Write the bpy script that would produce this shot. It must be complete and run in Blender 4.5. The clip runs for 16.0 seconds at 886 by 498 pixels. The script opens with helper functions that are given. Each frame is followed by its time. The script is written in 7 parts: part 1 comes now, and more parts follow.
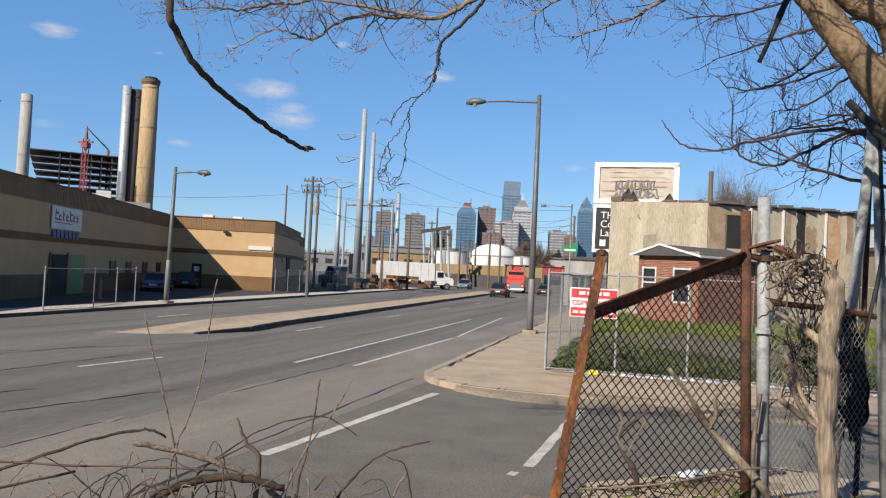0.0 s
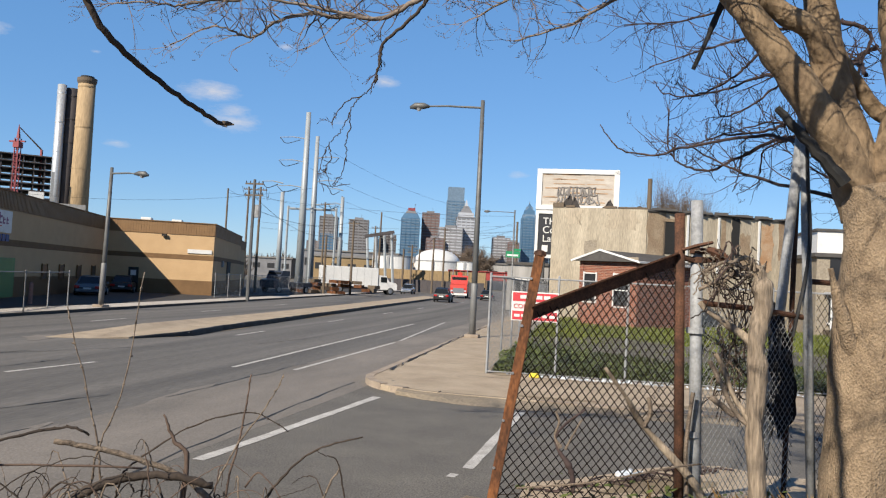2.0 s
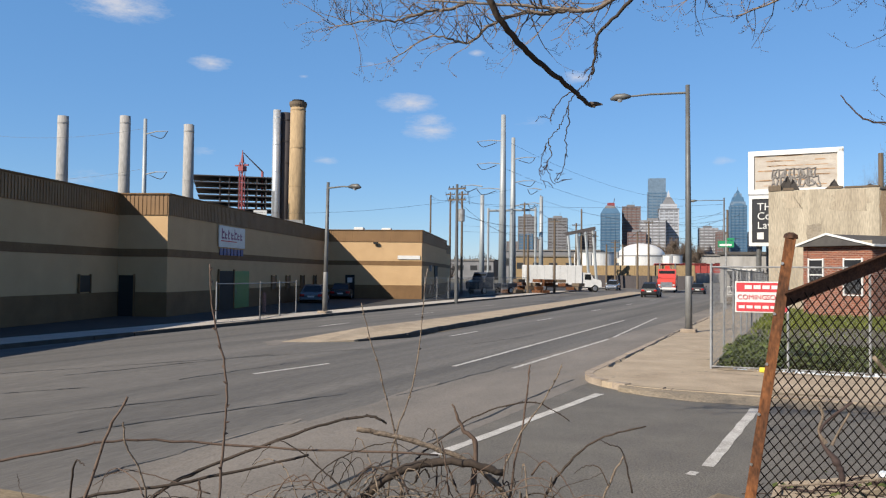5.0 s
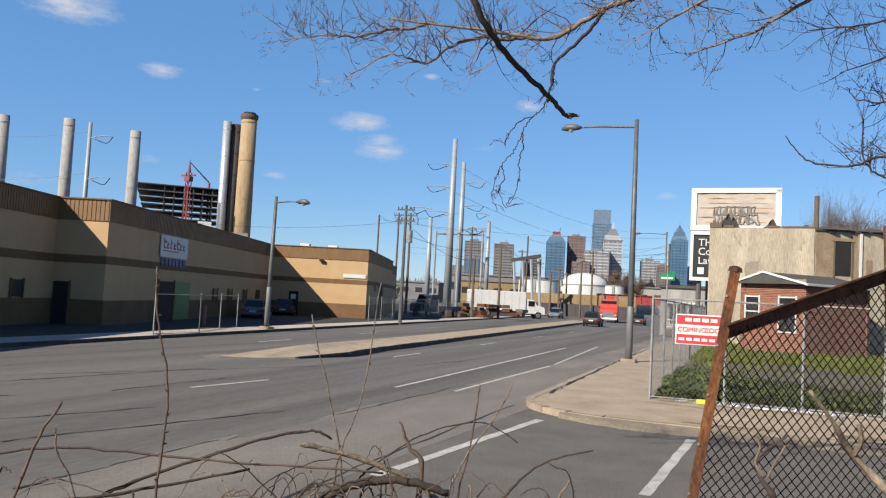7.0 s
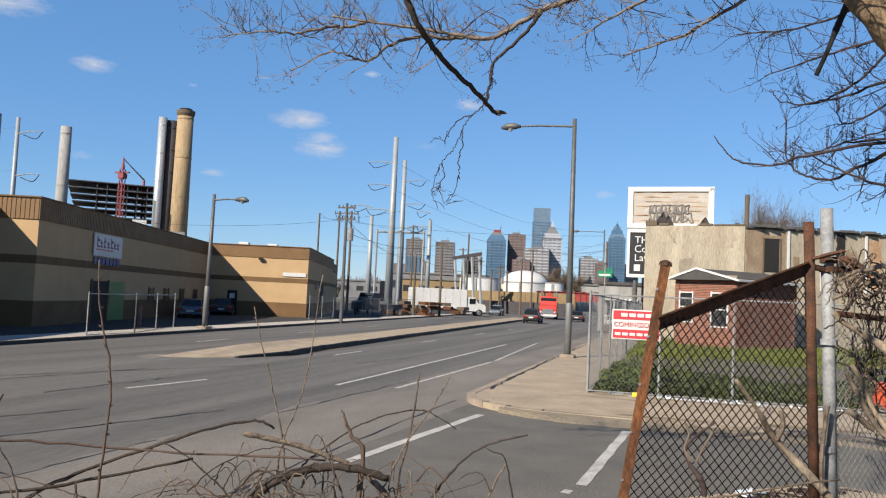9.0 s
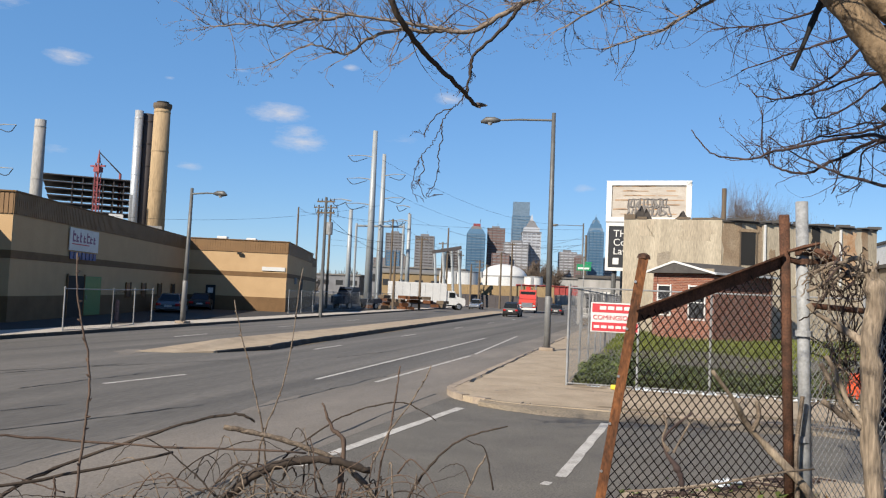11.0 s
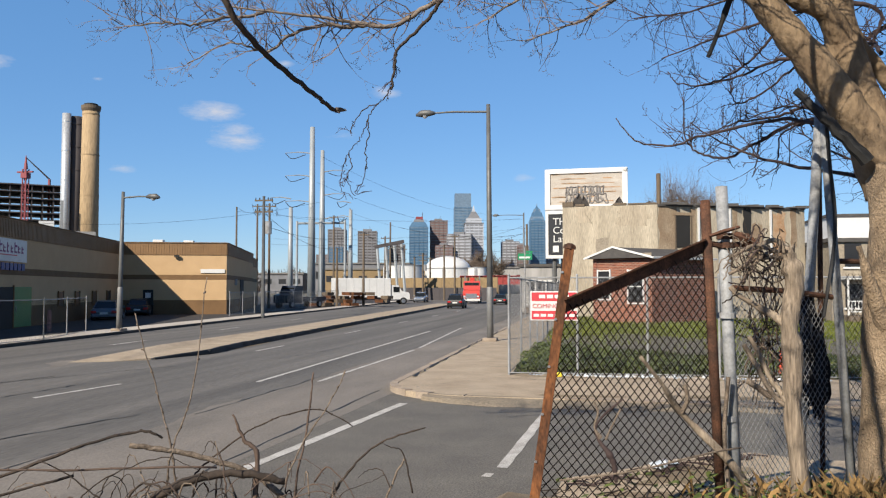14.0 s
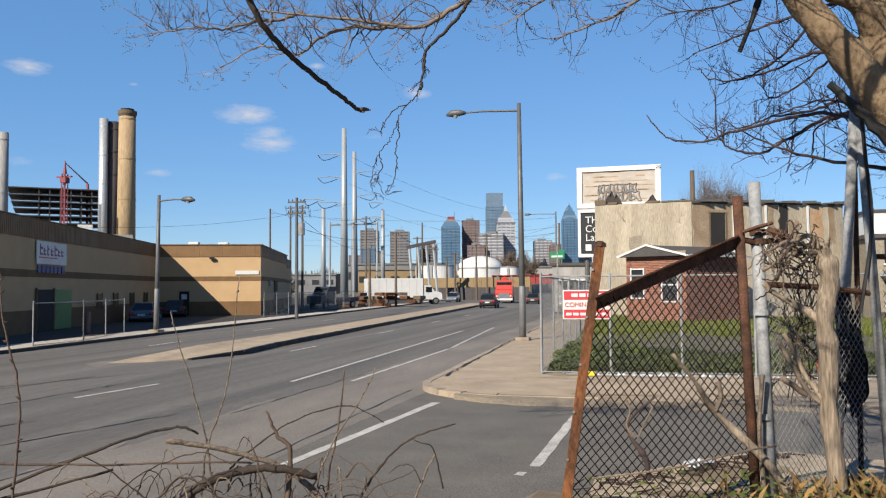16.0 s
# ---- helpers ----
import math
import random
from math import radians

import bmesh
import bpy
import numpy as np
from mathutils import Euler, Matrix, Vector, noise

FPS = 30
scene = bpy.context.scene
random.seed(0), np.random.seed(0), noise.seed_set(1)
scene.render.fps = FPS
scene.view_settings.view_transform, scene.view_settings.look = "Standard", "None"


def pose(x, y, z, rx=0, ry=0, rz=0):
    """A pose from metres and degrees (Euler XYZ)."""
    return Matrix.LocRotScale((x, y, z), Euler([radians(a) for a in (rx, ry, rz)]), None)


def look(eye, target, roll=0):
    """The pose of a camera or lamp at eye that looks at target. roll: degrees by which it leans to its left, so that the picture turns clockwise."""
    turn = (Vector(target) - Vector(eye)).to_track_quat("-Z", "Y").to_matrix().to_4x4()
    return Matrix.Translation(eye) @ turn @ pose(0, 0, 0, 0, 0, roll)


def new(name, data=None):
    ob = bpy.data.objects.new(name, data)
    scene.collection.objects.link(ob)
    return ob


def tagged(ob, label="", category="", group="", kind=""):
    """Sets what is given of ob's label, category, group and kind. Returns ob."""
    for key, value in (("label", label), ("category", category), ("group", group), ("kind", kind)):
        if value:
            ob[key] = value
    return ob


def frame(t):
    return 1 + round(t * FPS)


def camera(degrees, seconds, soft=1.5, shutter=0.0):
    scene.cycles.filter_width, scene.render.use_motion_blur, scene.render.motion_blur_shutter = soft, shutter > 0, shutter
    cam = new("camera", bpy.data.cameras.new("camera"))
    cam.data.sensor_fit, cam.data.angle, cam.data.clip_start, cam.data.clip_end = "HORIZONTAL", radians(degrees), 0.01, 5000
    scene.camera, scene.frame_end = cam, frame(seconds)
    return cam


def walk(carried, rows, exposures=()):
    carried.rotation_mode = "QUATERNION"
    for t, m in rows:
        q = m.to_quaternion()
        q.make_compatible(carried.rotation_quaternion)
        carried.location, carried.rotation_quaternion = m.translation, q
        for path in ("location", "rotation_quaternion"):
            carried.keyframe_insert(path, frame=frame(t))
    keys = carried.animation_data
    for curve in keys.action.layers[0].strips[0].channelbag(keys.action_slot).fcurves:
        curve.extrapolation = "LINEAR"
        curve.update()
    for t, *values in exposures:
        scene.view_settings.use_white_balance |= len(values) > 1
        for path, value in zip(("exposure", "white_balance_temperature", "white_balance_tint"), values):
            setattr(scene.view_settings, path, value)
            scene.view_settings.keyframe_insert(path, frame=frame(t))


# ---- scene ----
cam = camera(57.0, 16.0, soft=1.2)
PATH = [
    (0, (0.098, -0.826, 2.482), (-0.374, 1.117, 2.540), 2.9),
    (0.5, (0.132, -0.792, 2.452), (-0.241, 1.172, 2.508), 2.9),
    (1, (0.131, -0.791, 2.434), (-0.214, 1.178, 2.487), 3.5),
    (1.5, (0.140, -0.796, 2.436), (-0.179, 1.178, 2.494), 3.3),
    (2, (0.135, -0.807, 2.440), (-0.203, 1.162, 2.518), 3.1),
    (2.5, (0.129, -0.816, 2.435), (-0.217, 1.151, 2.543), 3.0),
    (3, (0.095, -0.837, 2.434), (-0.309, 1.117, 2.560), 1.8),
    (3.5, (0.062, -0.876, 2.425), (-0.396, 1.066, 2.553), 1.1),
    (4, (0.015, -0.897, 2.420), (-0.575, 1.012, 2.505), -0.7),
    (4.5, (-0.092, -0.873, 2.414), (-0.859, 0.973, 2.464), -0.2),
    (4.7, (-0.116, -0.899, 2.405), (-0.917, 0.933, 2.456), 0.5),
    (6.8, (-0.180, -0.882, 2.369), (-0.919, 0.974, 2.471), 2.9),
    (7, (-0.186, -0.877, 2.367), (-0.868, 0.999, 2.485), 3.1),
    (7.5, (-0.180, -0.976, 2.343), (-0.800, 0.921, 2.480), 3.1),
    (8, (-0.162, -0.998, 2.339), (-0.746, 0.911, 2.458), 2.6),
    (8.5, (-0.144, -1.009, 2.331), (-0.706, 0.908, 2.438), 2.5),
    (9, (-0.145, -0.975, 2.340), (-0.690, 0.945, 2.461), 2.7),
    (11.5, (-0.144, -0.988, 2.334), (-0.630, 0.950, 2.441), 2.4),
    (12, (-0.138, -0.979, 2.341), (-0.598, 0.965, 2.448), 2.0),
    (12.5, (-0.070, -0.952, 2.355), (-0.461, 1.006, 2.459), 0.7),
    (13, (-0.033, -0.934, 2.374), (-0.402, 1.029, 2.487), 0.5),
    (13.5, (-0.023, -0.921, 2.374), (-0.384, 1.043, 2.484), 0.3),
    (14, (-0.021, -0.907, 2.369), (-0.382, 1.058, 2.464), -0.0),
    (14.5, (-0.018, -0.897, 2.376), (-0.376, 1.068, 2.487), -0.4),
    (15, (-0.017, -0.909, 2.375), (-0.380, 1.054, 2.496), -0.3),
    (15.5, (-0.013, -0.906, 2.377), (-0.398, 1.052, 2.520), -1.1),
    (16, (0.001, -0.935, 2.359), (-0.437, 1.014, 2.454), -0.4),
]
walk(cam, [(t, look(eye, target, roll)) for t, eye, target, roll in PATH])

# ---- light ----
SUN_WAY = Vector((0.63, 1.32, -1.0)).normalized()
sun = new("sun", bpy.data.lights.new("sun", "SUN"))
sun.data.energy, sun.data.angle, sun.data.color = 5.0, radians(0.5), (1.0, 0.90, 0.75)
sun.matrix_world = look((0, 0, 60), Vector((0, 0, 60)) + SUN_WAY)

world = bpy.data.worlds.new("world")
scene.world = world
world.use_nodes = True
wn, wl = world.node_tree.nodes, world.node_tree.links
wn.clear()
w_out = wn.new("ShaderNodeOutputWorld")
w_bg = wn.new("ShaderNodeBackground")
w_sky = wn.new("ShaderNodeTexSky")
w_sky.sky_type, w_sky.sun_disc = "NISHITA", False
w_sky.sun_elevation, w_sky.sun_rotation = radians(34.4), radians(205.5)
w_sky.air_density, w_sky.dust_density, w_sky.ozone_density = 1.0, 0.0, 5.0
w_bg.inputs["Strength"].default_value = 0.0595


# small fair-weather clouds, each a soft patch of broken noise round one direction
w_co = wn.new("ShaderNodeTexCoord")
w_map = wn.new("ShaderNodeMapping")
w_map.inputs["Scale"].default_value = (1, 1, 3.2)
wl.new(w_co.outputs["Generated"], w_map.inputs["Vector"])
w_noise = wn.new("ShaderNodeTexNoise")
w_noise.inputs["Scale"].default_value, w_noise.inputs["Detail"].default_value, w_noise.inputs["Roughness"].default_value = 30, 9, 0.7
wl.new(w_map.outputs["Vector"], w_noise.inputs["Vector"])
CLOUDS = [(-0.6856, 0.6666, 0.2925, 0.094, 1.00), (-0.6224, 0.7452, 0.2393, 0.044, 0.95), (-0.4688, 0.8476, 0.2486, 0.025, 0.70), (-0.3521, 0.8983, 0.2627, 0.020, 0.90), (-0.5375, 0.8109, 0.2315, 0.015, 0.70), (-0.4324, 0.8780, 0.2054, 0.062, 1.00), (-0.4134, 0.8916, 0.1850, 0.050, 0.90), (-0.4087, 0.8961, 0.1734, 0.069, 0.85), (-0.2433, 0.9412, 0.2344, 0.037, 0.90), (-0.5255, 0.8399, 0.1358, 0.037, 0.70), (-0.6365, 0.7586, 0.1396, 0.050, 0.55), (-0.0826, 0.9877, 0.1329, 0.037, 0.60), (-0.2996, 0.9363, 0.1836, 0.062, 0.50), (-0.7303, 0.6751, 0.1040, 0.112, 0.50), (-0.5058, 0.8551, 0.1141, 0.037, 0.45)]
w_sum = None
for cx, cy, cz, size, gain in CLOUDS:
    d = Vector((cx, cy, cz)).normalized()
    sub = wn.new("ShaderNodeVectorMath")
    sub.operation = "SUBTRACT"
    sub.inputs[1].default_value = d
    wl.new(w_co.outputs["Generated"], sub.inputs[0])
    sc = wn.new("ShaderNodeVectorMath")
    sc.operation = "MULTIPLY"
    sc.inputs[1].default_value = (1, 1, 2.8)
    wl.new(sub.outputs[0], sc.inputs[0])
    ln = wn.new("ShaderNodeVectorMath")
    ln.operation = "LENGTH"
    wl.new(sc.outputs[0], ln.inputs[0])
    rng = wn.new("ShaderNodeMapRange")
    rng.inputs["From Min"].default_value, rng.inputs["From Max"].default_value = 0.0, size
    rng.inputs["To Min"].default_value, rng.inputs["To Max"].default_value = gain, 0.0
    wl.new(ln.outputs["Value"], rng.inputs["Value"])
    if w_sum is None:
        w_sum = rng.outputs[0]
    else:
        mx = wn.new("ShaderNodeMath")
        mx.operation = "MAXIMUM"
        wl.new(w_sum, mx.inputs[0])
        wl.new(rng.outputs[0], mx.inputs[1])
        w_sum = mx.outputs[0]
w_mul = wn.new("ShaderNodeMath")
w_mul.operation = "MULTIPLY"
wl.new(w_sum, w_mul.inputs[0])
wl.new(w_noise.outputs["Fac"], w_mul.inputs[1])
w_mask = wn.new("ShaderNodeMapRange")
w_mask.inputs["From Min"].default_value, w_mask.inputs["From Max"].default_value = 0.2, 0.55
w_mask.inputs["To Max"].default_value = 0.75
wl.new(w_mul.outputs[0], w_mask.inputs["Value"])
w_mix = wn.new("ShaderNodeMix")
w_mix.data_type = "RGBA"
wl.new(w_mask.outputs[0], w_mix.inputs["Factor"])
w_hsv = wn.new("ShaderNodeHueSaturation")
w_hsv.inputs["Saturation"].default_value, w_hsv.inputs["Value"].default_value = 1.05, 1.3
w_hsv.inputs["Hue"].default_value = 0.506
wl.new(w_sky.outputs["Color"], w_hsv.inputs["Color"])
w_even = wn.new("ShaderNodeMix")
w_even.data_type = "RGBA"
w_even.inputs["Factor"].default_value = 0.5
# the clear sky deepens towards the zenith
w_sep = wn.new("ShaderNodeSeparateXYZ")
wl.new(w_co.outputs["Generated"], w_sep.inputs[0])
w_zen = wn.new("ShaderNodeMapRange")
w_zen.inputs["From Min"].default_value, w_zen.inputs["From Max"].default_value = 0.38, 0.72
wl.new(w_sep.outputs["Z"], w_zen.inputs["Value"])
w_deep = wn.new("ShaderNodeMix")
w_deep.data_type = "RGBA"
w_deep.inputs["A"].default_value, w_deep.inputs["B"].default_value = (1.22, 3.55, 7.25, 1), (0.25, 0.8, 2.2, 1)
wl.new(w_zen.outputs[0], w_deep.inputs["Factor"])
wl.new(w_deep.outputs["Result"], w_even.inputs["B"])
wl.new(w_hsv.outputs["Color"], w_even.inputs["A"])
wl.new(w_even.outputs["Result"], w_mix.inputs["A"])
w_mix.inputs["B"].default_value = (7.0, 6.9, 7.2, 1)
wl.new(w_mix.outputs["Result"], w_bg.inputs["Color"])
wl.new(w_bg.outputs[0], w_out.inputs["Surface"])
scene.view_settings.exposure = 0.80


# ---- materials ----
BASE_SCALE = 0.78  # scales all base colours down; raised exposure keeps lit faces, shade deepens


def mat(name, a, b=None, rough=0.85, metal=0.0, scale=4.0, fine=60.0, bump=0.15, spot=0.0, stretch=(1, 1, 1), island=0.0, bumpdist=0.01, spec=0.4):
    """Two colours mixed by a coarse noise, broken by a fine one that also gives relief."""
    m = bpy.data.materials.new(name)
    m.use_nodes = True
    n, l = m.node_tree.nodes, m.node_tree.links
    p = n["Principled BSDF"]
    b = tuple(v * BASE_SCALE for v in (b or tuple(v * 0.72 for v in a)))
    a = tuple(v * BASE_SCALE for v in a)
    co = n.new("ShaderNodeTexCoord")
    mp = n.new("ShaderNodeMapping")
    mp.inputs["Scale"].default_value = stretch
    l.new(co.outputs["Object"], mp.inputs["Vector"])
    big = n.new("ShaderNodeTexNoise")
    big.inputs["Scale"].default_value, big.inputs["Detail"].default_value, big.inputs["Roughness"].default_value = scale, 5, 0.6
    small = n.new("ShaderNodeTexNoise")
    small.inputs["Scale"].default_value, small.inputs["Detail"].default_value = fine, 3
    for t in (big, small):
        l.new(mp.outputs["Vector"], t.inputs["Vector"])
    rng = n.new("ShaderNodeMapRange")
    rng.inputs["From Min"].default_value, rng.inputs["From Max"].default_value = 0.32, 0.68
    l.new(big.outputs["Fac"], rng.inputs["Value"])
    mix = n.new("ShaderNodeMix")
    mix.data_type = "RGBA"
    mix.inputs["A"].default_value, mix.inputs["B"].default_value = (*a, 1), (*b, 1)
    l.new(rng.outputs[0], mix.inputs["Factor"])
    hsv = n.new("ShaderNodeHueSaturation")
    val = n.new("ShaderNodeMapRange")
    val.inputs["From Min"].default_value, val.inputs["From Max"].default_value = 0.25, 0.75
    val.inputs["To Min"].default_value, val.inputs["To Max"].default_value = 0.78 - spot, 1.22 + spot
    l.new(small.outputs["Fac"], val.inputs["Value"])
    l.new(mix.outputs["Result"], hsv.inputs["Color"])
    if island:
        geo = n.new("ShaderNodeNewGeometry")
        mm = n.new("ShaderNodeMath")
        mm.operation = "MULTIPLY_ADD"
        mm.inputs[1].default_value, mm.inputs[2].default_value = island, 1 - island / 2
        l.new(geo.outputs["Random Per Island"], mm.inputs[0])
        m2 = n.new("ShaderNodeMath")
        m2.operation = "MULTIPLY"
        l.new(mm.outputs[0], m2.inputs[0])
        l.new(val.outputs[0], m2.inputs[1])
        l.new(m2.outputs[0], hsv.inputs["Value"])
    else:
        l.new(val.outputs[0], hsv.inputs["Value"])
    l.new(hsv.outputs["Color"], p.inputs["Base Color"])
    rr = n.new("ShaderNodeMapRange")
    rr.inputs["To Min"].default_value, rr.inputs["To Max"].default_value = max(rough - 0.1, 0.02), min(rough + 0.1, 1)
    l.new(big.outputs["Fac"], rr.inputs["Value"])
    l.new(rr.outputs[0], p.inputs["Roughness"])
    p.inputs["Metallic"].default_value = metal
    p.inputs["Specular IOR Level"].default_value = spec
    if bump:
        bp = n.new("ShaderNodeBump")
        bp.inputs["Strength"].default_value, bp.inputs["Distance"].default_value = bump, bumpdist
        l.new(small.outputs["Fac"], bp.inputs["Height"])
        l.new(bp.outputs[0], p.inputs["Normal"])
    return m


def paint(name, c, rough=0.3, metal=0.0, coat=0.0):
    m = mat(name, c, tuple(v * 0.9 for v in c), rough, metal, 1.5, 200, 0.02)
    m.node_tree.nodes["Principled BSDF"].inputs["Coat Weight"].default_value = coat
    return m


M_ROAD = mat("worn_asphalt", (0.165, 0.153, 0.139), (0.083, 0.079, 0.075), 0.9, 0, 0.75, 70, 0.4, 0.2, (1, 0.035, 1))
M_SIDE = mat("dark_asphalt", (0.148, 0.136, 0.118), (0.108, 0.1, 0.09), 0.88, 0, 0.8, 45, 0.5, 0.42)
M_GUTTER = mat("worn_gutter_concrete", (0.228, 0.202, 0.175), (0.142, 0.129, 0.115), 0.9, 0, 0.6, 70, 0.3, 0.1, (1, 0.3, 1))
M_WALK = mat("concrete_pavement", (0.43, 0.35, 0.255), (0.315, 0.25, 0.178), 0.9, 0, 1.1, 40, 0.3, 0.14)
M_WALKG = mat("grey_concrete_pavement", (0.52, 0.475, 0.42), (0.40, 0.36, 0.315), 0.9, 0, 0.7, 50, 0.25, 0.08)
M_KERB = mat("kerb_stone", (0.40, 0.33, 0.26), (0.25, 0.2, 0.155), 0.9, 0, 2, 50, 0.4, 0.12)
# kerb stone darkened in colour for the shade on its road face
M_KERBD = mat("shade_dark_kerb", (0.085, 0.075, 0.065), (0.05, 0.045, 0.04), 0.9, 0, 2, 40, 0.4, 0.12)
M_MARK = mat("worn_white_marking", (0.58, 0.56, 0.53), (0.36, 0.345, 0.32), 0.8, 0, 3, 60, 0.3, 0.2)
# tar in cracks; on the median kerb this black is painted shade
M_CRACK_SHADE = mat("tar_seam", (0.022, 0.022, 0.022), (0.03, 0.03, 0.03), 0.7, 0, 3, 60, 0.2)
M_EARTH = mat("bare_earth", (0.17, 0.125, 0.08), (0.24, 0.19, 0.12), 0.95, 0, 1.5, 40, 0.6, 0.15)
M_CRUMB = mat("crumbled_concrete", (0.25, 0.205, 0.15), (0.15, 0.13, 0.105), 0.95, 0, 1.6, 30, 0.7, 0.25)
M_LAND = mat("far_land", (0.13, 0.12, 0.09), (0.18, 0.165, 0.13), 0.95, 0, 0.02, 2, 0.2)
# lot surface with the warehouse shade worked into its near-black colour
M_LOT = mat("shade_dark_lot", (0.045, 0.042, 0.041), (0.032, 0.03, 0.03), 0.9, 0, 0.5, 60, 0.3, 0.1)
M_TAN = mat("tan_split_block", (0.55, 0.375, 0.205), (0.49, 0.33, 0.18), 0.92, 0, 0.8, 30, 0.2, 0.05)
M_BROWN = mat("brown_split_block", (0.205, 0.118, 0.054), (0.15, 0.086, 0.04), 0.92, 0, 0.8, 30, 0.3, 0.1)
M_RIB = mat("ribbed_brown_metal", (0.25, 0.142, 0.06), (0.20, 0.112, 0.047), 0.6, 0, 0.8, 30, 0.05)
M_ROOF = mat("roof_gravel", (0.2, 0.19, 0.18), None, 0.95, 0, 1, 40, 0.2)
M_DARKGLASS = mat("dark_window_glass", (0.012, 0.013, 0.015), (0.02, 0.02, 0.022), 0.4, 0, 1, 20, 0)
M_DARK = mat("dark_opening", (0.015, 0.014, 0.013), (0.02, 0.02, 0.02), 0.8, 0, 1, 20, 0)
M_GREEN = paint("green_painted_steel", (0.06, 0.22, 0.065), 0.5)
M_GALV = mat("galvanised_steel", (0.35, 0.365, 0.385), (0.21, 0.21, 0.21), 0.75, 0.15, 3, 40, 0.1)
M_POLE = mat("grey_painted_pole", (0.15, 0.155, 0.155), (0.10, 0.10, 0.10), 0.55, 0.3, 2, 40, 0.1)
M_POLEF = mat("pale_pole_foot", (0.27, 0.275, 0.275), (0.20, 0.20, 0.20), 0.6, 0.3, 2, 40, 0.1)
M_RUST = mat("rusted_steel", (0.22, 0.082, 0.026), (0.055, 0.024, 0.013), 0.85, 0.15, 6, 60, 0.7, 0.3, (1, 1, 0.35))
M_RUSTD = mat("dark_rusted_angle_iron", (0.13, 0.056, 0.03), (0.04, 0.021, 0.014), 0.85, 0.15, 7, 70, 0.6, 0.25)
M_WIRE = mat("weathered_fence_wire", (0.016, 0.011, 0.009), (0.010, 0.008, 0.007), 0.95, 0.0, 3, 40, 0, spec=0.1)
M_WIREG = mat("galvanised_fence_wire", (0.36, 0.365, 0.37), (0.24, 0.24, 0.24), 0.5, 0.6, 3, 40, 0)
M_CABLE = mat("black_cable", (0.02, 0.02, 0.022), None, 0.6, 0, 3, 40, 0)
M_TIMBER = mat("weathered_timber_pole", (0.16, 0.12, 0.085), (0.11, 0.085, 0.06), 0.9, 0, 2, 30, 0.4, 0.1, (6, 6, 0.6))
M_STEELP = mat("pale_steel_monopole", (0.38, 0.41, 0.43), (0.30, 0.33, 0.35), 0.5, 0.2, 0.2, 8, 0)
M_STACKT = mat("tan_chimney_concrete", (0.38, 0.275, 0.16), (0.32, 0.23, 0.135), 0.9, 0, 0.1, 2, 0.1, 0.03, (1, 1, 0.2))
M_STACKS = mat("silver_chimney_steel", (0.62, 0.64, 0.66), (0.52, 0.54, 0.56), 0.4, 0.5, 0.1, 2, 0)
M_STACKC = mat("pale_chimney_concrete", (0.36, 0.35, 0.34), (0.27, 0.265, 0.26), 0.85, 0, 0.1, 2, 0, 0.03, (1, 1, 0.2))
M_STUCCO = mat("stained_stucco", (0.45, 0.395, 0.305), (0.29, 0.25, 0.19), 0.92, 0, 0.7, 14, 0.2, 0.06, (1.4, 1.4, 0.2))
M_STUCCO3 = mat("damp_stucco", (0.31, 0.265, 0.20), (0.42, 0.36, 0.275), 0.92, 0, 0.9, 9, 0.15, 0.05, (1.5, 1.5, 0.3))
M_OLDR = mat("grey_old_render", (0.25, 0.215, 0.17), (0.31, 0.265, 0.20), 0.92, 0, 1.2, 9, 0.2, 0.05)
M_STUCCO2 = mat("peeling_brown_stucco", (0.22, 0.15, 0.095), (0.33, 0.26, 0.18), 0.92, 0, 0.7, 14, 0.4, 0.1)
M_SHINGLE = mat("dark_roofing", (0.06, 0.055, 0.055), (0.09, 0.085, 0.08), 0.9, 0, 2, 30, 0.3)
M_TAR = mat("torn_tar_paper", (0.035, 0.032, 0.03), (0.07, 0.06, 0.055), 0.9, 0, 2, 30, 0.4)
M_WHITE = mat("white_paint", (0.70, 0.70, 0.69), (0.62, 0.62, 0.61), 0.5, 0, 2, 40, 0.05)
M_GRASS = mat("spring_grass", (0.145, 0.165, 0.018), (0.075, 0.095, 0.014), 0.8, 0, 0.5, 6, 0, 0.1, island=0.7)
M_DRYG = mat("dry_grass", (0.30, 0.19, 0.07), (0.22, 0.13, 0.05), 0.85, 0, 2, 20, 0, 0.1, island=0.6)
M_TURF = mat("lot_turf", (0.075, 0.068, 0.045), (0.125, 0.108, 0.085), 0.95, 0, 0.35, 20, 0.5, 0.2)
M_LEAF = mat("green_weed_leaf", (0.12, 0.15, 0.028), (0.045, 0.065, 0.014), 0.7, 0, 3, 20, 0, island=0.6)
M_ROUGHG = mat("dark_rough_grass", (0.045, 0.062, 0.013), (0.016, 0.025, 0.007), 0.8, 0, 1.2, 8, 0, 0.2, island=0.7)
M_BARK = mat("tan_tree_bark", (0.26, 0.185, 0.112), (0.145, 0.098, 0.058), 0.93, 0, 3.2, 16, 0.8, 0.12, (1.2, 1.2, 0.7), bumpdist=0.03)
M_TRUNK = mat("rough_trunk_bark", (0.33, 0.245, 0.16), (0.215, 0.155, 0.1), 0.94, 0, 5.5, 55, 0.9, 0.1, (1.2, 1.2, 0.8), bumpdist=0.03)
M_VINE = mat("pale_vine_bark", (0.36, 0.29, 0.215), (0.16, 0.122, 0.088), 0.92, 0, 3.0, 26, 0.7, 0.22, (2.2, 2.2, 0.3), bumpdist=0.02)
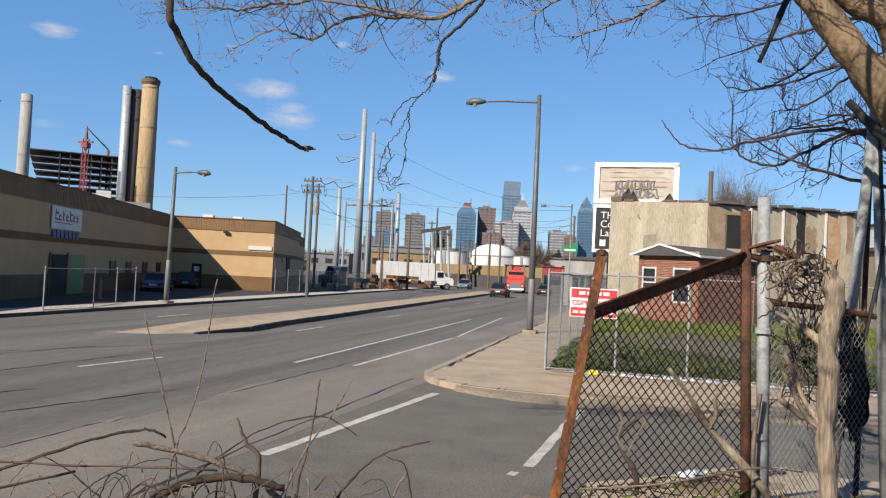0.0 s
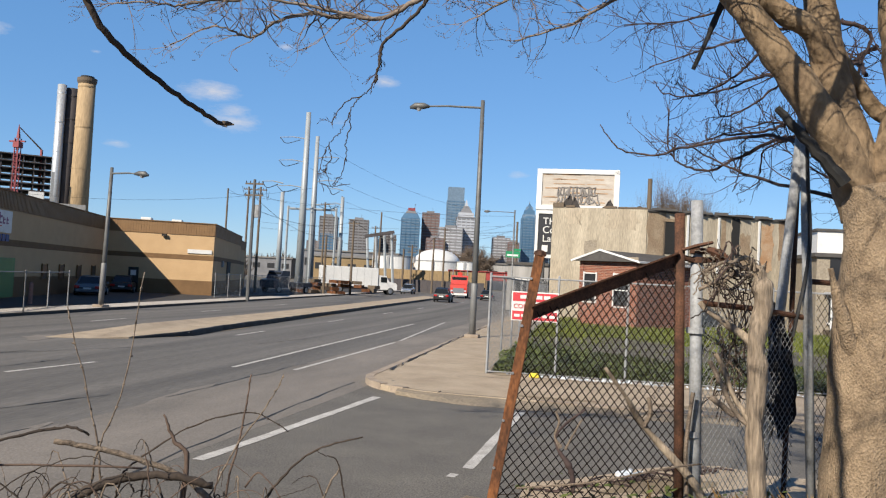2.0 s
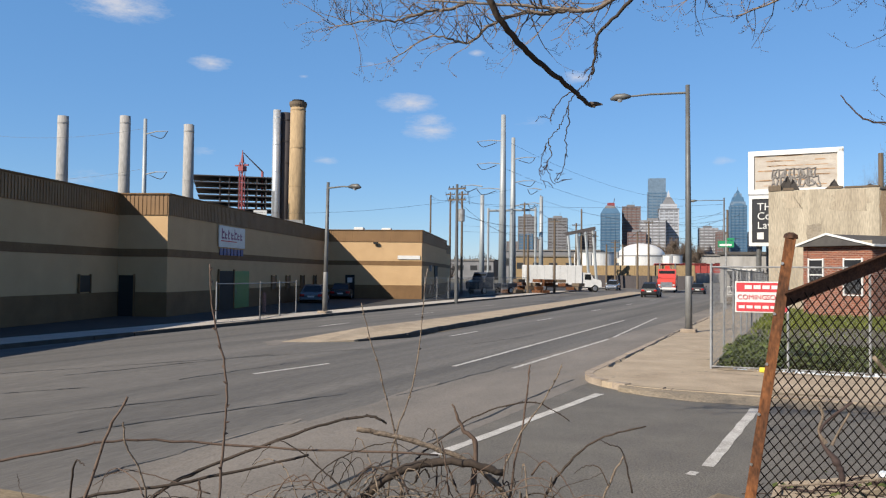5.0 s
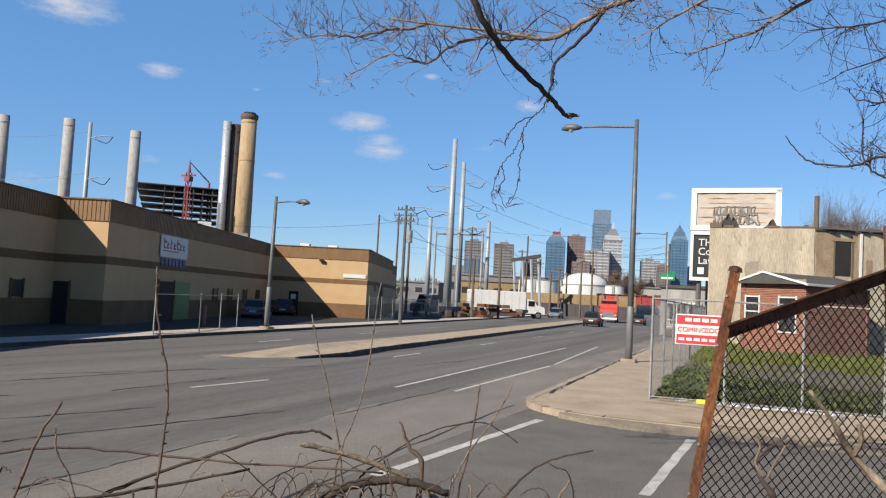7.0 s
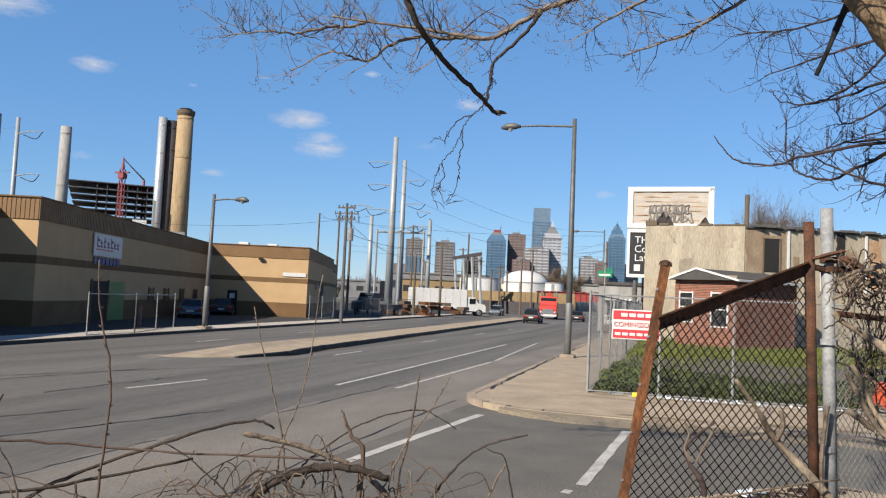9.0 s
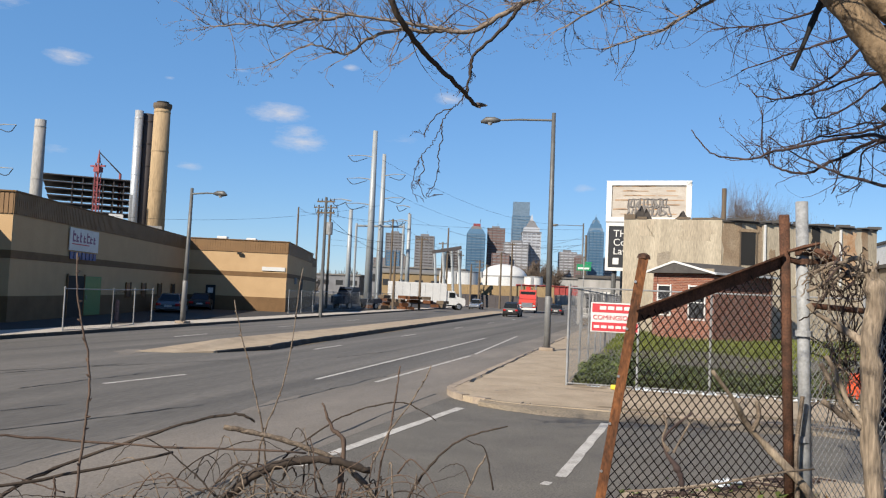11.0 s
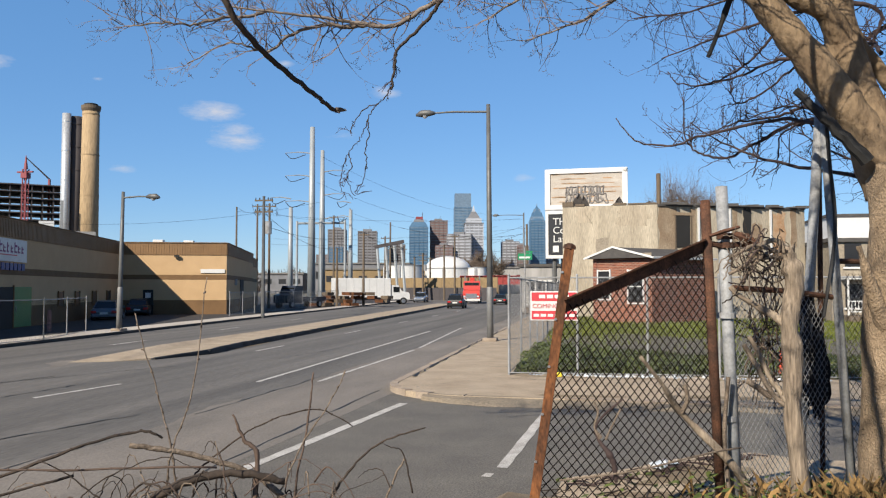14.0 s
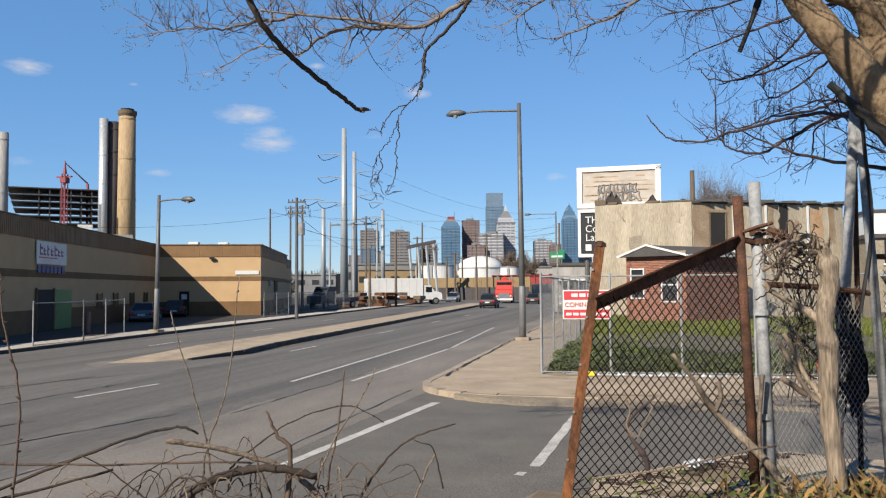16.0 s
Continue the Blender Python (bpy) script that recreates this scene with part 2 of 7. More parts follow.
# paler copy of M_TWIG, sunlight on the boughs put into the colour
M_TWIGL = mat("grey_twig_sun_tone", (0.2, 0.155, 0.135), (0.11, 0.083, 0.073), 0.9, 0, 4, 40, 0.2)
# grey bark, lightened further for its sunlit upper side
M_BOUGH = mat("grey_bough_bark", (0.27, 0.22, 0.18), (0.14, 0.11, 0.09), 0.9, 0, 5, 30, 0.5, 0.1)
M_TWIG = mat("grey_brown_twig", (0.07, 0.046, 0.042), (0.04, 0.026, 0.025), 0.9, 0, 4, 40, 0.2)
M_DEADW = mat("dark_dead_branch", (0.06, 0.043, 0.032), (0.03, 0.022, 0.017), 0.9, 0, 6, 60, 0.5)
M_CANE = mat("pale_bramble_cane", (0.235, 0.185, 0.14), (0.10, 0.075, 0.056), 0.9, 0, 14, 90, 0.7, 0.25)
M_CANER = mat("reddish_bramble_cane", (0.135, 0.09, 0.066), (0.075, 0.05, 0.038), 0.8, 0, 6, 60, 0.3)
M_BAG = mat("black_plastic_bag", (0.006, 0.0065, 0.009), (0.01, 0.01, 0.014), 0.7, 0, 5, 30, 0.6, spec=0.2)
M_ORANGE = paint("orange_plastic", (0.85, 0.10, 0.02), 0.6)
M_TYRE = mat("tyre_rubber", (0.016, 0.016, 0.016), None, 0.9, 0, 4, 60, 0.1)
M_RIM = mat("wheel_alloy", (0.45, 0.46, 0.48), None, 0.35, 0.8, 3, 40, 0)
M_CARGLASS = mat("car_glass", (0.015, 0.018, 0.02), None, 0.15, 0, 1, 20, 0, spec=0.4)
M_TAIL = paint("red_tail_lamp", (0.45, 0.01, 0.01), 0.2)
M_HEAD = paint("clear_headlamp", (0.7, 0.72, 0.75), 0.1, 0.3)
M_BLACKCAR = paint("black_car_paint", (0.012, 0.013, 0.016), 0.45, 0, 0.15)
M_BLUECAR = paint("dark_blue_car_paint", (0.02, 0.03, 0.055), 0.4, 0.1, 0.2)
M_SILVCAR = paint("silver_car_paint", (0.40, 0.45, 0.52), 0.25, 0.5, 0.8)
# silver paint darkened in colour for a car standing in shade
M_GREYCAR = paint("shade_dark_silver_paint", (0.10, 0.12, 0.15), 0.3, 0.2, 0.6)
M_REDTRUCK = paint("red_truck_paint", (0.52, 0.035, 0.02), 0.35, 0, 0.5)
M_SIGNRED = paint("sign_red", (0.55, 0.045, 0.06), 0.5)
M_SIGNBLUE = paint("sign_blue", (0.05, 0.08, 0.25), 0.5)
M_SIGNPURP = paint("sign_purple", (0.20, 0.03, 0.13), 0.5)
M_SIGNGREEN = paint("street_sign_green", (0.0, 0.22, 0.09), 0.5)
M_SIGNBLACK = paint("sign_black", (0.012, 0.014, 0.02), 0.5)
M_BOARD = mat("weathered_billboard_panel", (0.50, 0.46, 0.41), (0.38, 0.33, 0.28), 0.8, 0, 0.7, 12, 0.1, 0.1, (1, 1, 2.5))
M_RUSTY = mat("rust_streak", (0.36, 0.20, 0.10), (0.45, 0.33, 0.22), 0.9, 0, 2, 20, 0.1)
M_GRAFF = mat("graffiti_grey", (0.19, 0.175, 0.165), (0.27, 0.25, 0.235), 0.7, 0, 3, 20, 0)
M_REDSTEEL = mat("red_bridge_steel", (0.38, 0.05, 0.045), (0.28, 0.04, 0.035), 0.6, 0, 0.4, 10, 0.1)
M_CRANE = mat("red_crane_steel", (0.27, 0.05, 0.06), None, 0.6, 0, 0.2, 10, 0)
M_FRAME = mat("dark_steel_frame", (0.05, 0.045, 0.05), (0.07, 0.06, 0.06), 0.7, 0, 0.1, 4, 0)
M_OCHRE = mat("ochre_wall", (0.27, 0.19, 0.10), (0.21, 0.15, 0.08), 0.9, 0, 0.1, 4, 0.1)
M_TREEFAR = mat("bare_far_wood", (0.17, 0.125, 0.095), (0.11, 0.085, 0.065), 0.95, 0, 0.2, 3, 0.1, island=0.5)
# skyline tones: glass blue and stone, with distance haze tinted into the colour
M_GLASSB = mat("hazed_blue_glass", (0.05, 0.115, 0.2), (0.07, 0.15, 0.25), 0.4, 0, 0.01, 0.3, 0)
M_GLASSP = mat("hazed_pale_glass", (0.115, 0.175, 0.25), (0.15, 0.215, 0.29), 0.4, 0, 0.01, 0.3, 0)
M_TOWERW = mat("hazed_white_stone", (0.42, 0.44, 0.49), (0.35, 0.38, 0.43), 0.7, 0, 0.01, 0.3, 0)
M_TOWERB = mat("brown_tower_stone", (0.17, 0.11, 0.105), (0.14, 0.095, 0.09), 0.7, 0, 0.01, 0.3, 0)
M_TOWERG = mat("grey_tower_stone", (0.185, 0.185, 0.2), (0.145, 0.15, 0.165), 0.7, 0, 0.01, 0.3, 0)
M_LITTER = mat("pale_litter", (0.65, 0.66, 0.68), (0.4, 0.5, 0.62), 0.6, 0, 5, 30, 0, island=0.9)
M_PINK = mat("faded_pink_concrete", (0.42, 0.22, 0.18), (0.34, 0.18, 0.15), 0.9, 0, 2, 30, 0.2)
M_YELLOW = paint("yellow_litter", (0.75, 0.6, 0.05), 0.6)


# ---- mesh helpers ----
def obj(name, bm, material, smooth=False):
    me = bpy.data.meshes.new(name)
    bm.to_mesh(me)
    bm.free()
    me.materials.append(material)
    if smooth:
        for f in me.polygons:
            f.use_smooth = True
    return new(name, me)


def part(name, bm, material, parent, label="", smooth=False):
    ob = obj(name, bm, material, smooth)
    ob.parent = parent
    if label:
        ob["label"] = label
    return ob


def thing(name, label, category, m=None, group="", kind=""):
    e = new(name)
    if m is not None:
        e.matrix_world = m
    return tagged(e, label, category, group, kind)


def box(bm, x0, x1, y0, y1, z0, z1, bevel=0.0):
    vs = [bm.verts.new(p) for p in ((x0, y0, z0), (x1, y0, z0), (x1, y1, z0), (x0, y1, z0), (x0, y0, z1), (x1, y0, z1), (x1, y1, z1), (x0, y1, z1))]
    fs = [bm.faces.new([vs[i] for i in q]) for q in ((3, 2, 1, 0), (4, 5, 6, 7), (0, 1, 5, 4), (1, 2, 6, 5), (2, 3, 7, 6), (3, 0, 4, 7))]
    if bevel:
        es = {e for f in fs for e in f.edges}
        bmesh.ops.bevel(bm, geom=list(es), offset=bevel, segments=2, affect="EDGES", profile=0.5)
    return bm


def B(*a, **k):
    return box(bmesh.new(), *a, **k)


def tube(bm, pts, radii, n=6, cap=True):
    pts = [Vector(p) for p in pts]
    if not isinstance(radii, (list, tuple)):
        radii = [radii] * len(pts)
    radii = list(radii) + [radii[-1]] * (len(pts) - len(radii))
    rings, u = [], None
    for i, p in enumerate(pts):
        d = (pts[min(i + 1, len(pts) - 1)] - pts[max(i - 1, 0)]).normalized()
        if u is None:
            u = d.orthogonal().normalized()
        u = (u - d * u.dot(d)).normalized()
        v = d.cross(u)
        rings.append([bm.verts.new(p + radii[i] * (math.cos(6.2832 * k / n) * u + math.sin(6.2832 * k / n) * v)) for k in range(n)])
    for a, b in zip(rings, rings[1:]):
        for k in range(n):
            bm.faces.new((a[k], a[(k + 1) % n], b[(k + 1) % n], b[k]))
    if cap and n > 2:
        bm.faces.new(rings[0][::-1])
        bm.faces.new(rings[-1])
    return bm


def T(*a, **k):
    return tube(bmesh.new(), *a, **k)


def curve(pts, steps=5):
    """Catmull-Rom through a few points."""
    p = [Vector(q) for q in pts]
    p = [2 * p[0] - p[1]] + p + [2 * p[-1] - p[-2]]
    out = []
    for i in range(1, len(p) - 2):
        for s in range(steps):
            t = s / steps
            out.append(0.5 * (2 * p[i] + (p[i + 1] - p[i - 1]) * t + (2 * p[i - 1] - 5 * p[i] + 4 * p[i + 1] - p[i + 2]) * t * t + (3 * p[i] - p[i - 1] - 3 * p[i + 1] + p[i + 2]) * t ** 3))
    return out + [p[-2]]


def rough(pts, amount, rnd):
    return [p + Vector((rnd.uniform(-1, 1), rnd.uniform(-1, 1), rnd.uniform(-1, 1))) * amount for p in pts]


def lerp(a, b, t):
    return a + (b - a) * t


def prism(bm, poly, z0, z1):
    lo = [bm.verts.new((x, y, z0)) for x, y in poly]
    hi = [bm.verts.new((x, y, z1)) for x, y in poly]
    bm.faces.new(lo[::-1])
    bm.faces.new(hi)
    for i in range(len(poly)):
        j = (i + 1) % len(poly)
        bm.faces.new((lo[i], lo[j], hi[j], hi[i]))
    return bm


def structure(name, bm, material, label, category):
    return tagged(obj(name, bm, material), label, category, kind="structure")


def sheet(x0, x1, y0, y1, z, nx=1, ny=1):
    bm = bmesh.new()
    g = [[bm.verts.new((lerp(x0, x1, i / nx), lerp(y0, y1, j / ny), z)) for i in range(nx + 1)] for j in range(ny + 1)]
    for j in range(ny):
        for i in range(nx):
            bm.faces.new((g[j][i], g[j][i + 1], g[j + 1][i + 1], g[j + 1][i]))
    return bm


# ---- ground, road, pavements ----
structure("ground", sheet(-4500, 4500, -300, 4500, -0.06, 10, 10), M_LAND, "brownish open land running out to the horizon", "ground")


def left_kerb(y):
    return -20.7 - 0.083 * y


def med_near(y):
    return -12.1 - 0.06 * y


structure("road", prism(bmesh.new(), [(-5.0, -60), (-5.0, 260), (left_kerb(260), 260), (left_kerb(-60), -60)], -0.3, 0.0), M_ROAD,
          "wide worn grey asphalt road with a median", "road")
structure("side_street", prism(bmesh.new(), [(-5.0, 3.0), (60, 3.0), (60, 15.9), (-2.5, 15.9), (-3.4, 16.4), (-4.3, 17.6), (-4.9, 17.6)], -0.3, 0.003), M_SIDE,
          "dark asphalt side street joining the main road", "road")
structure("gutter", prism(bmesh.new(), [(-7.5, 4.0), (-5.05, 4.0), (-4.45, 17.6), (-4.55, 19), (-5.5, 200), (-6.3, 200), (-6.4, 45), (-7.2, 19)], -0.2, 0.005), M_GUTTER, "pale worn concrete gutter along the kerb", "gutter")

# pavement beyond the side street, with its rounded corner
corner = [(-4.77 + 2.4 * (1 - math.cos(a)), 18.3 - 2.4 * math.sin(a)) for a in [radians(9 * k) for k in range(11)]]
kerb_line = [(-5.75, 200)] + corner + [(1.2, 15.75), (60, 15.75)]
structure("pavement", prism(bmesh.new(), kerb_line[::1] + [(60, 200)], -0.2, 0.13), M_WALK, "tan concrete pavement with a rounded corner", "pavement")
bm = bmesh.new()
inner = [(-5.57, 200)] + [(-4.77 + 2.4 - 2.22 * math.cos(a), 18.3 - 2.22 * math.sin(a)) for a in [radians(9 * k) for k in range(11)]] + [(1.2, 15.93), (60, 15.93)]
for i in range(len(kerb_line) - 1):
    if i == 0 or i > 9:
        steps = 40 if i == 0 else (2 if i == 11 else 14)
    else:
        steps = 1
    for s in range(steps):
        if i in (6, 8, 9) or (i > 9 and (s * 7 + i) % 6):
            continue
        a0, a1 = [Vector((*kerb_line[i], 0)).lerp(Vector((*kerb_line[i + 1], 0)), (s + k) / steps) for k in (0, 0.985)]
        b0, b1 = [Vector((*inner[i], 0)).lerp(Vector((*inner[i + 1], 0)), (s + k) / steps) for k in (0, 0.985)]
        prism(bm, [(a0.x - 0.01, a0.y - 0.01), (a1.x - 0.01, a1.y - 0.01), (b1.x, b1.y), (b0.x, b0.y)], -0.1, 0.142 + 0.01 * math.sin(i * 3 + s * 1.7))
structure("kerb", bm, M_KERB, "chipped pale concrete kerb edging the pavement", "kerb")

# near side: pavement and the raised bank
structure("near_pavement", prism(bmesh.new(), [(-0.5, 6.6), (60, 6.6), (60, 10.4), (2.7, 10.6), (2.1, 10.95), (1.5, 10.7), (0.95, 10.25), (0.52, 9.75), (0.05, 9.3), (-0.4, 8.95)], -0.2, 0.12), M_WALK, "tan concrete pavement littered with dead twigs", "pavement")
rb = random.Random(4)
bm = bmesh.new()
ys = [-60, -20, 0, 2, 3.6, 4.4, 5.2, 6.0, 6.6, 7.1, 7.6]
zs = [0.7, 0.7, 0.7, 0.7, 0.68, 0.67, 0.66, 0.6, 0.5, 0.3, 0.1]
xs = [-7.5, -6.8, -4.2, -3.2, -2.4, -1.8, -1.2, -0.8] + [-0.5 + 0.5 * k for k in range(22)] + [14, 30, 60]


def bank_z(x, y, z):
    if x < -7 or (y > 3.9 and x < -1.5):
        return -0.12
    return z * (0.6 if y > 3.9 and x < -1.0 else 1) + rb.uniform(-0.04, 0.04)


grid = [[bm.verts.new((x, y + rb.uniform(-0.1, 0.1), bank_z(x, y, z))) for x in xs] for y, z in zip(ys, zs)]
for a, b in zip(grid, grid[1:]):
    for i in range(len(xs) - 1):
        bm.faces.new((a[i], a[i + 1], b[i + 1], b[i]))
structure("bank", bm, M_EARTH, "raised bank of bare earth with dead leaves", "ground")

# left pavement, lot and median
bm = bmesh.new()
prism(bm, [(left_kerb(-40), -40), (left_kerb(200), 200), (left_kerb(200) - 2.0, 200), (left_kerb(-40) - 2.0, -40)], -0.2, 0.13)
structure("far_pavement", bm, M_WALKG, "pale concrete pavement along the warehouse lot", "pavement")
# dark strip that paints the shaded kerb face along the road
bm = bmesh.new()
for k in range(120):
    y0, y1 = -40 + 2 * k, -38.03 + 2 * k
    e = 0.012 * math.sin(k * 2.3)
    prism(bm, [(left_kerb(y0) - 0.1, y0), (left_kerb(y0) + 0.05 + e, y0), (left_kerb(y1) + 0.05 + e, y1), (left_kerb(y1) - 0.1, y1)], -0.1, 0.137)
structure("far_kerb", bm, M_KERBD, "far pavement kerb, coloured dark for its shaded face", "kerb")
structure("lot", prism(bmesh.new(), [(left_kerb(-40) - 2, -40), (left_kerb(200) - 2, 200), (-90, 200), (-90, -40)], -0.2, 0.06), M_LOT, "warehouse lot asphalt, its colour darkened for the shade on it", "ground")
bm = bmesh.new()
def med_kerb(y):
    if y < 26.4:
        return lerp(-14.35, -13.5, (y - 23.9) / 2.5)
    return lerp(-13.5, med_near(30), (y - 26.4) / 3.6) if y < 30 else med_near(y)


mp = [(-16.4, 22.5), (-15.2, 23.1), (-14.35, 23.9)] + [(med_kerb(y), y) for y in (26.4, 30, 40, 70, 110)] + [(med_near(y) - 1.9 - 0.006 * y, y) for y in (110, 70, 40)] + [(-16.3, 28), (-16.35, 23.6)]
prism(bm, mp, -0.1, 0.2)
for v in bm.verts:
    if v.co.z > 0 and v.co.y < 27:
        v.co.z = 0.012 if v.co.y < 23.4 else (0.06 if v.co.y < 24 else 0.15)
structure("median", bm, M_WALK, "low tan concrete median edged by a shade-dark kerb", "median")
# broken kerb edge, its shadowed face put in as near-black colour
bm = bmesh.new()
rm = random.Random(6)
rings = []
for k in range(170):
    y = 24.0 + 0.5 * k
    o, hk = rm.uniform(0.03, 0.1), min(0.19 + 0.025 * rm.random(), 0.07 + 0.045 * (y - 24))
    x = med_kerb(y)
    rings.append([bm.verts.new(q) for q in ((x - 0.03, y, -0.1), (x - 0.03, y, hk), (x + o * 0.4, y, hk - 0.01), (x + o * 0.7, y, hk * 0.6), (x + o, y, -0.1))])
for a, b in zip(rings, rings[1:]):
    for j in range(4):
        bm.faces.new((a[j], a[j + 1], b[j + 1], b[j]))
structure("median_kerb", bm, M_CRACK_SHADE, "broken median kerb, its face coloured black for shade", "kerb")

# dirt washed off the median's end and along the pavement edge
rd = random.Random(41)


def dirt_patch(cx, cy, rx, ry, z, turn, label, material=None):
    bm = bmesh.new()
    ring = []
    for k in range(26):
        a = k / 26 * 6.283
        f = 0.75 + 0.5 * noise.noise((math.cos(a) * 1.6 + cx, math.sin(a) * 1.6 + cy, 4)) + rd.uniform(-0.07, 0.07)
        px, py = rx * f * math.cos(a), ry * f * math.sin(a)
        ring.append(bm.verts.new((cx + px * math.cos(turn) - py * math.sin(turn), cy + px * math.sin(turn) + py * math.cos(turn), z)))
    bm.faces.new(ring)
    tagged(obj("dirt_patch", bm, material or M_EARTH), label, "dirt", "dirt patches", "structure")


dirt_patch(-16.4, 22.2, 0.5, 1.3, 0.007, 0.5, "pale dust spread over the asphalt at the median end", M_GUTTER)
dirt_patch(med_near(30) + 0.1, 29.5, 0.3, 4.0, 0.006, 0.04, "tan dirt along the worn median edge")
dirt_patch(med_near(44) + 0.1, 44, 0.3, 6.0, 0.006, 0.04, "tan dirt along the worn median edge")
for dx, dy, rx, ry in ((-1.2, 15.62, 0.9, 0.14), (0.9, 15.6, 1.6, 0.2), (3.6, 15.62, 1.8, 0.16)):
    dirt_patch(dx, dy, rx, ry, 0.011, 0.0, "brown dirt gathered against the kerb foot")
for dx, dy, rx, ry in ((-1.6, 20.0, 0.5, 0.16), (0.6, 19.85, 1.9, 0.2), (4.0, 19.9, 1.7, 0.2), (-0.3, 16.3, 1.3, 0.22), (2.6, 16.6, 1.4, 0.3)):
    dirt_patch(dx, dy, rx, ry, 0.1345, 0.0, "brown dirt drifted over the pavement")
for dx, dy, rx, ry in ((-7.4, 8.5, 0.35, 2.6), (-7.3, 14.0, 0.3, 2.2), (-6.9, 21.0, 0.25, 3.0)):
    dirt_patch(dx, dy, rx, ry, 0.0066, 0.03, "pale dust along the gutter's edge", M_GUTTER)
dirt_patch(0.3, 9.65, 0.8, 0.2, 0.0125, 0.75, "brown dirt washed onto the side street")
dirt_patch(1.2, 9.5, 1.1, 0.45, 0.1245, 0.7, "brown dirt drifted over the pavement")
dirt_patch(0.9, 8.3, 0.9, 0.3, 0.1245, 0.2, "brown dirt drifted over the pavement")

bm = bmesh.new()
rows = []
for k in range(76):
    x = -3.6 + 0.35 * k
    y0 = 18.3 - math.sqrt(max(0.0, 2.4 ** 2 - (x + 2.37) ** 2)) if x < -2.37 else 15.9
    e = y0 - 0.58 + 0.2 * noise.noise((x * 0.9, 2, 5)) + rd.uniform(-0.06, 0.06) + 0.4 * max(0, 1 - k / 4)
    rows.append((bm.verts.new((x, y0 + 0.1, 0.1365)), bm.verts.new((x, y0 - 0.22, 0.09)), bm.verts.new((x, e, 0.0075))))
for a, b in zip(rows, rows[1:]):
    for j in range(2):
        bm.faces.new((a[j], a[j + 1], b[j + 1], b[j]))
structure("worn_edge", bm, M_CRUMB, "crumbled edge of the pavement sloping into the street", "pavement")

# lane lines, crosswalk bars, seams
def marking(x0, y0, x1, y1, w, name="road_marking", label="worn white painted line on the asphalt", m=None, z=0.004):
    d = Vector((x1 - x0, y1 - y0, 0)).normalized()
    s = Vector((-d.y, d.x, 0)) * w / 2
    bm = bmesh.new()
    rk = random.Random(int(abs(x0 * 31 + y0 * 7)))
    n = max(3, int(math.hypot(x1 - x0, y1 - y0) / 0.35))
    up, lo = [], []
    for i in range(n + 1):
        c = Vector((lerp(x0, x1, i / n), lerp(y0, y1, i / n), z))
        up.append(bm.verts.new(c + s * rk.uniform(0.82, 1.1)))
        lo.append(bm.verts.new(c - s * rk.uniform(0.82, 1.1)))
    for i in range(n):
        bm.faces.new((lo[i], lo[i + 1], up[i + 1], up[i]))
    return tagged(obj(name, bm, m or M_MARK), label, "road marking", "road markings", "structure")


marking(-4.55, 9.0, -3.86, 15.5, 0.18, z=0.009)
marking(-1.22, 9.9, -0.9, 15.0, 0.17, z=0.009)
marking(-1.36, 9.35, -1.33, 9.55, 0.12, z=0.009)
marking(-8.36, 18.6, -8.8, 43.0, 0.13)
marking(-6.86, 18.9, -6.74, 29.6, 0.12, z=0.009)
marking(-6.76, 30.6, -7.67, 46.6, 0.12, z=0.009)
marking(-11.88, 14.9, -11.5, 17.6, 0.12)
for y in (28, 40, 53, 66, 80, 95):
    marking(-11.9 - 0.02 * y, y, -11.9 - 0.02 * y - 0.06, y + 3, 0.12)
for y in (9, 30, 42, 56):
    marking(left_kerb(y) + 3.5, y, left_kerb(y) + 3.3, y + 3, 0.12)
rs = random.Random(9)
for x0, y0, x1, y1 in ((-12.5, 6, -10.5, 12), (-7.38, 13.4, -7.12, 20.5), (-15.4, 12.6, -14.2, 19.0), (-12.7, 13.3, -12.4, 17.6), (-7.65, 6.2, -7.57, 9.9), (-14.6, 9.5, -13.4, 11.5), (-5.0, 5, -4.9, 17.4), (-9.9, 8, -8.4, 13.2), (-17, 12, -12.5, 22), (-10.4, 25, -9.8, 30)):
    p = rough([Vector((lerp(x0, x1, k / 14), lerp(y0, y1, k / 14), 0.004)) for k in range(15)], 0.05, rs)
    bm = bmesh.new()
    prev = None
    for q in p:
        w = rs.uniform(0.006, 0.034)
        cur = (bm.verts.new((q.x - w, q.y, 0.0085)), bm.verts.new((q.x + w, q.y, 0.0085)))
        if prev:
            bm.faces.new((prev[0], prev[1], cur[1], cur[0]))
        prev = cur
    tagged(obj("tar_seam", bm, M_CRACK_SHADE), "dark irregular crack sealed with tar", "crack", "tar seams", "structure")

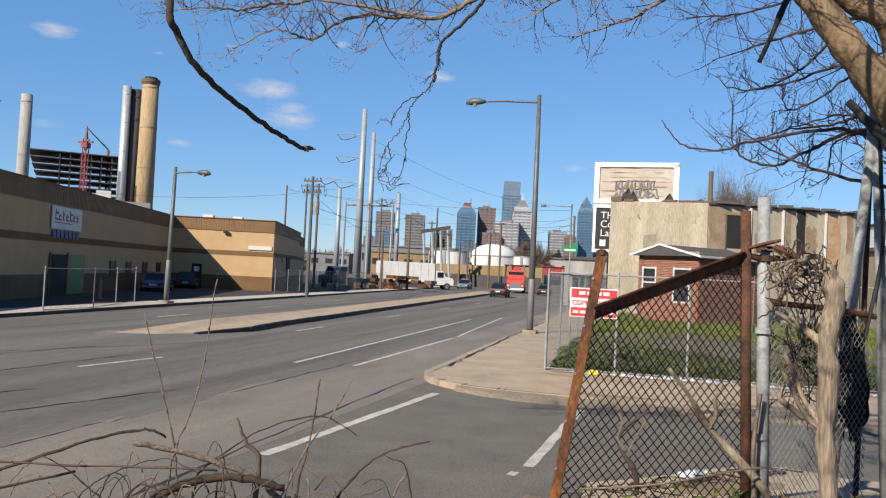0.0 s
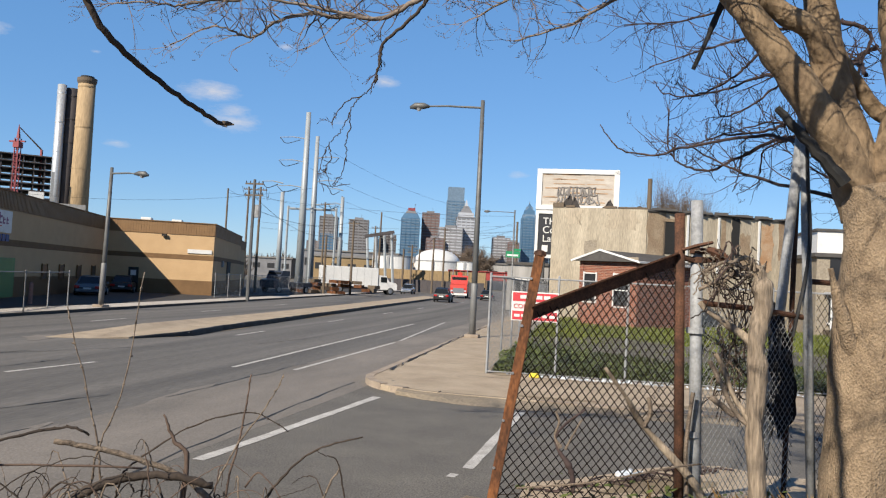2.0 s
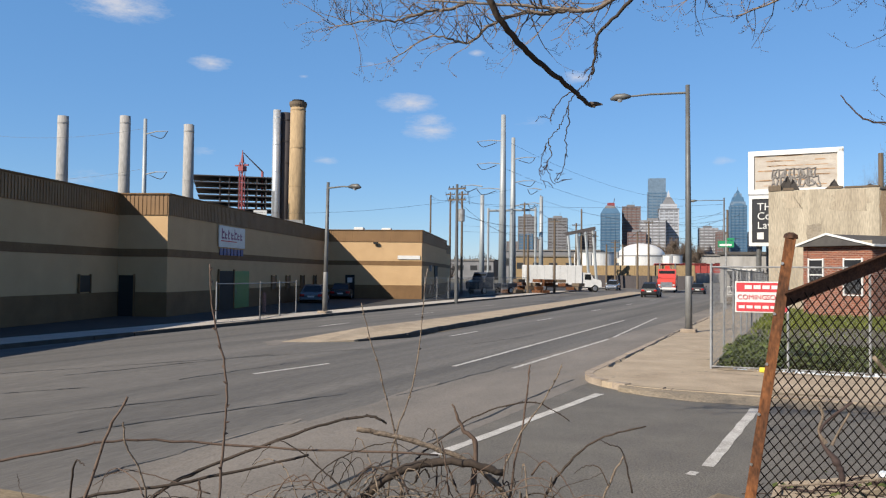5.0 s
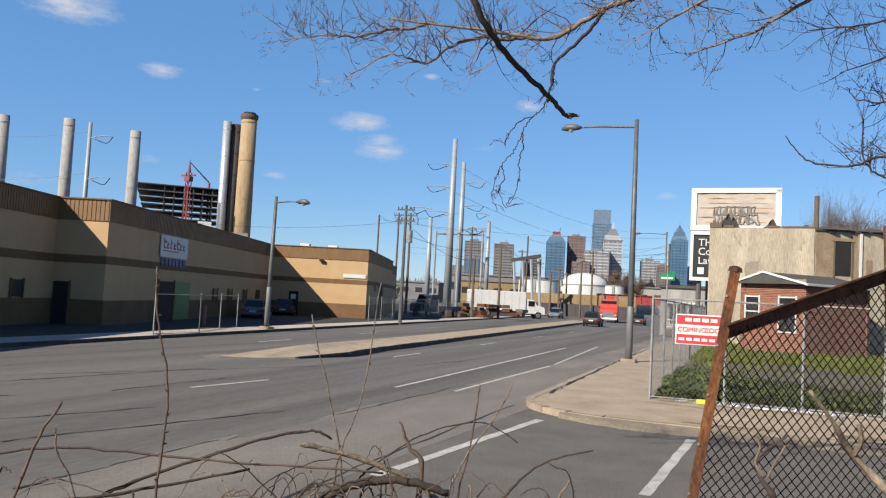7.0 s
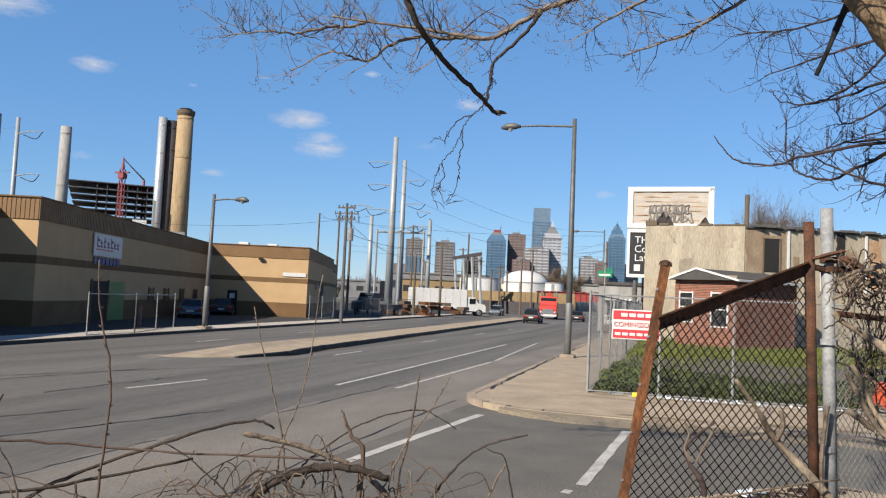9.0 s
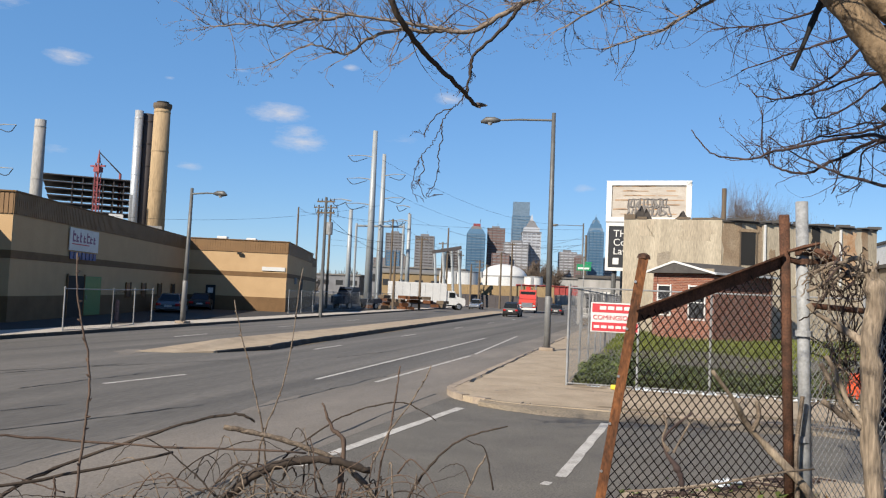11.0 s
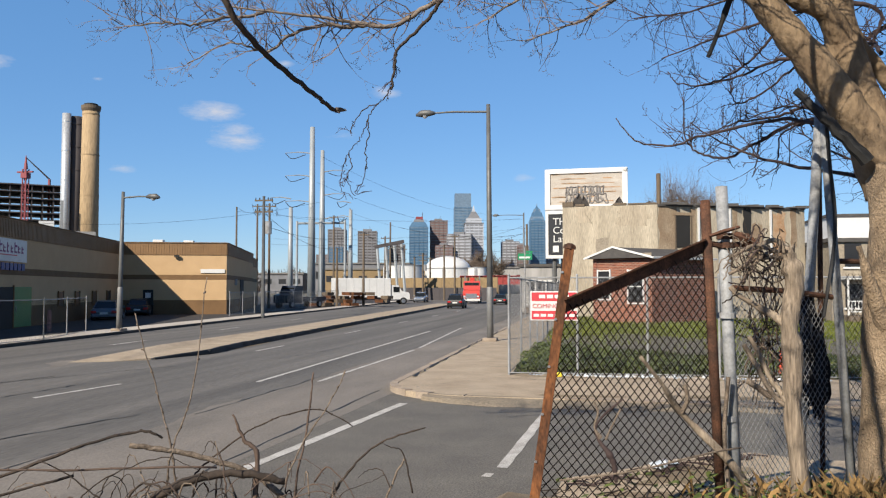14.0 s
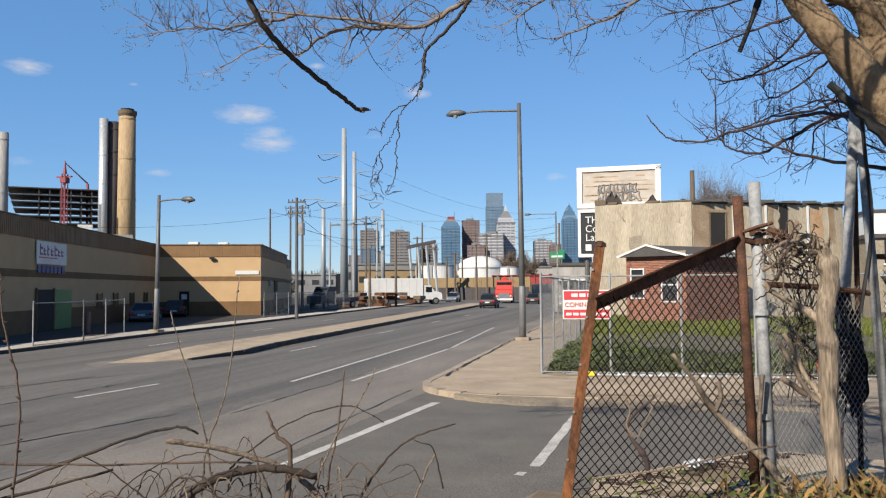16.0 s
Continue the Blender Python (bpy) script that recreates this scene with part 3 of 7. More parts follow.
for x0, y0, x1, y1, z in ((-4.5, 19.3, -4.7, 30, 0.147), (-4.7, 30, -4.85, 46, 0.147), (-4.0, 17.2, -2.3, 19.6, 0.134), (-2.4, 19.4, 2.5, 18.4, 0.134), (-3.4, 22, -2.3, 22.4, 0.134), (-4.6, 26.2, -2.3, 26.3, 0.134), (1.5, 15.9, 2.2, 20.2, 0.134), (-4.7, 31.6, -2.3, 31.7, 0.134)):
    bm = bmesh.new()
    prev = None
    for k in range(25):
        w = rs.uniform(0.008, 0.05 if z > 0.14 else 0.016)
        q = Vector((lerp(x0, x1, k / 24) + rs.uniform(-0.05, 0.05), lerp(y0, y1, k / 24) + rs.uniform(-0.05, 0.05), z + 0.004))
        cur = (bm.verts.new((q.x - w, q.y - w, q.z)), bm.verts.new((q.x + w, q.y + w, q.z)))
        if prev:
            bm.faces.new((prev[0], prev[1], cur[1], cur[0]))
        prev = cur
    tagged(obj("pavement_crack", bm, M_CRACK_SHADE), "dark jagged crack in the concrete pavement", "crack", "pavement cracks", "structure")

# ---- warehouse ----
WH = Matrix.Translation((-29.6, 31.4, 0)) @ Matrix.Rotation(radians(18.2), 4, "Z")
warehouse = thing("warehouse", "low tan block warehouse with brown bands and ribbed parapet", "warehouse", WH)
HT = 6.27
# wings: (x0, x1, y0, y1) in the building's own axes, front face at x1
WINGS = [(-40, -2.6, -60, 0.02), (-40, 0, 0, 33.6), (-40, 8.9, 33.6, 58), (-40, 8.3, 58, 70)]
for x0, x1, y0, y1 in WINGS:
    h = HT if y1 < 58.5 else HT - 0.25
    part("wall", B(x0, x1, y0, y1, 0, h - 1.05), M_TAN, warehouse)
    part("base_course", B(x0 + 0.1, x1 + 0.03, y0 - 0.03, y1 - 0.04, 0, 1.3), M_BROWN, warehouse, "dark brown base course")
    part("band", B(x0 + 0.1, x1 + 0.025, y0 - 0.025, y1 - 0.04, 3.1, 3.5), M_BROWN, warehouse, "brown belt course")
    bm = B(x0, x1 + 0.04, y0 - 0.04, y1 - 0.05, h - 1.05, h)
    n = int((y1 - y0) / 0.22)
    for k in range(n):
        box(bm, x1 + 0.04, x1 + 0.065, y0 + 0.22 * k, y0 + 0.22 * k + 0.13, h - 1.03, h - 0.06)
    for k in range(int(min(x1 - max(x0, -9), 12) / 0.22)):
        box(bm, x1 - 0.22 * k - 0.15, x1 - 0.22 * k - 0.02, y0 - 0.065, y0 - 0.04, h - 1.03, h - 0.06)
    part("parapet", bm, M_RIB, warehouse, "ribbed brown parapet")
    part("coping", B(x0, x1 + 0.12, y0 - 0.12, y1 - 0.06, h, h + 0.07), M_BROWN, warehouse)


def wh_window(y, z0, z1, w, x=0.03, name="window"):
    part(name, B(x, x + 0.05, y, y + w, z0, z1), M_DARKGLASS, warehouse, "small dark window")
    for yy in (y - 0.06, y + w):
        part("window_frame", B(x, x + 0.09, yy, yy + 0.06, z0 - 0.06, z1 + 0.06), M_BROWN, warehouse)


for y in (17.3, 20.9, 25.1, 29.1):
    wh_window(y, 1.15, 2.1, 0.95)
part("door", B(-2.5, -1.72, -0.1, -0.035, 0.06, 2.15), M_DARK, warehouse, "dark recessed door")
part("door_frame", B(-1.72, -1.64, -0.12, -0.035, 0.06, 2.22), M_BROWN, warehouse)
# near-black panel on the solid wall paints the unlit inside
part("door", B(0.035, 0.08, 7.0, 9.45, 0.06, 2.42), M_DARK, warehouse, "loading doorway as a near-black panel for its unlit inside")
for y in (6.9, 9.45):
    part("door_frame", B(0.035, 0.12, y, y + 0.1, 0.06, 2.52), M_BROWN, warehouse)
wh_window(-3.75, 1.36, 2.14, 0.95, -2.57)
part("door", B(1.9, 2.75, 33.5, 33.56, 0.06, 2.2), M_DARK, warehouse, "dark entrance door")
part("notice", B(2.1, 2.55, 33.46, 33.5, 1.5, 1.95), M_WHITE, warehouse, "white door notice")
part("wall_sign", B(6.7, 8.75, 33.5, 33.56, 3.66, 4.0), M_WHITE, warehouse, "small pale sign on the lit wall")
part("wall_lamp", B(4.5, 4.9, 33.3, 33.5, 5.0, 5.2), M_DARK, warehouse, "small wall-mounted floodlight")
# another near-black panel in place of an unlit interior
part("door", B(8.93, 8.99, 44, 47, 0.06, 3.2), M_DARK, warehouse, "loading opening as a near-black panel for its unlit inside")
part("meter_box", B(8.93, 9.1, 39.5, 40.2, 2.6, 3.2), M_GALV, warehouse)
for x, y in ((2.0, 36.5), (4.5, 37.5), (-4, 40)):
    part("roof_vent", B(x, x + 0.9, y, y + 0.9, HT, HT + 0.45, bevel=0.05), M_WHITE, warehouse, "white rooftop vent")

# painted sign on the front: purple lettering over a blue line of bars
sign = thing("warehouse_sign", "white warehouse banner with purple lettering and blue bars", "sign", WH @ pose(0.06, 6.8, 3.35))
part("panel", B(0, 0.06, 0, 4.5, 0.5, 1.78), M_WHITE, sign)
for k in range(7):
    part("bar", B(0.0, 0.03, 0.25 + 0.6 * k, 0.7 + 0.6 * k, 0.02, 0.42), M_SIGNBLUE, sign)
for k, (hgt, wid) in enumerate(((0.62, 0.42), (0.4, 0.34), (0.56, 0.26), (0.4, 0.34), (0.62, 0.42), (0.4, 0.34), (0.4, 0.3))):
    y0 = 0.4 + 0.54 * k
    part("bar", B(0.06, 0.072, y0, y0 + 0.12, 1.0, 1.0 + hgt), M_SIGNPURP, sign)
    part("bar", B(0.06, 0.071, y0 + 0.12, y0 + wid, 1.0 + hgt * 0.55, 1.0 + hgt * 0.75), M_SIGNPURP, sign)
    part("bar", B(0.06, 0.071, y0 + 0.12, y0 + wid, 1.0, 1.1), M_SIGNPURP, sign)
part("underline", B(0.06, 0.07, 0.3, 3.0, 0.84, 0.9), M_SIGNRED, sign)

leaf = part("door_leaf", B(0.035, 0.1, 9.58, 12.3, 0.1, 2.42, bevel=0.01), M_GREEN, warehouse, "green steel door leaf folded back on the wall")
for z in (0.75, 1.5):
    part("rail", B(0.1, 0.125, 9.62, 12.26, z, z + 0.1), M_GREEN, leaf)
part("door_pull", B(0.1, 0.15, 9.75, 9.81, 1.0, 1.3), M_GALV, leaf)
bol = thing("bollard", "faded pink concrete bollard by the lot fence", "bollard", pose(-28.45, 38.07, 0.06))
part("post", T([(0, 0, 0), (0, 0, 1.05), (0, 0, 1.15)], [0.11, 0.11, 0.06], 10), M_PINK, bol)


# ---- chain link fences ----
def chain(bm, p0, p1, z0, z1, cell=0.06, r=0.0022, n=3, sag=0.0):
    """Woven wire between two uprights, as two sets of slanting wires."""
    a, b = Vector(p0), Vector(p1)
    L, H = (b - a).length, z1 - z0
    for sgn in (1, -1):
        k = -H
        while k < L:
            s0, s1 = max(k, 0), min(k + H * 0.72, L)
            h0, h1 = (s0 - k) / 0.72, (s1 - k) / 0.72
            if s1 - s0 > 0.02:
                f0, f1 = (h0, h1) if sgn > 0 else (H - h0, H - h1)
                q0, q1 = a.lerp(b, s0 / L), a.lerp(b, s1 / L)
                tube(bm, [(q0.x, q0.y, z0 + f0), (q1.x, q1.y, z0 + f1)], r, n, False)
            k += cell
    return bm


def fence(name, label, pts, z0, h, cell, r, posts=True, mesh_m=None, pr=0.03, spacing=2.4, group="", toprail=True):
    f = thing(name, label, "fence", group=group)
    mesh_m = mesh_m or M_WIREG
    for p, q in zip(pts, pts[1:]):
        p, q = Vector((*p, 0)), Vector((*q, 0))
        L = (q - p).length
        n = max(1, round(L / spacing))
        for i in range(n):
            a, b = p.lerp(q, i / n), p.lerp(q, (i + 1) / n)
            part("chain_link_mesh", chain(bmesh.new(), a, b, z0 + 0.05, z0 + h, cell, r), mesh_m, f)
            if toprail:
                part("top_rail", T([(a.x, a.y, z0 + h), (b.x, b.y, z0 + h)], 0.021), M_GALV, f)
                part("bottom_rail", T([(a.x, a.y, z0 + 0.06), (b.x, b.y, z0 + 0.06)], 0.017), M_GALV, f)
        for i in range(n + 1 if posts else 0):
            a = p.lerp(q, i / n)
            ps = part("post", T([(a.x, a.y, z0 - 0.1), (a.x, a.y, z0 + h + 0.06)], pr, 8), M_GALV, f)
            part("post_cap", T([(a.x, a.y, z0 + h + 0.06), (a.x, a.y, z0 + h + 0.1)], [pr * 1.2, pr * 0.4], 8), M_GALV, ps)
    return f


# dark wire colour here paints the shade that lies on the mesh
fence("lot_fence", "galvanised chain-link lot fence, its mesh coloured dark for shade", [(-23.35, 27.6), (-23.4, 30.8), (-25.9, 37.5)], 0.1, 1.75, 0.14, 0.0028, spacing=3.0, mesh_m=M_WIRE)
fence("lot_fence", "galvanised chain-link fence with a gate by the pavement", [(-29.4, 62), (-31.5, 82), (-33.5, 104)], 0.1, 1.9, 0.18, 0.0035, spacing=3.4)
fence("corner_fence", "tall galvanised chain-link fence along the front of the lot", [(-2.17, 20.2), (8.3, 20.6)], 0.13, 2.5, 0.1, 0.0024, spacing=1.75)
fence("corner_fence", "tall galvanised chain-link fence running beside the pavement", [(-2.17, 56.2), (-2.17, 20.3)], 0.13, 2.5, 0.2, 0.0024, spacing=3.6)

# ---- grass lot ----
structure("lot_ground", prism(bmesh.new(), [(-2.1, 20.5), (40, 21.3), (40, 75), (-2.1, 75)], 0.0, 0.16), M_TURF, "vacant lot of turf and bare soil", "ground")
rg = random.Random(12)
bm = bmesh.new()
bm_low = bmesh.new()
for k in range(110000):
    x, y = rg.uniform(-2.05, 16), 20.6 + 38 * rg.random() ** 1.3
    band = 1.0 if y > 37.5 + 1.5 * math.sin(x) else (0.05 if y > 28 + math.sin(x * 1.3) else 1.1)
    if rg.random() > band * (0.35 + 1.3 * max(0, noise.noise((x * 0.45, y * 0.3, 3)) + 0.3)):
        continue
    h = rg.uniform(0.08, 0.3) * (1.3 if x < 0.2 or y < 21.6 else 0.9) * (0.6 + 0.8 * abs(noise.noise((x * 0.8, y * 0.8, 1)) + 0.3))
    a = rg.uniform(0, 6.28)
    w = rg.uniform(0.015, 0.035) * (1 + y / 60)
    dx, dy = math.cos(a) * w, math.sin(a) * w
    lx, ly = rg.uniform(-0.1, 0.1), rg.uniform(-0.1, 0.1)
    to = bm_low if y < 29 and rg.random() < 0.82 else bm
    v = [to.verts.new(q) for q in ((x - dx, y - dy, 0.14), (x + dx, y + dy, 0.14), (x + lx, y + ly, 0.14 + h * (0.7 if y < 29 else 1)))]
    to.faces.new(v)
tagged(obj("rough_grass", bm_low, M_ROUGHG), "dark green rough grass behind the chain-link fence", "grass", kind="stuff")
tagged(obj("grass", bm, M_GRASS), "uneven bright green spring grass in the vacant lot", "grass", kind="stuff")
bm = bmesh.new()
for k in range(7500):
    if k % 3:
        x, y = -2.0 + 2.6 * rg.random() ** 1.6, 20.5 + 9 * rg.random() ** 1.4
    else:
        x, y = rg.uniform(-2, 8), rg.uniform(20.7, 22.4)
    hump = max(0.05, 0.55 + 0.5 * noise.noise((x * 1.3, y * 1.1, 7)))
    z = 0.16 + hump * 0.55 * rg.random()
    s, a = rg.uniform(0.03, 0.08), rg.uniform(0, 6.28)
    c, d = Vector((math.cos(a), math.sin(a), rg.uniform(-0.5, 0.8))) * s, Vector((-math.sin(a), math.cos(a), rg.uniform(-0.3, 0.5))) * s * 0.6
    o = Vector((x, y, z))
    bm.faces.new([bm.verts.new(q) for q in (o - c, o - d, o + c, o + d)])
tagged(obj("ivy_weeds", bm, M_LEAF), "dark green leafy weeds heaped along the fence", "weeds", kind="stuff")
bm = bmesh.new()
for k in range(190):
    x = rg.choice((rg.gauss(0.15, 0.35), rg.gauss(1.3, 0.5), rg.uniform(-1.9, 5.5))) if k % 6 else rg.uniform(-1.9, 7)
    y = 20.35 - abs(rg.gauss(0, 0.16)) + (0.5 if k % 7 == 0 else 0)
    s, a = rg.uniform(0.02, 0.09), rg.uniform(0, 6.28)
    u, w = Vector((math.cos(a), math.sin(a), 0)) * s, Vector((-math.sin(a), math.cos(a), 0)) * s * rg.uniform(0.3, 0.8)
    o = Vector((x, y, 0.134))
    top = bm.verts.new(o + Vector((rg.uniform(-0.4, 0.4) * s, rg.uniform(-0.4, 0.4) * s, s * rg.uniform(0.3, 1.0))))
    ring = [bm.verts.new(o + q) for q in (u, w * 1.2, -u * 0.8, -w)]
    for i in range(4):
        bm.faces.new((ring[i], ring[(i + 1) % 4], top))
tagged(obj("litter", bm, M_LITTER), "scattered pale paper and plastic litter along the fence foot", "litter", kind="stuff")
tagged(obj("litter_carton", B(-1.05, -0.81, 19.9, 20.08, 0.13, 0.24, bevel=0.02), M_YELLOW), "crumpled yellow carton at the foot of the fence", "litter")

# "coming soon" board on the fence
bsign = thing("fence_sign", "white and red coming soon board wired to the fence", "sign", pose(-1.61, 20.19, 1.53, 0, 0, 2))
part("panel", B(0, 1.2, 0, 0.03, 0, 0.75, bevel=0.008), M_WHITE, bsign)
part("red_band", B(0.03, 1.17, -0.008, 0.0, 0.5, 0.72), M_SIGNRED, bsign)
part("red_band", B(0.03, 1.17, -0.008, 0.0, 0.03, 0.25), M_SIGNRED, bsign)


def lettering(text, size, m, parent, material, name="lettering"):
    cu = bpy.data.curves.new(name, "FONT")
    cu.body, cu.size, cu.extrude = text, size, 0.004
    tmp = bpy.data.objects.new(name, cu)
    me = bpy.data.meshes.new_from_object(tmp)
    bpy.data.objects.remove(tmp)
    me.materials.clear()
    me.materials.append(material)
    ob = new(name, me)
    ob.matrix_world = m
    ob.parent = parent
    return ob


lettering("COMING", 0.165, pose(0.05, -0.012, 0.32, 90), bsign, M_SIGNRED)
lettering("SOON", 0.165, pose(0.71, -0.012, 0.32, 90), bsign, M_SIGNRED)
for k in range(4):
    part("bar", B(0.22 + 0.2 * k, 0.38 + 0.2 * k, -0.014, -0.008, 0.57, 0.66), M_WHITE, bsign)
for k in range(6):
    part("bar", B(0.08 + 0.18 * k, 0.22 + 0.18 * k, -0.014, -0.008, 0.1, 0.17), M_WHITE, bsign)

# ---- street lamps ----
def street_lamp(x, y, h, arm, lean=0.0, heading=180, foot=0.12):
    """A round tapered pole with a straight arm and a cobra-head lamp."""
    lamp = thing("street_lamp", "grey steel street lamp with a single arm", "street lamp", pose(x, y, foot, 0, lean, 0), "street lamps")
    part("base_plate", B(-0.3, 0.3, -0.3, 0.3, 0, 0.14, bevel=0.03), M_KERB, lamp, "square concrete foot")
    part("pole", T([(0, 0, 0.1), (0, 0, h * 0.5), (0, 0, h)], [0.135, 0.115, 0.085], 12), M_POLE, lamp, smooth=True)
    part("sleeve", T([(0, 0, 0.1), (0, 0, 2.25), (0, 0, 2.3)], [0.145, 0.138, 0.12], 12), M_POLEF, lamp, "paler bare steel foot of the pole", True)
    a = radians(heading)
    ux, uy = math.cos(a), math.sin(a)
    part("arm", T([(0, 0, h - 0.32), (ux * arm * 0.6, uy * arm * 0.6, h - 0.27), (ux * arm, uy * arm, h - 0.3)], [0.05, 0.042, 0.035], 8), M_POLE, lamp)
    head = part("lamp_head", T([(ux * (arm - 0.25), uy * (arm - 0.25), h - 0.3), (ux * arm, uy * arm, h - 0.28), (ux * (arm + 0.35), uy * (arm + 0.35), h - 0.3), (ux * (arm + 0.6), uy * (arm + 0.6), h - 0.36)], [0.06, 0.14, 0.16, 0.05], 10), M_POLE, lamp, "cobra-head lamp housing", True)
    part("lens", T([(ux * (arm + 0.2), uy * (arm + 0.2), h - 0.4), (ux * (arm + 0.2), uy * (arm + 0.2), h - 0.5)], [0.14, 0.06], 10), M_HEAD, head, "clear glass lens")
    return lamp


street_lamp(-4.31, 33.5, 10.1, 2.55, -0.35, 182)
street_lamp(-24.4, 38.1, 7.3, 1.7, 0.8, -8)
street_lamp(-8.7, 103.7, 12.0, 3.4, 0, 182, 0.0)
street_lamp(-37.0, 144.4, 10.0, 2.4, 0, 0, 0.0)


# ---- utility poles and wires ----
def utility_pole(x, y, h, r=0.14, arms=1, material=None, label="weathered timber utility pole with crossarms", base=0.0):
    p = thing("utility_pole", label, "utility pole", pose(x, y, base), "utility poles")
    part("pole", T([(0, 0, 0), (0, 0, h)], [r, r * 0.7], 8), material or M_TIMBER, p)
    for k in range(arms):
        z = h - 0.35 - 0.9 * k
        part("crossarm", B(-0.75, 0.75, -0.06, 0.06, z - 0.06, z + 0.06), M_TIMBER, p)
        for s in (-0.68, -0.35, 0.35, 0.68):
            part("insulator", T([(s, 0, z + 0.06), (s, 0, z + 0.24)], [0.05, 0.03], 6), M_DARK, p)
    if arms > 1:
        part("transformer", T([(0.4, 0, h - 3.0), (0.4, 0, h - 2.0)], 0.26, 10), M_GALV, p)
    return p


utility_pole(-25.5, 59.6, 9.6, 0.16, 2, M_POLE, "tall grey utility pole beside the pavement")
UPOLES = [(-54.2, 117.2, 14.9), (-47.4, 109.3, 14.4), (-36.3, 86.9, 12.0), (-43.4, 132.2, 14.7), (-30.6, 94.3, 7.2), (-28.9, 100.0, 9.5), (-36.6, 144.6, 14.4), (-37.5, 144.3, 11.8), (-30.1, 135.8, 7.6), (-28.7, 136.1, 8.3), (-26.9, 146.6, 10.3), (-25.0, 147.0, 12.2), (-8.7, 108.7, 10.9), (-38.8, 164.6, 10.7), (-49.5, 161.7, 18.8), (-31.4, 156.0, 8.4)]
for k, (x, y, z) in enumerate(UPOLES):
    utility_pole(x, y, z, 0.12 + 0.0006 * y, k % 2 + (1 if k in (2, 9) else 0))


def monopole(x, y, h, r0, r1, arms, arm_len, side):
    p = thing("transmission_pole", "tall pale tapered steel transmission pole", "power pole", pose(x, y, 0), "transmission poles")
    part("pole", T([(0, 0, 0), (0, 0, h)], [r0, r1], 14), M_STEELP, p, smooth=True)
    for z in arms:
        a = part("arm", T([(0, 0, z), (side * arm_len * 0.5, 0, z + 0.35), (side * arm_len, 0, z + 0.25)], [0.12, 0.09, 0.05], 6), M_GALV, p)
        part("insulator", T(curve([(side * arm_len, 0, z + 0.2), (side * arm_len * 0.75, 0, z - 0.9), (side * arm_len * 0.25, 0, z - 0.2)]), 0.07, 5), M_DARK, a)
    return p


monopole(-53.6, 149.8, 33.7, 0.82, 0.45, (19, 24, 28.5), 5.5, -1)
monopole(-56.6, 164.7, 31.7, 0.8, 0.4, (17, 22, 27), 5, 1)
monopole(-53.8, 139.1, 16.9, 0.5, 0.35, (18.5,), 4, -1)
monopole(-49.4, 161.8, 18.6, 0.5, 0.35, (17, 20), 3, -1)
monopole(-104.2, 107.2, 28.7, 0.5, 0.3, (19, 26), 5, 1)

# substation portal between the poles
gantry = thing("substation_gantry", "grey steel substation portal with crossbeams", "gantry")
G0, G1 = Vector((-58.0, 153.6, 15.2)), Vector((-49.0, 156.6, 15.4))
for q in (G0, G1, G0.lerp(G1, 0.5)):
    part("column", T([(q.x, q.y, 0), (q.x, q.y, q.z + 0.5)], 0.25, 6), M_STEELP, gantry)
part("beam", T([G0, G1], 0.22, 6), M_STEELP, gantry)
gantry = thing("substation_gantry", "dark steel substation frame with slanting legs", "gantry")
G2, G3 = Vector((-38.9, 143.9, 9.9)), Vector((-34.6, 145.0, 10.8))
for q in (G2, G3, G2.lerp(G3, 0.35), G2.lerp(G3, 0.7)):
    part("column", T([(q.x + 0.8, q.y, 0), (q.x, q.y, q.z)], 0.28, 6), M_STEELP, gantry)
part("beam", B(-0.5, (G3 - G2).length + 0.5, -0.3, 0.3, -0.3, 0.3), M_FRAME, gantry).matrix_world = Matrix.Translation(G2) @ (G3 - G2).to_track_quat("X", "Z").to_matrix().to_4x4()

def cable(name, label, ends, r, drop, group="overhead wires"):
    for a, b in ends:
        a, b = Vector(a), Vector(b)
        pts = [a.lerp(b, k / 12) - Vector((0, 0, drop * (1 - (2 * k / 12 - 1) ** 2))) for k in range(13)]
        tagged(obj(name, T(pts, r, 3, False), M_CABLE), label, "wire", group)


W = [Vector(u) for u in UPOLES]
PT = Vector((-25.5, 59.6, 9.3))
cable("overhead_wire", "thin dark overhead wire between the poles",
      [(PT + Vector((k, 0, -0.3 * abs(k))), W[2] + Vector((k, 0, -0.5))) for k in (-1, 0, 1)] + [(W[2], W[0]), (W[2], W[1]), (PT + Vector((0, 0, -1)), W[4]), (W[4], W[8]), (W[5], W[9]), (W[8], W[10]), (W[9], W[11]), (W[10], (-10, 130, 9)), (W[11], (-8, 120, 11)),
       (W[12], W[11]), (W[12] - Vector((0, 0, 1)), W[10]), (PT + Vector((0, 0, -2)), W[5]), (W[3], W[13])], 0.02, 1.0)
cable("overhead_wire", "long dark wire slung between far chimneys and poles", [((-104, 107, 27), (-150, 90, 30)), ((-104, 107, 20), (-150, 90, 22)), ((-52, 150, 28), (-30, 260, 26)), ((-53, 150, 23), (-30, 260, 22)), ((-104, 107, 14), (-52, 150, 19))], 0.025, 3)

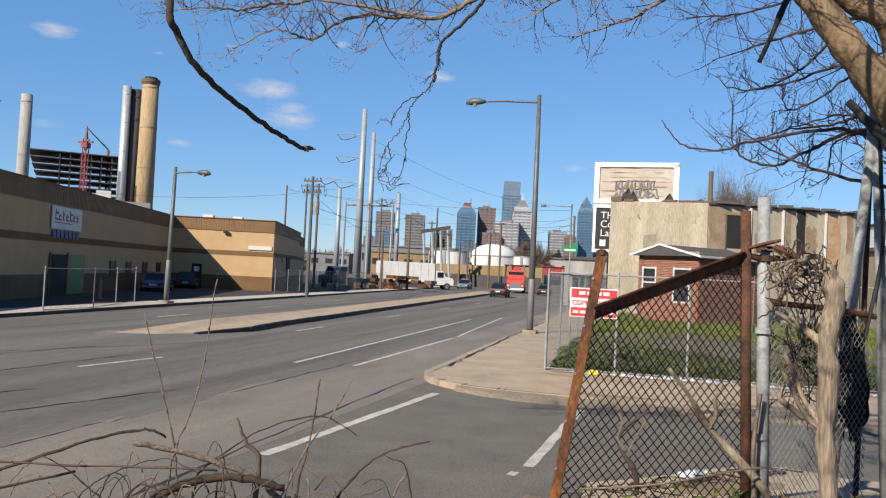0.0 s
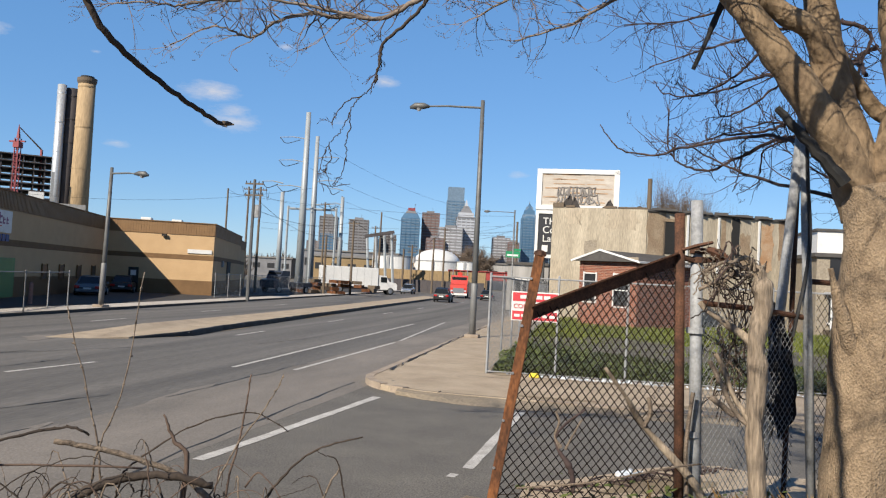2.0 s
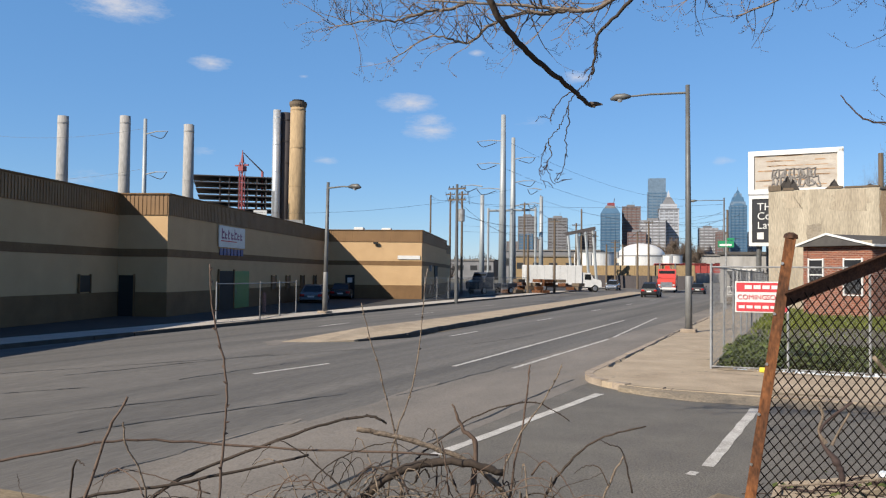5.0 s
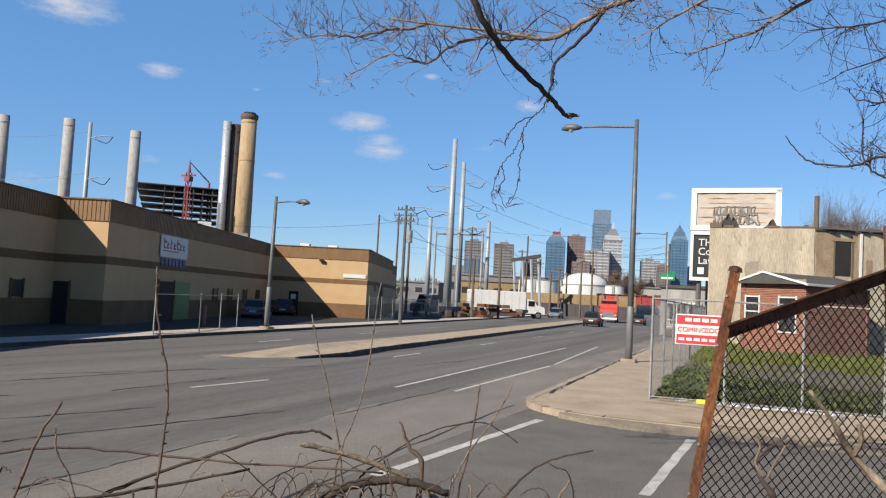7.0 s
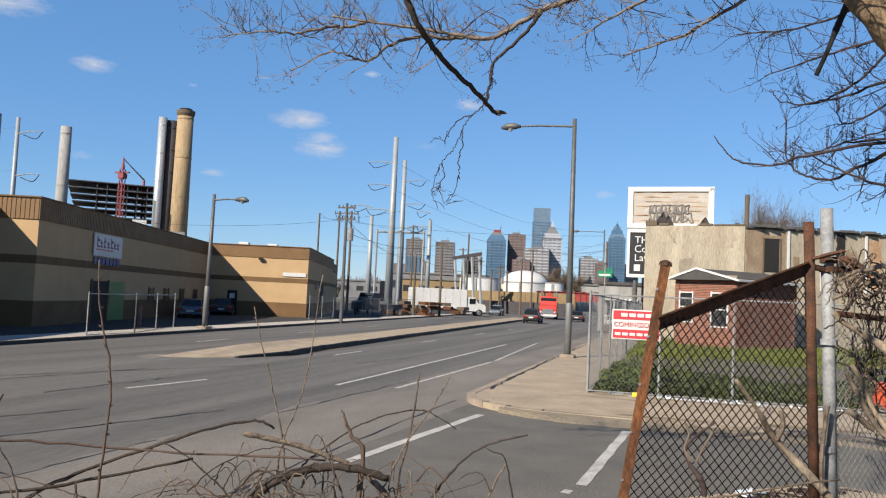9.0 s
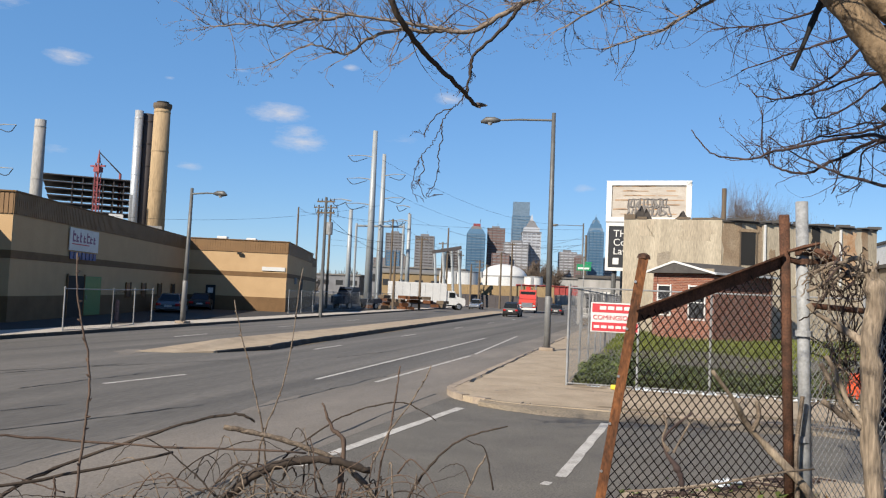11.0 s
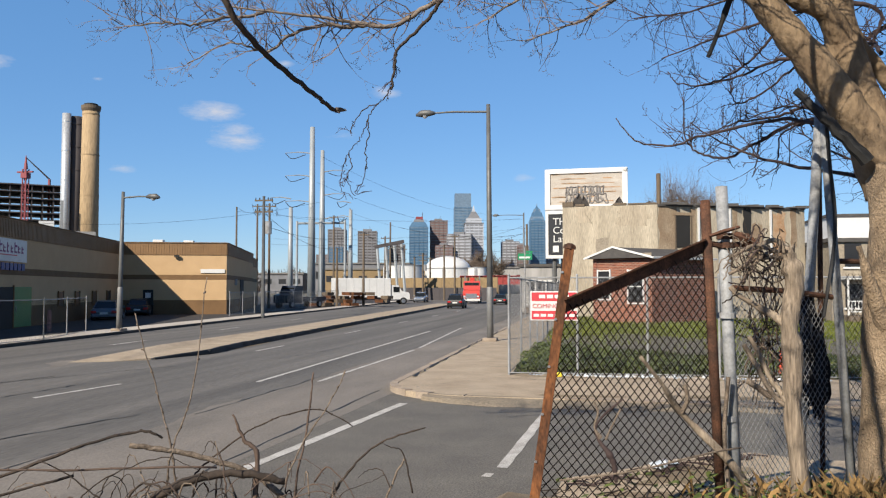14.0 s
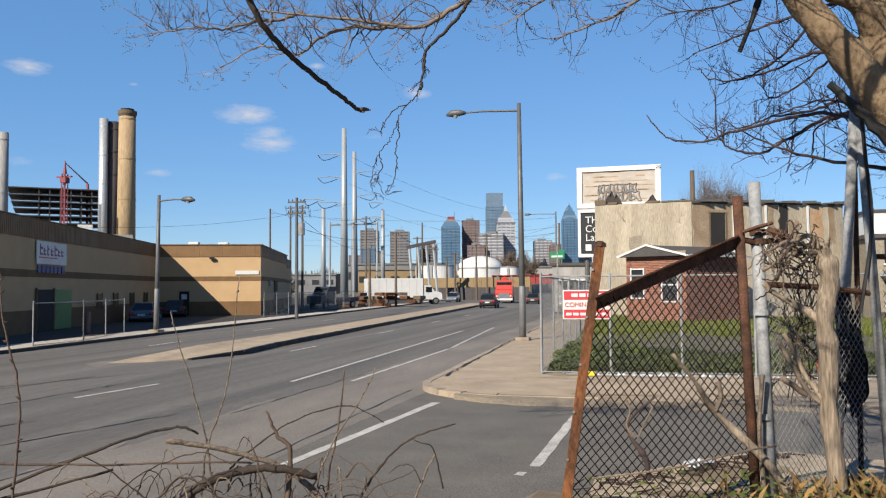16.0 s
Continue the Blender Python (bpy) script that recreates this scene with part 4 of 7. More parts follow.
cable("overhead_wire", "faint dark overhead wire crossing the road", [((-62, 150, 12.0), (-8.7, 108.7, 10.4)), ((-62, 150, 10.9), (-8.7, 108.7, 9.6)), ((-54.2, 117.2, 14.2), (-8.7, 103.7, 11.2)), ((-36.6, 144.6, 13.9), (-8.7, 108.7, 8.8)), ((-25.0, 147.0, 11.8), (-2, 140, 11.5)), ((-26.9, 146.6, 9.8), (-2, 140, 9.2)), ((-49.5, 161.7, 18.0), (-25.0, 147.0, 12.0)), ((-43.4, 132.2, 14.2), (-47.4, 109.3, 13.9)), ((-47.4, 109.3, 13.6), (-25.5, 59.6, 8.9))], 0.018, 0.8)
# ---- chimneys and the far plant ----
def chimney(x, y, h, r0, r1, material, label, rim=None, rings=0, dark=None):
    c = thing("chimney", label, "chimney", pose(x, y, 0), "chimneys")
    part("shaft", T([(0, 0, 0), (0, 0, h * 0.5), (0, 0, h)], [r0, (r0 + r1) / 2, r1], 24), material, c, smooth=True)
    if rim:
        part("rim", T([(0, 0, h - 2.2), (0, 0, h - 1.2), (0, 0, h)], [r1 * 1.02, r1 * 1.16, r1 * 1.16], 24), rim, c, "darker flared rim")
        part("flue", T([(0, 0, h), (0, 0, h + 0.8)], r1 * 0.8, 16), M_DARK, c)
    for k in range(rings):
        z = h * (0.3 + 0.65 * k / max(rings - 1, 1))
        r = lerp(r0, r1, z / h)
        part("band", T([(0, 0, z), (0, 0, z + 0.5)], r * 1.03, 24), material, c)
    return c


chimney(-184.3, 273, 70.3, 3.55, 3.0, M_STACKT, "tall tan concrete chimney with a dark rim", M_TIMBER, 4)
chimney(-194, 272.5, 67.8, 1.75, 1.6, M_STACKS, "slim silver steel chimney", None, 5)
chimney(-192.5, 276.5, 67.2, 2.5, 2.4, M_FRAME, "dark chimney behind the silver one", None, 6)
for x, y, z in [(-271.2, 236.0, 64.0), (-255.4, 253.0, 66.0), (-237.0, 270.2, 64.2)]:
    chimney(x, y, z, 2.5, 2.1, M_STACKC, "pale concrete chimney streaked with grey", None, 3)
plant = thing("plant_building", "pale industrial plant building at the chimney foot", "factory", pose(-195, 268, 0, 0, 0, 35))
part("wall", B(-14, 14, -6, 6, 0, 23), M_STACKC, plant)
part("upper_block", B(-5, 0, -5, 5, 23, 26.5), M_WHITE, plant)
part("duct", B(2, 3, -7, -6, 10, 34), M_GALV, plant)
tower = thing("unfinished_tower", "bare steel frame of a building under construction", "building", pose(-295, 377, 0, 0, 0, 38))
for k in range(9):
    part("floor_slab", B(-24 + 1.1 * (8 - k), 22, -14, 14, 26 + 3.6 * k, 26.55 + 3.6 * k), M_FRAME, tower)
for i in range(2, 9):
    for j in (-13, 0, 13):
        part("column", B(-19.4 + 5 * i, -18.8 + 5 * i, j - 0.3, j + 0.3, 0, 55), M_FRAME, tower)
crane = thing("tower_crane", "red lattice tower crane beside the steel frame", "crane", pose(-270.5, 350, 0))
for dx, dy in ((-1, -1), (1, -1), (1, 1), (-1, 1)):
    part("mast_leg", T([(dx, dy, 0), (dx, dy, 60)], 0.24, 4), M_CRANE, crane)
bm = bmesh.new()
for k in range(20):
    z = 3 * k
    tube(bm, [(-1, -1, z), (1, -1, z + 1.5)], 0.15, 4)
    tube(bm, [(1, -1, z + 1.5), (-1, -1, z + 3)], 0.15, 4)
    tube(bm, [(1, -1, z), (1, 1, z + 3)], 0.15, 4)
    tube(bm, [(-1, 1, z), (-1, -1, z + 3)], 0.15, 4)
part("lattice", bm, M_CRANE, crane)
part("cab", B(-1.6, 1.6, -1.6, 1.6, 55.5, 58), M_CRANE, crane)
part("peak", T([(0, 0, 60), (0, 0, 66.7)], [1.0, 0.15], 4), M_CRANE, crane)
part("counter_jib", B(-4.5, 4.0, -0.5, 0.5, 58.2, 58.9), M_CRANE, crane)
crane = thing("tower_crane", "dark luffing crane jib over the steel frame", "crane", pose(-284, 386, 0))
part("mast", T([(0, 0, 0), (0, 0, 60)], 0.7, 4), M_CRANE, crane)
part("jib", T([(0, 0, 60), (-9, -7, 71)], [0.45, 0.25], 4), M_FRAME, crane)

# ---- skyline ----
def frustum(bm, w0, w1, z0, z1, cx=0.0):
    lo = [bm.verts.new((cx + sx * w0, sy * w0, z0)) for sx, sy in ((-1, -1), (1, -1), (1, 1), (-1, 1))]
    hi = [bm.verts.new((cx + sx * w1, sy * w1, z1)) for sx, sy in ((-1, -1), (1, -1), (1, 1), (-1, 1))]
    for i in range(4):
        bm.faces.new((lo[i], lo[(i + 1) % 4], hi[(i + 1) % 4], hi[i]))
    bm.faces.new(hi)
    return bm


def F(*a, **k):
    return frustum(bmesh.new(), *a, **k)


def tower_block(x, y, wide, h, material, label, bands, style="flat", turn=12):
    """An office tower: shaft, floor bands, piers, and a crown of its own."""
    t = thing("office_tower", label, "skyscraper", pose(x, y, 0, 0, 0, turn), "skyline")
    w = wide * 0.43
    body = h * {"dome": 0.88, "pyramid": 0.8, "gable": 0.93, "notch": 0.86}.get(style, 1.0)
    part("shaft", F(w, w, 0, body), material, t)
    n = int(body / 9)
    for k in range(n):
        z = body * (k + 0.4) / n
        part("floor_band", B(-w - 0.6, w + 0.6, -w - 0.6, w + 0.6, z, z + body * 0.34 / n), bands, t)
    for k in range(5):
        px = lerp(-w, w, k / 4)
        part("pier", B(px - 1.3, px + 1.3, -w - 1.4, -w, 0, body), material, t)
    if style == "dome":
        part("crown_step", F(w, w * 0.72, body, h * 0.95), material, t)
        part("crown_step", F(w * 0.6, w * 0.5, h * 0.95, h * 0.99), M_TOWERG, t)
        part("plant_room", B(-w * 0.35, w * 0.45, -w * 0.4, w * 0.4, h * 0.97, h * 1.03), M_CRANE, t, "red rooftop works")
        part("mast", T([(w * 0.3, 0, h), (w * 0.45, 0, h + 22)], 0.9, 5), M_FRAME, t)
    elif style == "pyramid":
        part("cornice", B(-w - 2, w + 2, -w - 2, w + 2, body, body + 4), M_TOWERG, t)
        part("crown_step", F(w * 0.85, w * 0.85, body + 4, h * 0.87), material, t)
        part("crown_step", F(w * 0.7, w * 0.25, h * 0.87, h * 0.96), M_TOWERG, t)
        part("crown_step", F(w * 0.18, 0.6, h * 0.96, h * 1.04), material, t)
    elif style == "gable":
        for k, (a, b, z0, z1) in enumerate(((0.92, 0.86, 0.93, 0.98), (0.74, 0.64, 0.98, 1.04), (0.52, 0.4, 1.04, 1.09), (0.28, 0.08, 1.09, 1.13))):
            part("crown_step", F(w * a, w * b, h * z0, h * z1), material if k % 2 else M_GLASSP, t)
            bm = bmesh.new()
            g = [bm.verts.new(q) for q in ((-w * a * 0.8, -w * a - 1, h * z0), (w * a * 0.8, -w * a - 1, h * z0), (0, -w * a * 0.86, h * (z1 + 0.01)))]
            bm.faces.new(g)
            part("gable", bm, M_GLASSB, t, "pointed glass gable")
        part("spire", T([(0, 0, h * 1.12), (0, 0, h * 1.17)], [1.2, 0.3], 6), M_TOWERG, t)
    elif style == "notch":
        part("crown_step", F(w * 0.93, w * 0.93, body, h), M_GLASSP, t, "glazed crown set back from the shaft")
        part("shoulder", B(w * 0.1, w * 1.15, -w * 0.8, w, 0, h * 0.76), material, t)
    else:
        part("plant_room", B(-w * 0.5, w * 0.4, -w * 0.5, w * 0.5, h, h + 7), M_TOWERG, t)
        part("mast", T([(w * 0.2, 0, h + 5), (w * 0.2, 0, h + 18)], 0.6, 4), M_FRAME, t)
    return t


# far towers; the bluish cast of haze sits in their base colours
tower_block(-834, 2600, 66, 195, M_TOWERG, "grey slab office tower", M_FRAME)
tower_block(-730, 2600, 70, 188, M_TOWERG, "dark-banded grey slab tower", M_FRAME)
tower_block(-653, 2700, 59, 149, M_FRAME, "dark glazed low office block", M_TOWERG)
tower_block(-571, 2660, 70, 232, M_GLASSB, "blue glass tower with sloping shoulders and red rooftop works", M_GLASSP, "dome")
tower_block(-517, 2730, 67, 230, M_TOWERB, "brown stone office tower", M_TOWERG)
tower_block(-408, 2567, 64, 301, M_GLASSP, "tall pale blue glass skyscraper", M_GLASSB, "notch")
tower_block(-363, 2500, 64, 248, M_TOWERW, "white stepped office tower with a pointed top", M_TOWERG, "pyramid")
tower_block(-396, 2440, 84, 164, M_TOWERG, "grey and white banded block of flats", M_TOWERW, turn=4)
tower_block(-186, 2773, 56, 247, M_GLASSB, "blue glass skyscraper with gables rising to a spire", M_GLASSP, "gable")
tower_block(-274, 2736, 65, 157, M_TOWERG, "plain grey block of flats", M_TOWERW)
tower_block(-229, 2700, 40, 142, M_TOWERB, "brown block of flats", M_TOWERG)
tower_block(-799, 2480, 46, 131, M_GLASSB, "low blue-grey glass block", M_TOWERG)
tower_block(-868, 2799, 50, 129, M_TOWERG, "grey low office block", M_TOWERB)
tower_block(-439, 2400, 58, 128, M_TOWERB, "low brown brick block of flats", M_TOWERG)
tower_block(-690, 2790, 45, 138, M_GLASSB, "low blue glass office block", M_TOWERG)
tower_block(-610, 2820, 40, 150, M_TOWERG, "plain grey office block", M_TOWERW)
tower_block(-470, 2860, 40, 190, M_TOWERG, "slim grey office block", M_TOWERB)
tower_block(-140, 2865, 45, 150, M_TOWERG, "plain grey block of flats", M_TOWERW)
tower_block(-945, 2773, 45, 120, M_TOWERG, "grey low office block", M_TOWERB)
woods = bmesh.new()
rw = random.Random(3)
for k in range(420):
    a = rw.uniform(-0.62, 0.35)
    d = rw.uniform(330, 700)
    x, y, h = math.sin(a) * d, math.cos(a) * d, rw.uniform(6, 15) * d / 450
    for j in range(26):
        w = rw.uniform(-1, 1) * h * 0.5
        b = rw.uniform(0.1, 0.6) * h
        tube(woods, [(x + w * 0.3, y, 0), (x + w * 0.6, y + w * 0.3, b), (x + w + rw.uniform(-1, 1), y + w, h * (1.05 - abs(w / h)) * rw.uniform(0.8, 1))], [0.45, 0.3, 0.08], 3, False)
tagged(obj("far_woods", woods, M_TREEFAR), "leafless brown woods along the distance", "trees", kind="stuff")
for x, y, w, dpt, h, m, lab in ((-70, 300, 60, 20, 9, M_OCHRE, "long low ochre industrial shed"), (-95, 330, 40, 20, 12, M_TOWERG, "grey flat-roofed industrial building"), (-20, 330, 50, 18, 10, M_STACKC, "pale concrete industrial building"), (-150, 330, 60, 25, 8, M_TOWERG, "grey brick industrial building"), (20, 420, 60, 20, 12, M_TOWERG, "plain grey block of flats"), (-60, 520, 80, 20, 13, M_TOWERB, "brown brick apartment block"), (-115, 560, 60, 20, 15, M_TOWERG, "plain grey office block")):
    s = thing("industrial_building", lab, "building", pose(x, y, 0, 0, 0, 8), "far sheds")
    part("wall", B(-w / 2, w / 2, -dpt / 2, dpt / 2, 0, h), m, s)
    part("roof", B(-w / 2 - 0.5, w / 2 + 0.5, -dpt / 2 - 0.5, dpt / 2 + 0.5, h, h + 0.6), M_ROOF, s)
    for k in range(int(w / 6)):
        part("window", B(-w / 2 + 2 + 6 * k, -w / 2 + 5 + 6 * k, -dpt / 2 - 0.1, -dpt / 2, h * 0.5, h * 0.75), M_DARKGLASS, s)

# ---- tanks, wall, bridge ----
def storage_tank(x, y, r, h, dome, label):
    t = thing("storage_tank", label, "storage tank", pose(x, y, 0), "storage tanks")
    part("shell", T([(0, 0, 0), (0, 0, h)], r, 40), M_WHITE, t, smooth=False)
    prof = [(r * math.cos(a), h + dome * math.sin(a)) for a in [radians(9 * k) for k in range(10)]]
    part("dome", T([(0, 0, z) for _, z in prof], [max(q, 0.05) for q, _ in prof], 40), M_WHITE, t, "domed white roof", True)
    part("ladder", B(-0.4, 0.4, -r - 0.3, -r, 0, h), M_GALV, t)
    part("rim_rail", T([(0, 0, h), (0, 0, h + 0.4)], r * 1.01, 40), M_GALV, t)
    return t


storage_tank(-46, 258, 7.4, 8.3, 4.2, "white domed storage tank")
storage_tank(-58.5, 250, 4.6, 8.4, 1.0, "smaller white storage tank")
storage_tank(-54.7, 232.8, 6, 8.6, 0.5, "low white storage tank")
storage_tank(-36.3, 256.5, 3, 8.5, 0.5, "small buff storage tank")
wall = thing("retaining_wall", "ochre retaining wall beyond the junction", "wall")
WA, WB = Vector((-40.2, 159.1, 1.8)), Vector((-17.2, 148.1, 2.1))
n = 14
for k in range(n):
    a, b = WA.lerp(WB, k / n), WA.lerp(WB, (k + 0.985) / n)
    part("panel", prism(bmesh.new(), [(a.x, a.y), (b.x, b.y), (b.x, b.y + 0.6), (a.x, a.y + 0.6)], 0, 4.3), M_OCHRE, wall)
    part("dark_hoarding", prism(bmesh.new(), [(a.x, a.y - 1.5), (b.x, b.y - 1.5), (b.x, b.y - 1.4), (a.x, a.y - 1.4)], 0, 2.4), M_FRAME, wall, "dark hoarding at the wall's foot")
bridge = thing("railway_bridge", "red plate-girder bridge over the road", "bridge")
RA, RB = Vector((-25.3, 155.0, 4.2)), Vector((-6.8, 156.9, 4.3))
n = 16
part("girder", prism(bmesh.new(), [(RA.x, RA.y), (RB.x, RB.y), (RB.x, RB.y + 0.8), (RA.x, RA.y + 0.8)], 3.0, 4.6), M_REDSTEEL, bridge)
for k in range(n + 1):
    q = RA.lerp(RB, k / n)
    part("stiffener", B(q.x - 0.08, q.x + 0.08, q.y - 0.18, q.y, 3.0, 4.6), M_REDSTEEL, bridge)
part("flange", prism(bmesh.new(), [(RA.x, RA.y - 0.3), (RB.x, RB.y - 0.3), (RB.x, RB.y + 1), (RA.x, RA.y + 1)], 4.6, 4.72), M_REDSTEEL, bridge)
for q in (RA, RA.lerp(RB, 0.72), RB):
    part("pier", B(q.x - 0.5, q.x + 0.5, q.y - 0.4, q.y + 1.2, 0, 3.0), M_STACKC, bridge)

# ---- house with stained stucco, and the brick bungalow ----
HA, HB, HC = [Vector((*q, 0)) for q in [(-2.09, 56.98), (4.31, 55.84), (14.83, 60.72)]]
HZ = 8.05
house = thing("stucco_house", "derelict flat-roofed two-storey house of stained stucco", "house")


def wall_on(name, a, b, s0, s1, z0, z1, out, thick, material, parent, label=""):
    """A box on the vertical face from a to b, between two shares of its length."""
    p, q = a.lerp(b, s0), a.lerp(b, s1)
    nrm = Vector(((b - a).y, -(b - a).x, 0)).normalized()
    poly = [p + nrm * out, q + nrm * out, q + nrm * (out - thick), p + nrm * (out - thick)]
    return part(name, prism(bmesh.new(), [(v.x, v.y) for v in poly], z0, z1), material, parent, label)


part("wall", prism(bmesh.new(), [(v.x, v.y) for v in (HA, HB, HB + Vector((0, 9, 0)), HA + Vector((0, 9, 0)))], 0.1, HZ), M_STUCCO, house, "sunlit stained cream stucco wall")
part("wall", prism(bmesh.new(), [(v.x, v.y) for v in (HB + Vector((0.03, 0.02, 0)), HC, HC + Vector((0, 9, 0)), HB + Vector((0.03, 9, 0)))], 0.1, HZ - 0.15), M_STUCCO, house, "peeling stucco wall with bare patches")
for s0, s1, z0, z1 in ((0.0, 0.12, HZ, HZ + 0.32), (0.14, 0.24, HZ, HZ + 0.16), (0.55, 0.68, HZ, HZ + 0.14), (0.7, 1.0, HZ, HZ + 0.1)):
    wall_on("coping", HA, HB, s0, s1, z0, z1, 0.05, 0.5, M_TIMBER, house, "broken timber coping")
rh = random.Random(19)


def wall_patch(name, a, b, s0, s1, z0, z1, out, material, parent, label="", ragged=0.16):
    """A thin ragged-edged patch on the vertical face from a to b."""
    nrm = Vector(((b - a).y, -(b - a).x, 0)).normalized()
    bm = bmesh.new()
    w, h, rim = s1 - s0, z1 - z0, []
    for sx, sz, ex, ez in ((0, 0, 1, 0), (1, 0, 1, 1), (1, 1, 0, 1), (0, 1, 0, 0)):
        for k in range(7):
            f = k / 7
            rim.append((lerp(sx, ex, f) + rh.uniform(-ragged, ragged), lerp(sz, ez, f) + rh.uniform(-ragged, ragged) * 0.5))
    rings = []
    for o in (out, -0.01):
        rings.append([bm.verts.new(a.lerp(b, s0 + u * w) + nrm * o + Vector((0, 0, z0 + v * h))) for u, v in rim])
    bm.faces.new(rings[0])
    for j in range(len(rim)):
        bm.faces.new((rings[0][j], rings[0][(j + 1) % len(rim)], rings[1][(j + 1) % len(rim)], rings[1][j]))
    return part(name, bm, material, parent, label)


wall_patch("stain", HA, HB, 0.36, 0.49, 3.9, 5.8, 0.012, M_OLDR, house, "grey patch of old render", 0.07)
wall_patch("stain", HA, HB, 0.02, 0.12, 2.2, 4.4, 0.008, M_STUCCO3, house, "damp streak down the render")
wall_patch("stain", HA, HB, 0.6, 0.9, 6.6, 7.9, 0.008, M_STUCCO3, house, "damp streak down the render")
wall_patch("stain", HA, HB, 0.15, 0.33, 6.9, 8.0, 0.008, M_STUCCO3, house, "damp streak down the render")
wall_patch("stain", HA, HB, 0.55, 0.72, 3.4, 4.3, 0.008, M_STUCCO3, house, "damp streak down the render")
# fallen pieces of the roof edge
for s, w, h in ((0.17, 1.0, 1.1), (0.23, 0.9, 0.85), (0.6, 0.9, 0.75), (0.6, 0.9, 0.2), (0.78, 1.2, 0.22), (0.92, 0.7, 0.3)):
    q = HA.lerp(HB, s)
    bm = bmesh.new()
    for e in (0, 1):
        prism(bm, [(q.x - w * 0.6 + e * 0.3, q.y + 0.12), (q.x + w * 0.5, q.y + 0.15 + 0.1 * e), (q.x + w * 0.35, q.y + 0.7), (q.x - w * 0.4, q.y + 0.6)], HZ - 0.02, HZ + h * (0.5 + 0.2 * e))
    bm.verts.ensure_lookup_table()
    for v in bm.verts:
        if v.co.z > HZ:
            v.co.x = q.x + (v.co.x - q.x) * 0.3 + rh.uniform(-0.12, 0.12)
            v.co.z += rh.uniform(-0.1, 0.12) * h * 2
    part("roof_debris", bm, M_TAR, house, "charred broken roof edge")
for k in range(14):
    s = 0.03 + 0.07 * k
    q = HB.lerp(HC, s)
    part("roof_debris", B(q.x, q.x + rh.uniform(0.3, 1.0), q.y - 0.1, q.y + 0.3, HZ - 0.05, HZ + rh.uniform(0.0, 0.16)), M_SHINGLE, house)
wall_on("window", HB, HC, 0.12, 0.21, 5.1, 7.3, 0.03, 0.06, M_DARK, house, "boarded dark upper window")
for s in (0.11, 0.215):
    wall_on("window_frame", HB, HC, s, s + 0.008, 5.0, 7.4, 0.06, 0.1, M_TIMBER, house)
wall_on("lintel", HB, HC, 0.1, 0.23, 7.3, 7.5, 0.07, 0.1, M_STUCCO2, house)
for s in (0.26, 0.47, 0.75):
    wall_on("downpipe", HB, HC, s, s + 0.012, 4.0, HZ - 0.2, 0.12, 0.1, M_WHITE, house, "white downpipe")
for s0, s1, z0, z1, m in ((0.0, 0.115, 3.4, 7.95, M_STUCCO2), (0.215, 0.25, 4.0, 7.8, M_STUCCO2), (0.3, 0.34, 4.6, 6.2, M_STUCCO2), (0.5, 0.53, 5.5, 7.9, M_STUCCO2), (0.57, 0.62, 4.9, 8.0, M_DARK), (0.63, 0.7, 4.4, 6.8, M_STUCCO2), (0.78, 0.86, 4.3, 7.7, M_RUSTY), (0.9, 0.94, 5.3, 8.0, M_STUCCO2)):
    wall_patch("render_patch", HB, HC, s0, s1, z0, z1, 0.02 if m is not M_DARK else 0.05, m, house, "flaking patch of render", 0.13)
wall_on("roof_edge", HB, HC, 0, 1, HZ - 0.15, HZ - 0.02, 0.12, 0.5, M_SHINGLE, house, "sagging dark roof edge")
part("roof", prism(bmesh.new(), [(v.x, v.y) for v in (HA + Vector((0.4, 0.6, 0)), HC + Vector((0, 0.6, 0)), HC + Vector((0, 9, 0)), HA + Vector((0.4, 9, 0)))], HZ - 0.1, HZ - 0.02), M_ROOF, house)
part("chimney_pipe", T([(HB.x + 0.4, HB.y + 4, HZ - 0.1), (HB.x + 0.4, HB.y + 4, HZ + 2.6)], 0.16, 8), M_TIMBER, house, "rusty flue pipe")

def brick_material():
    m = bpy.data.materials.new("coursed_red_brick")
    m.use_nodes = True
    n, l = m.node_tree.nodes, m.node_tree.links
    p = n["Principled BSDF"]
    co, mp, br = n.new("ShaderNodeTexCoord"), n.new("ShaderNodeMapping"), n.new("ShaderNodeTexBrick")
    mp.inputs["Rotation"].default_value = (radians(90), 0, 0)
    l.new(co.outputs["Object"], mp.inputs["Vector"])
    l.new(mp.outputs[0], br.inputs["Vector"])
    br.inputs["Color1"].default_value, br.inputs["Color2"].default_value, br.inputs["Mortar"].default_value = (0.21, 0.06, 0.03, 1), (0.105, 0.031, 0.02, 1), (0.235, 0.16, 0.12, 1)
    br.inputs["Scale"].default_value, br.inputs["Mortar Size"].default_value = 1.0, 0.013
    br.inputs["Brick Width"].default_value, br.inputs["Row Height"].default_value = 0.3, 0.1
    l.new(br.outputs["Color"], p.inputs["Base Color"])
    bp = n.new("ShaderNodeBump")
    bp.inputs["Strength"].default_value, bp.invert = 0.4, True
    l.new(br.outputs["Fac"], bp.inputs["Height"])
    l.new(bp.outputs[0], p.inputs["Normal"])
    p.inputs["Roughness"].default_value = 0.9
    return m


M_COURSED = brick_material()
BA, BB, BC = [Vector((*q, 0)) for q in [(-0.01, 52.01), (3.47, 49.89), (7.28, 54.01)]]
BZ = 4.2
bung = thing("brick_bungalow", "small red brick bungalow with white-trimmed dark roof", "house")


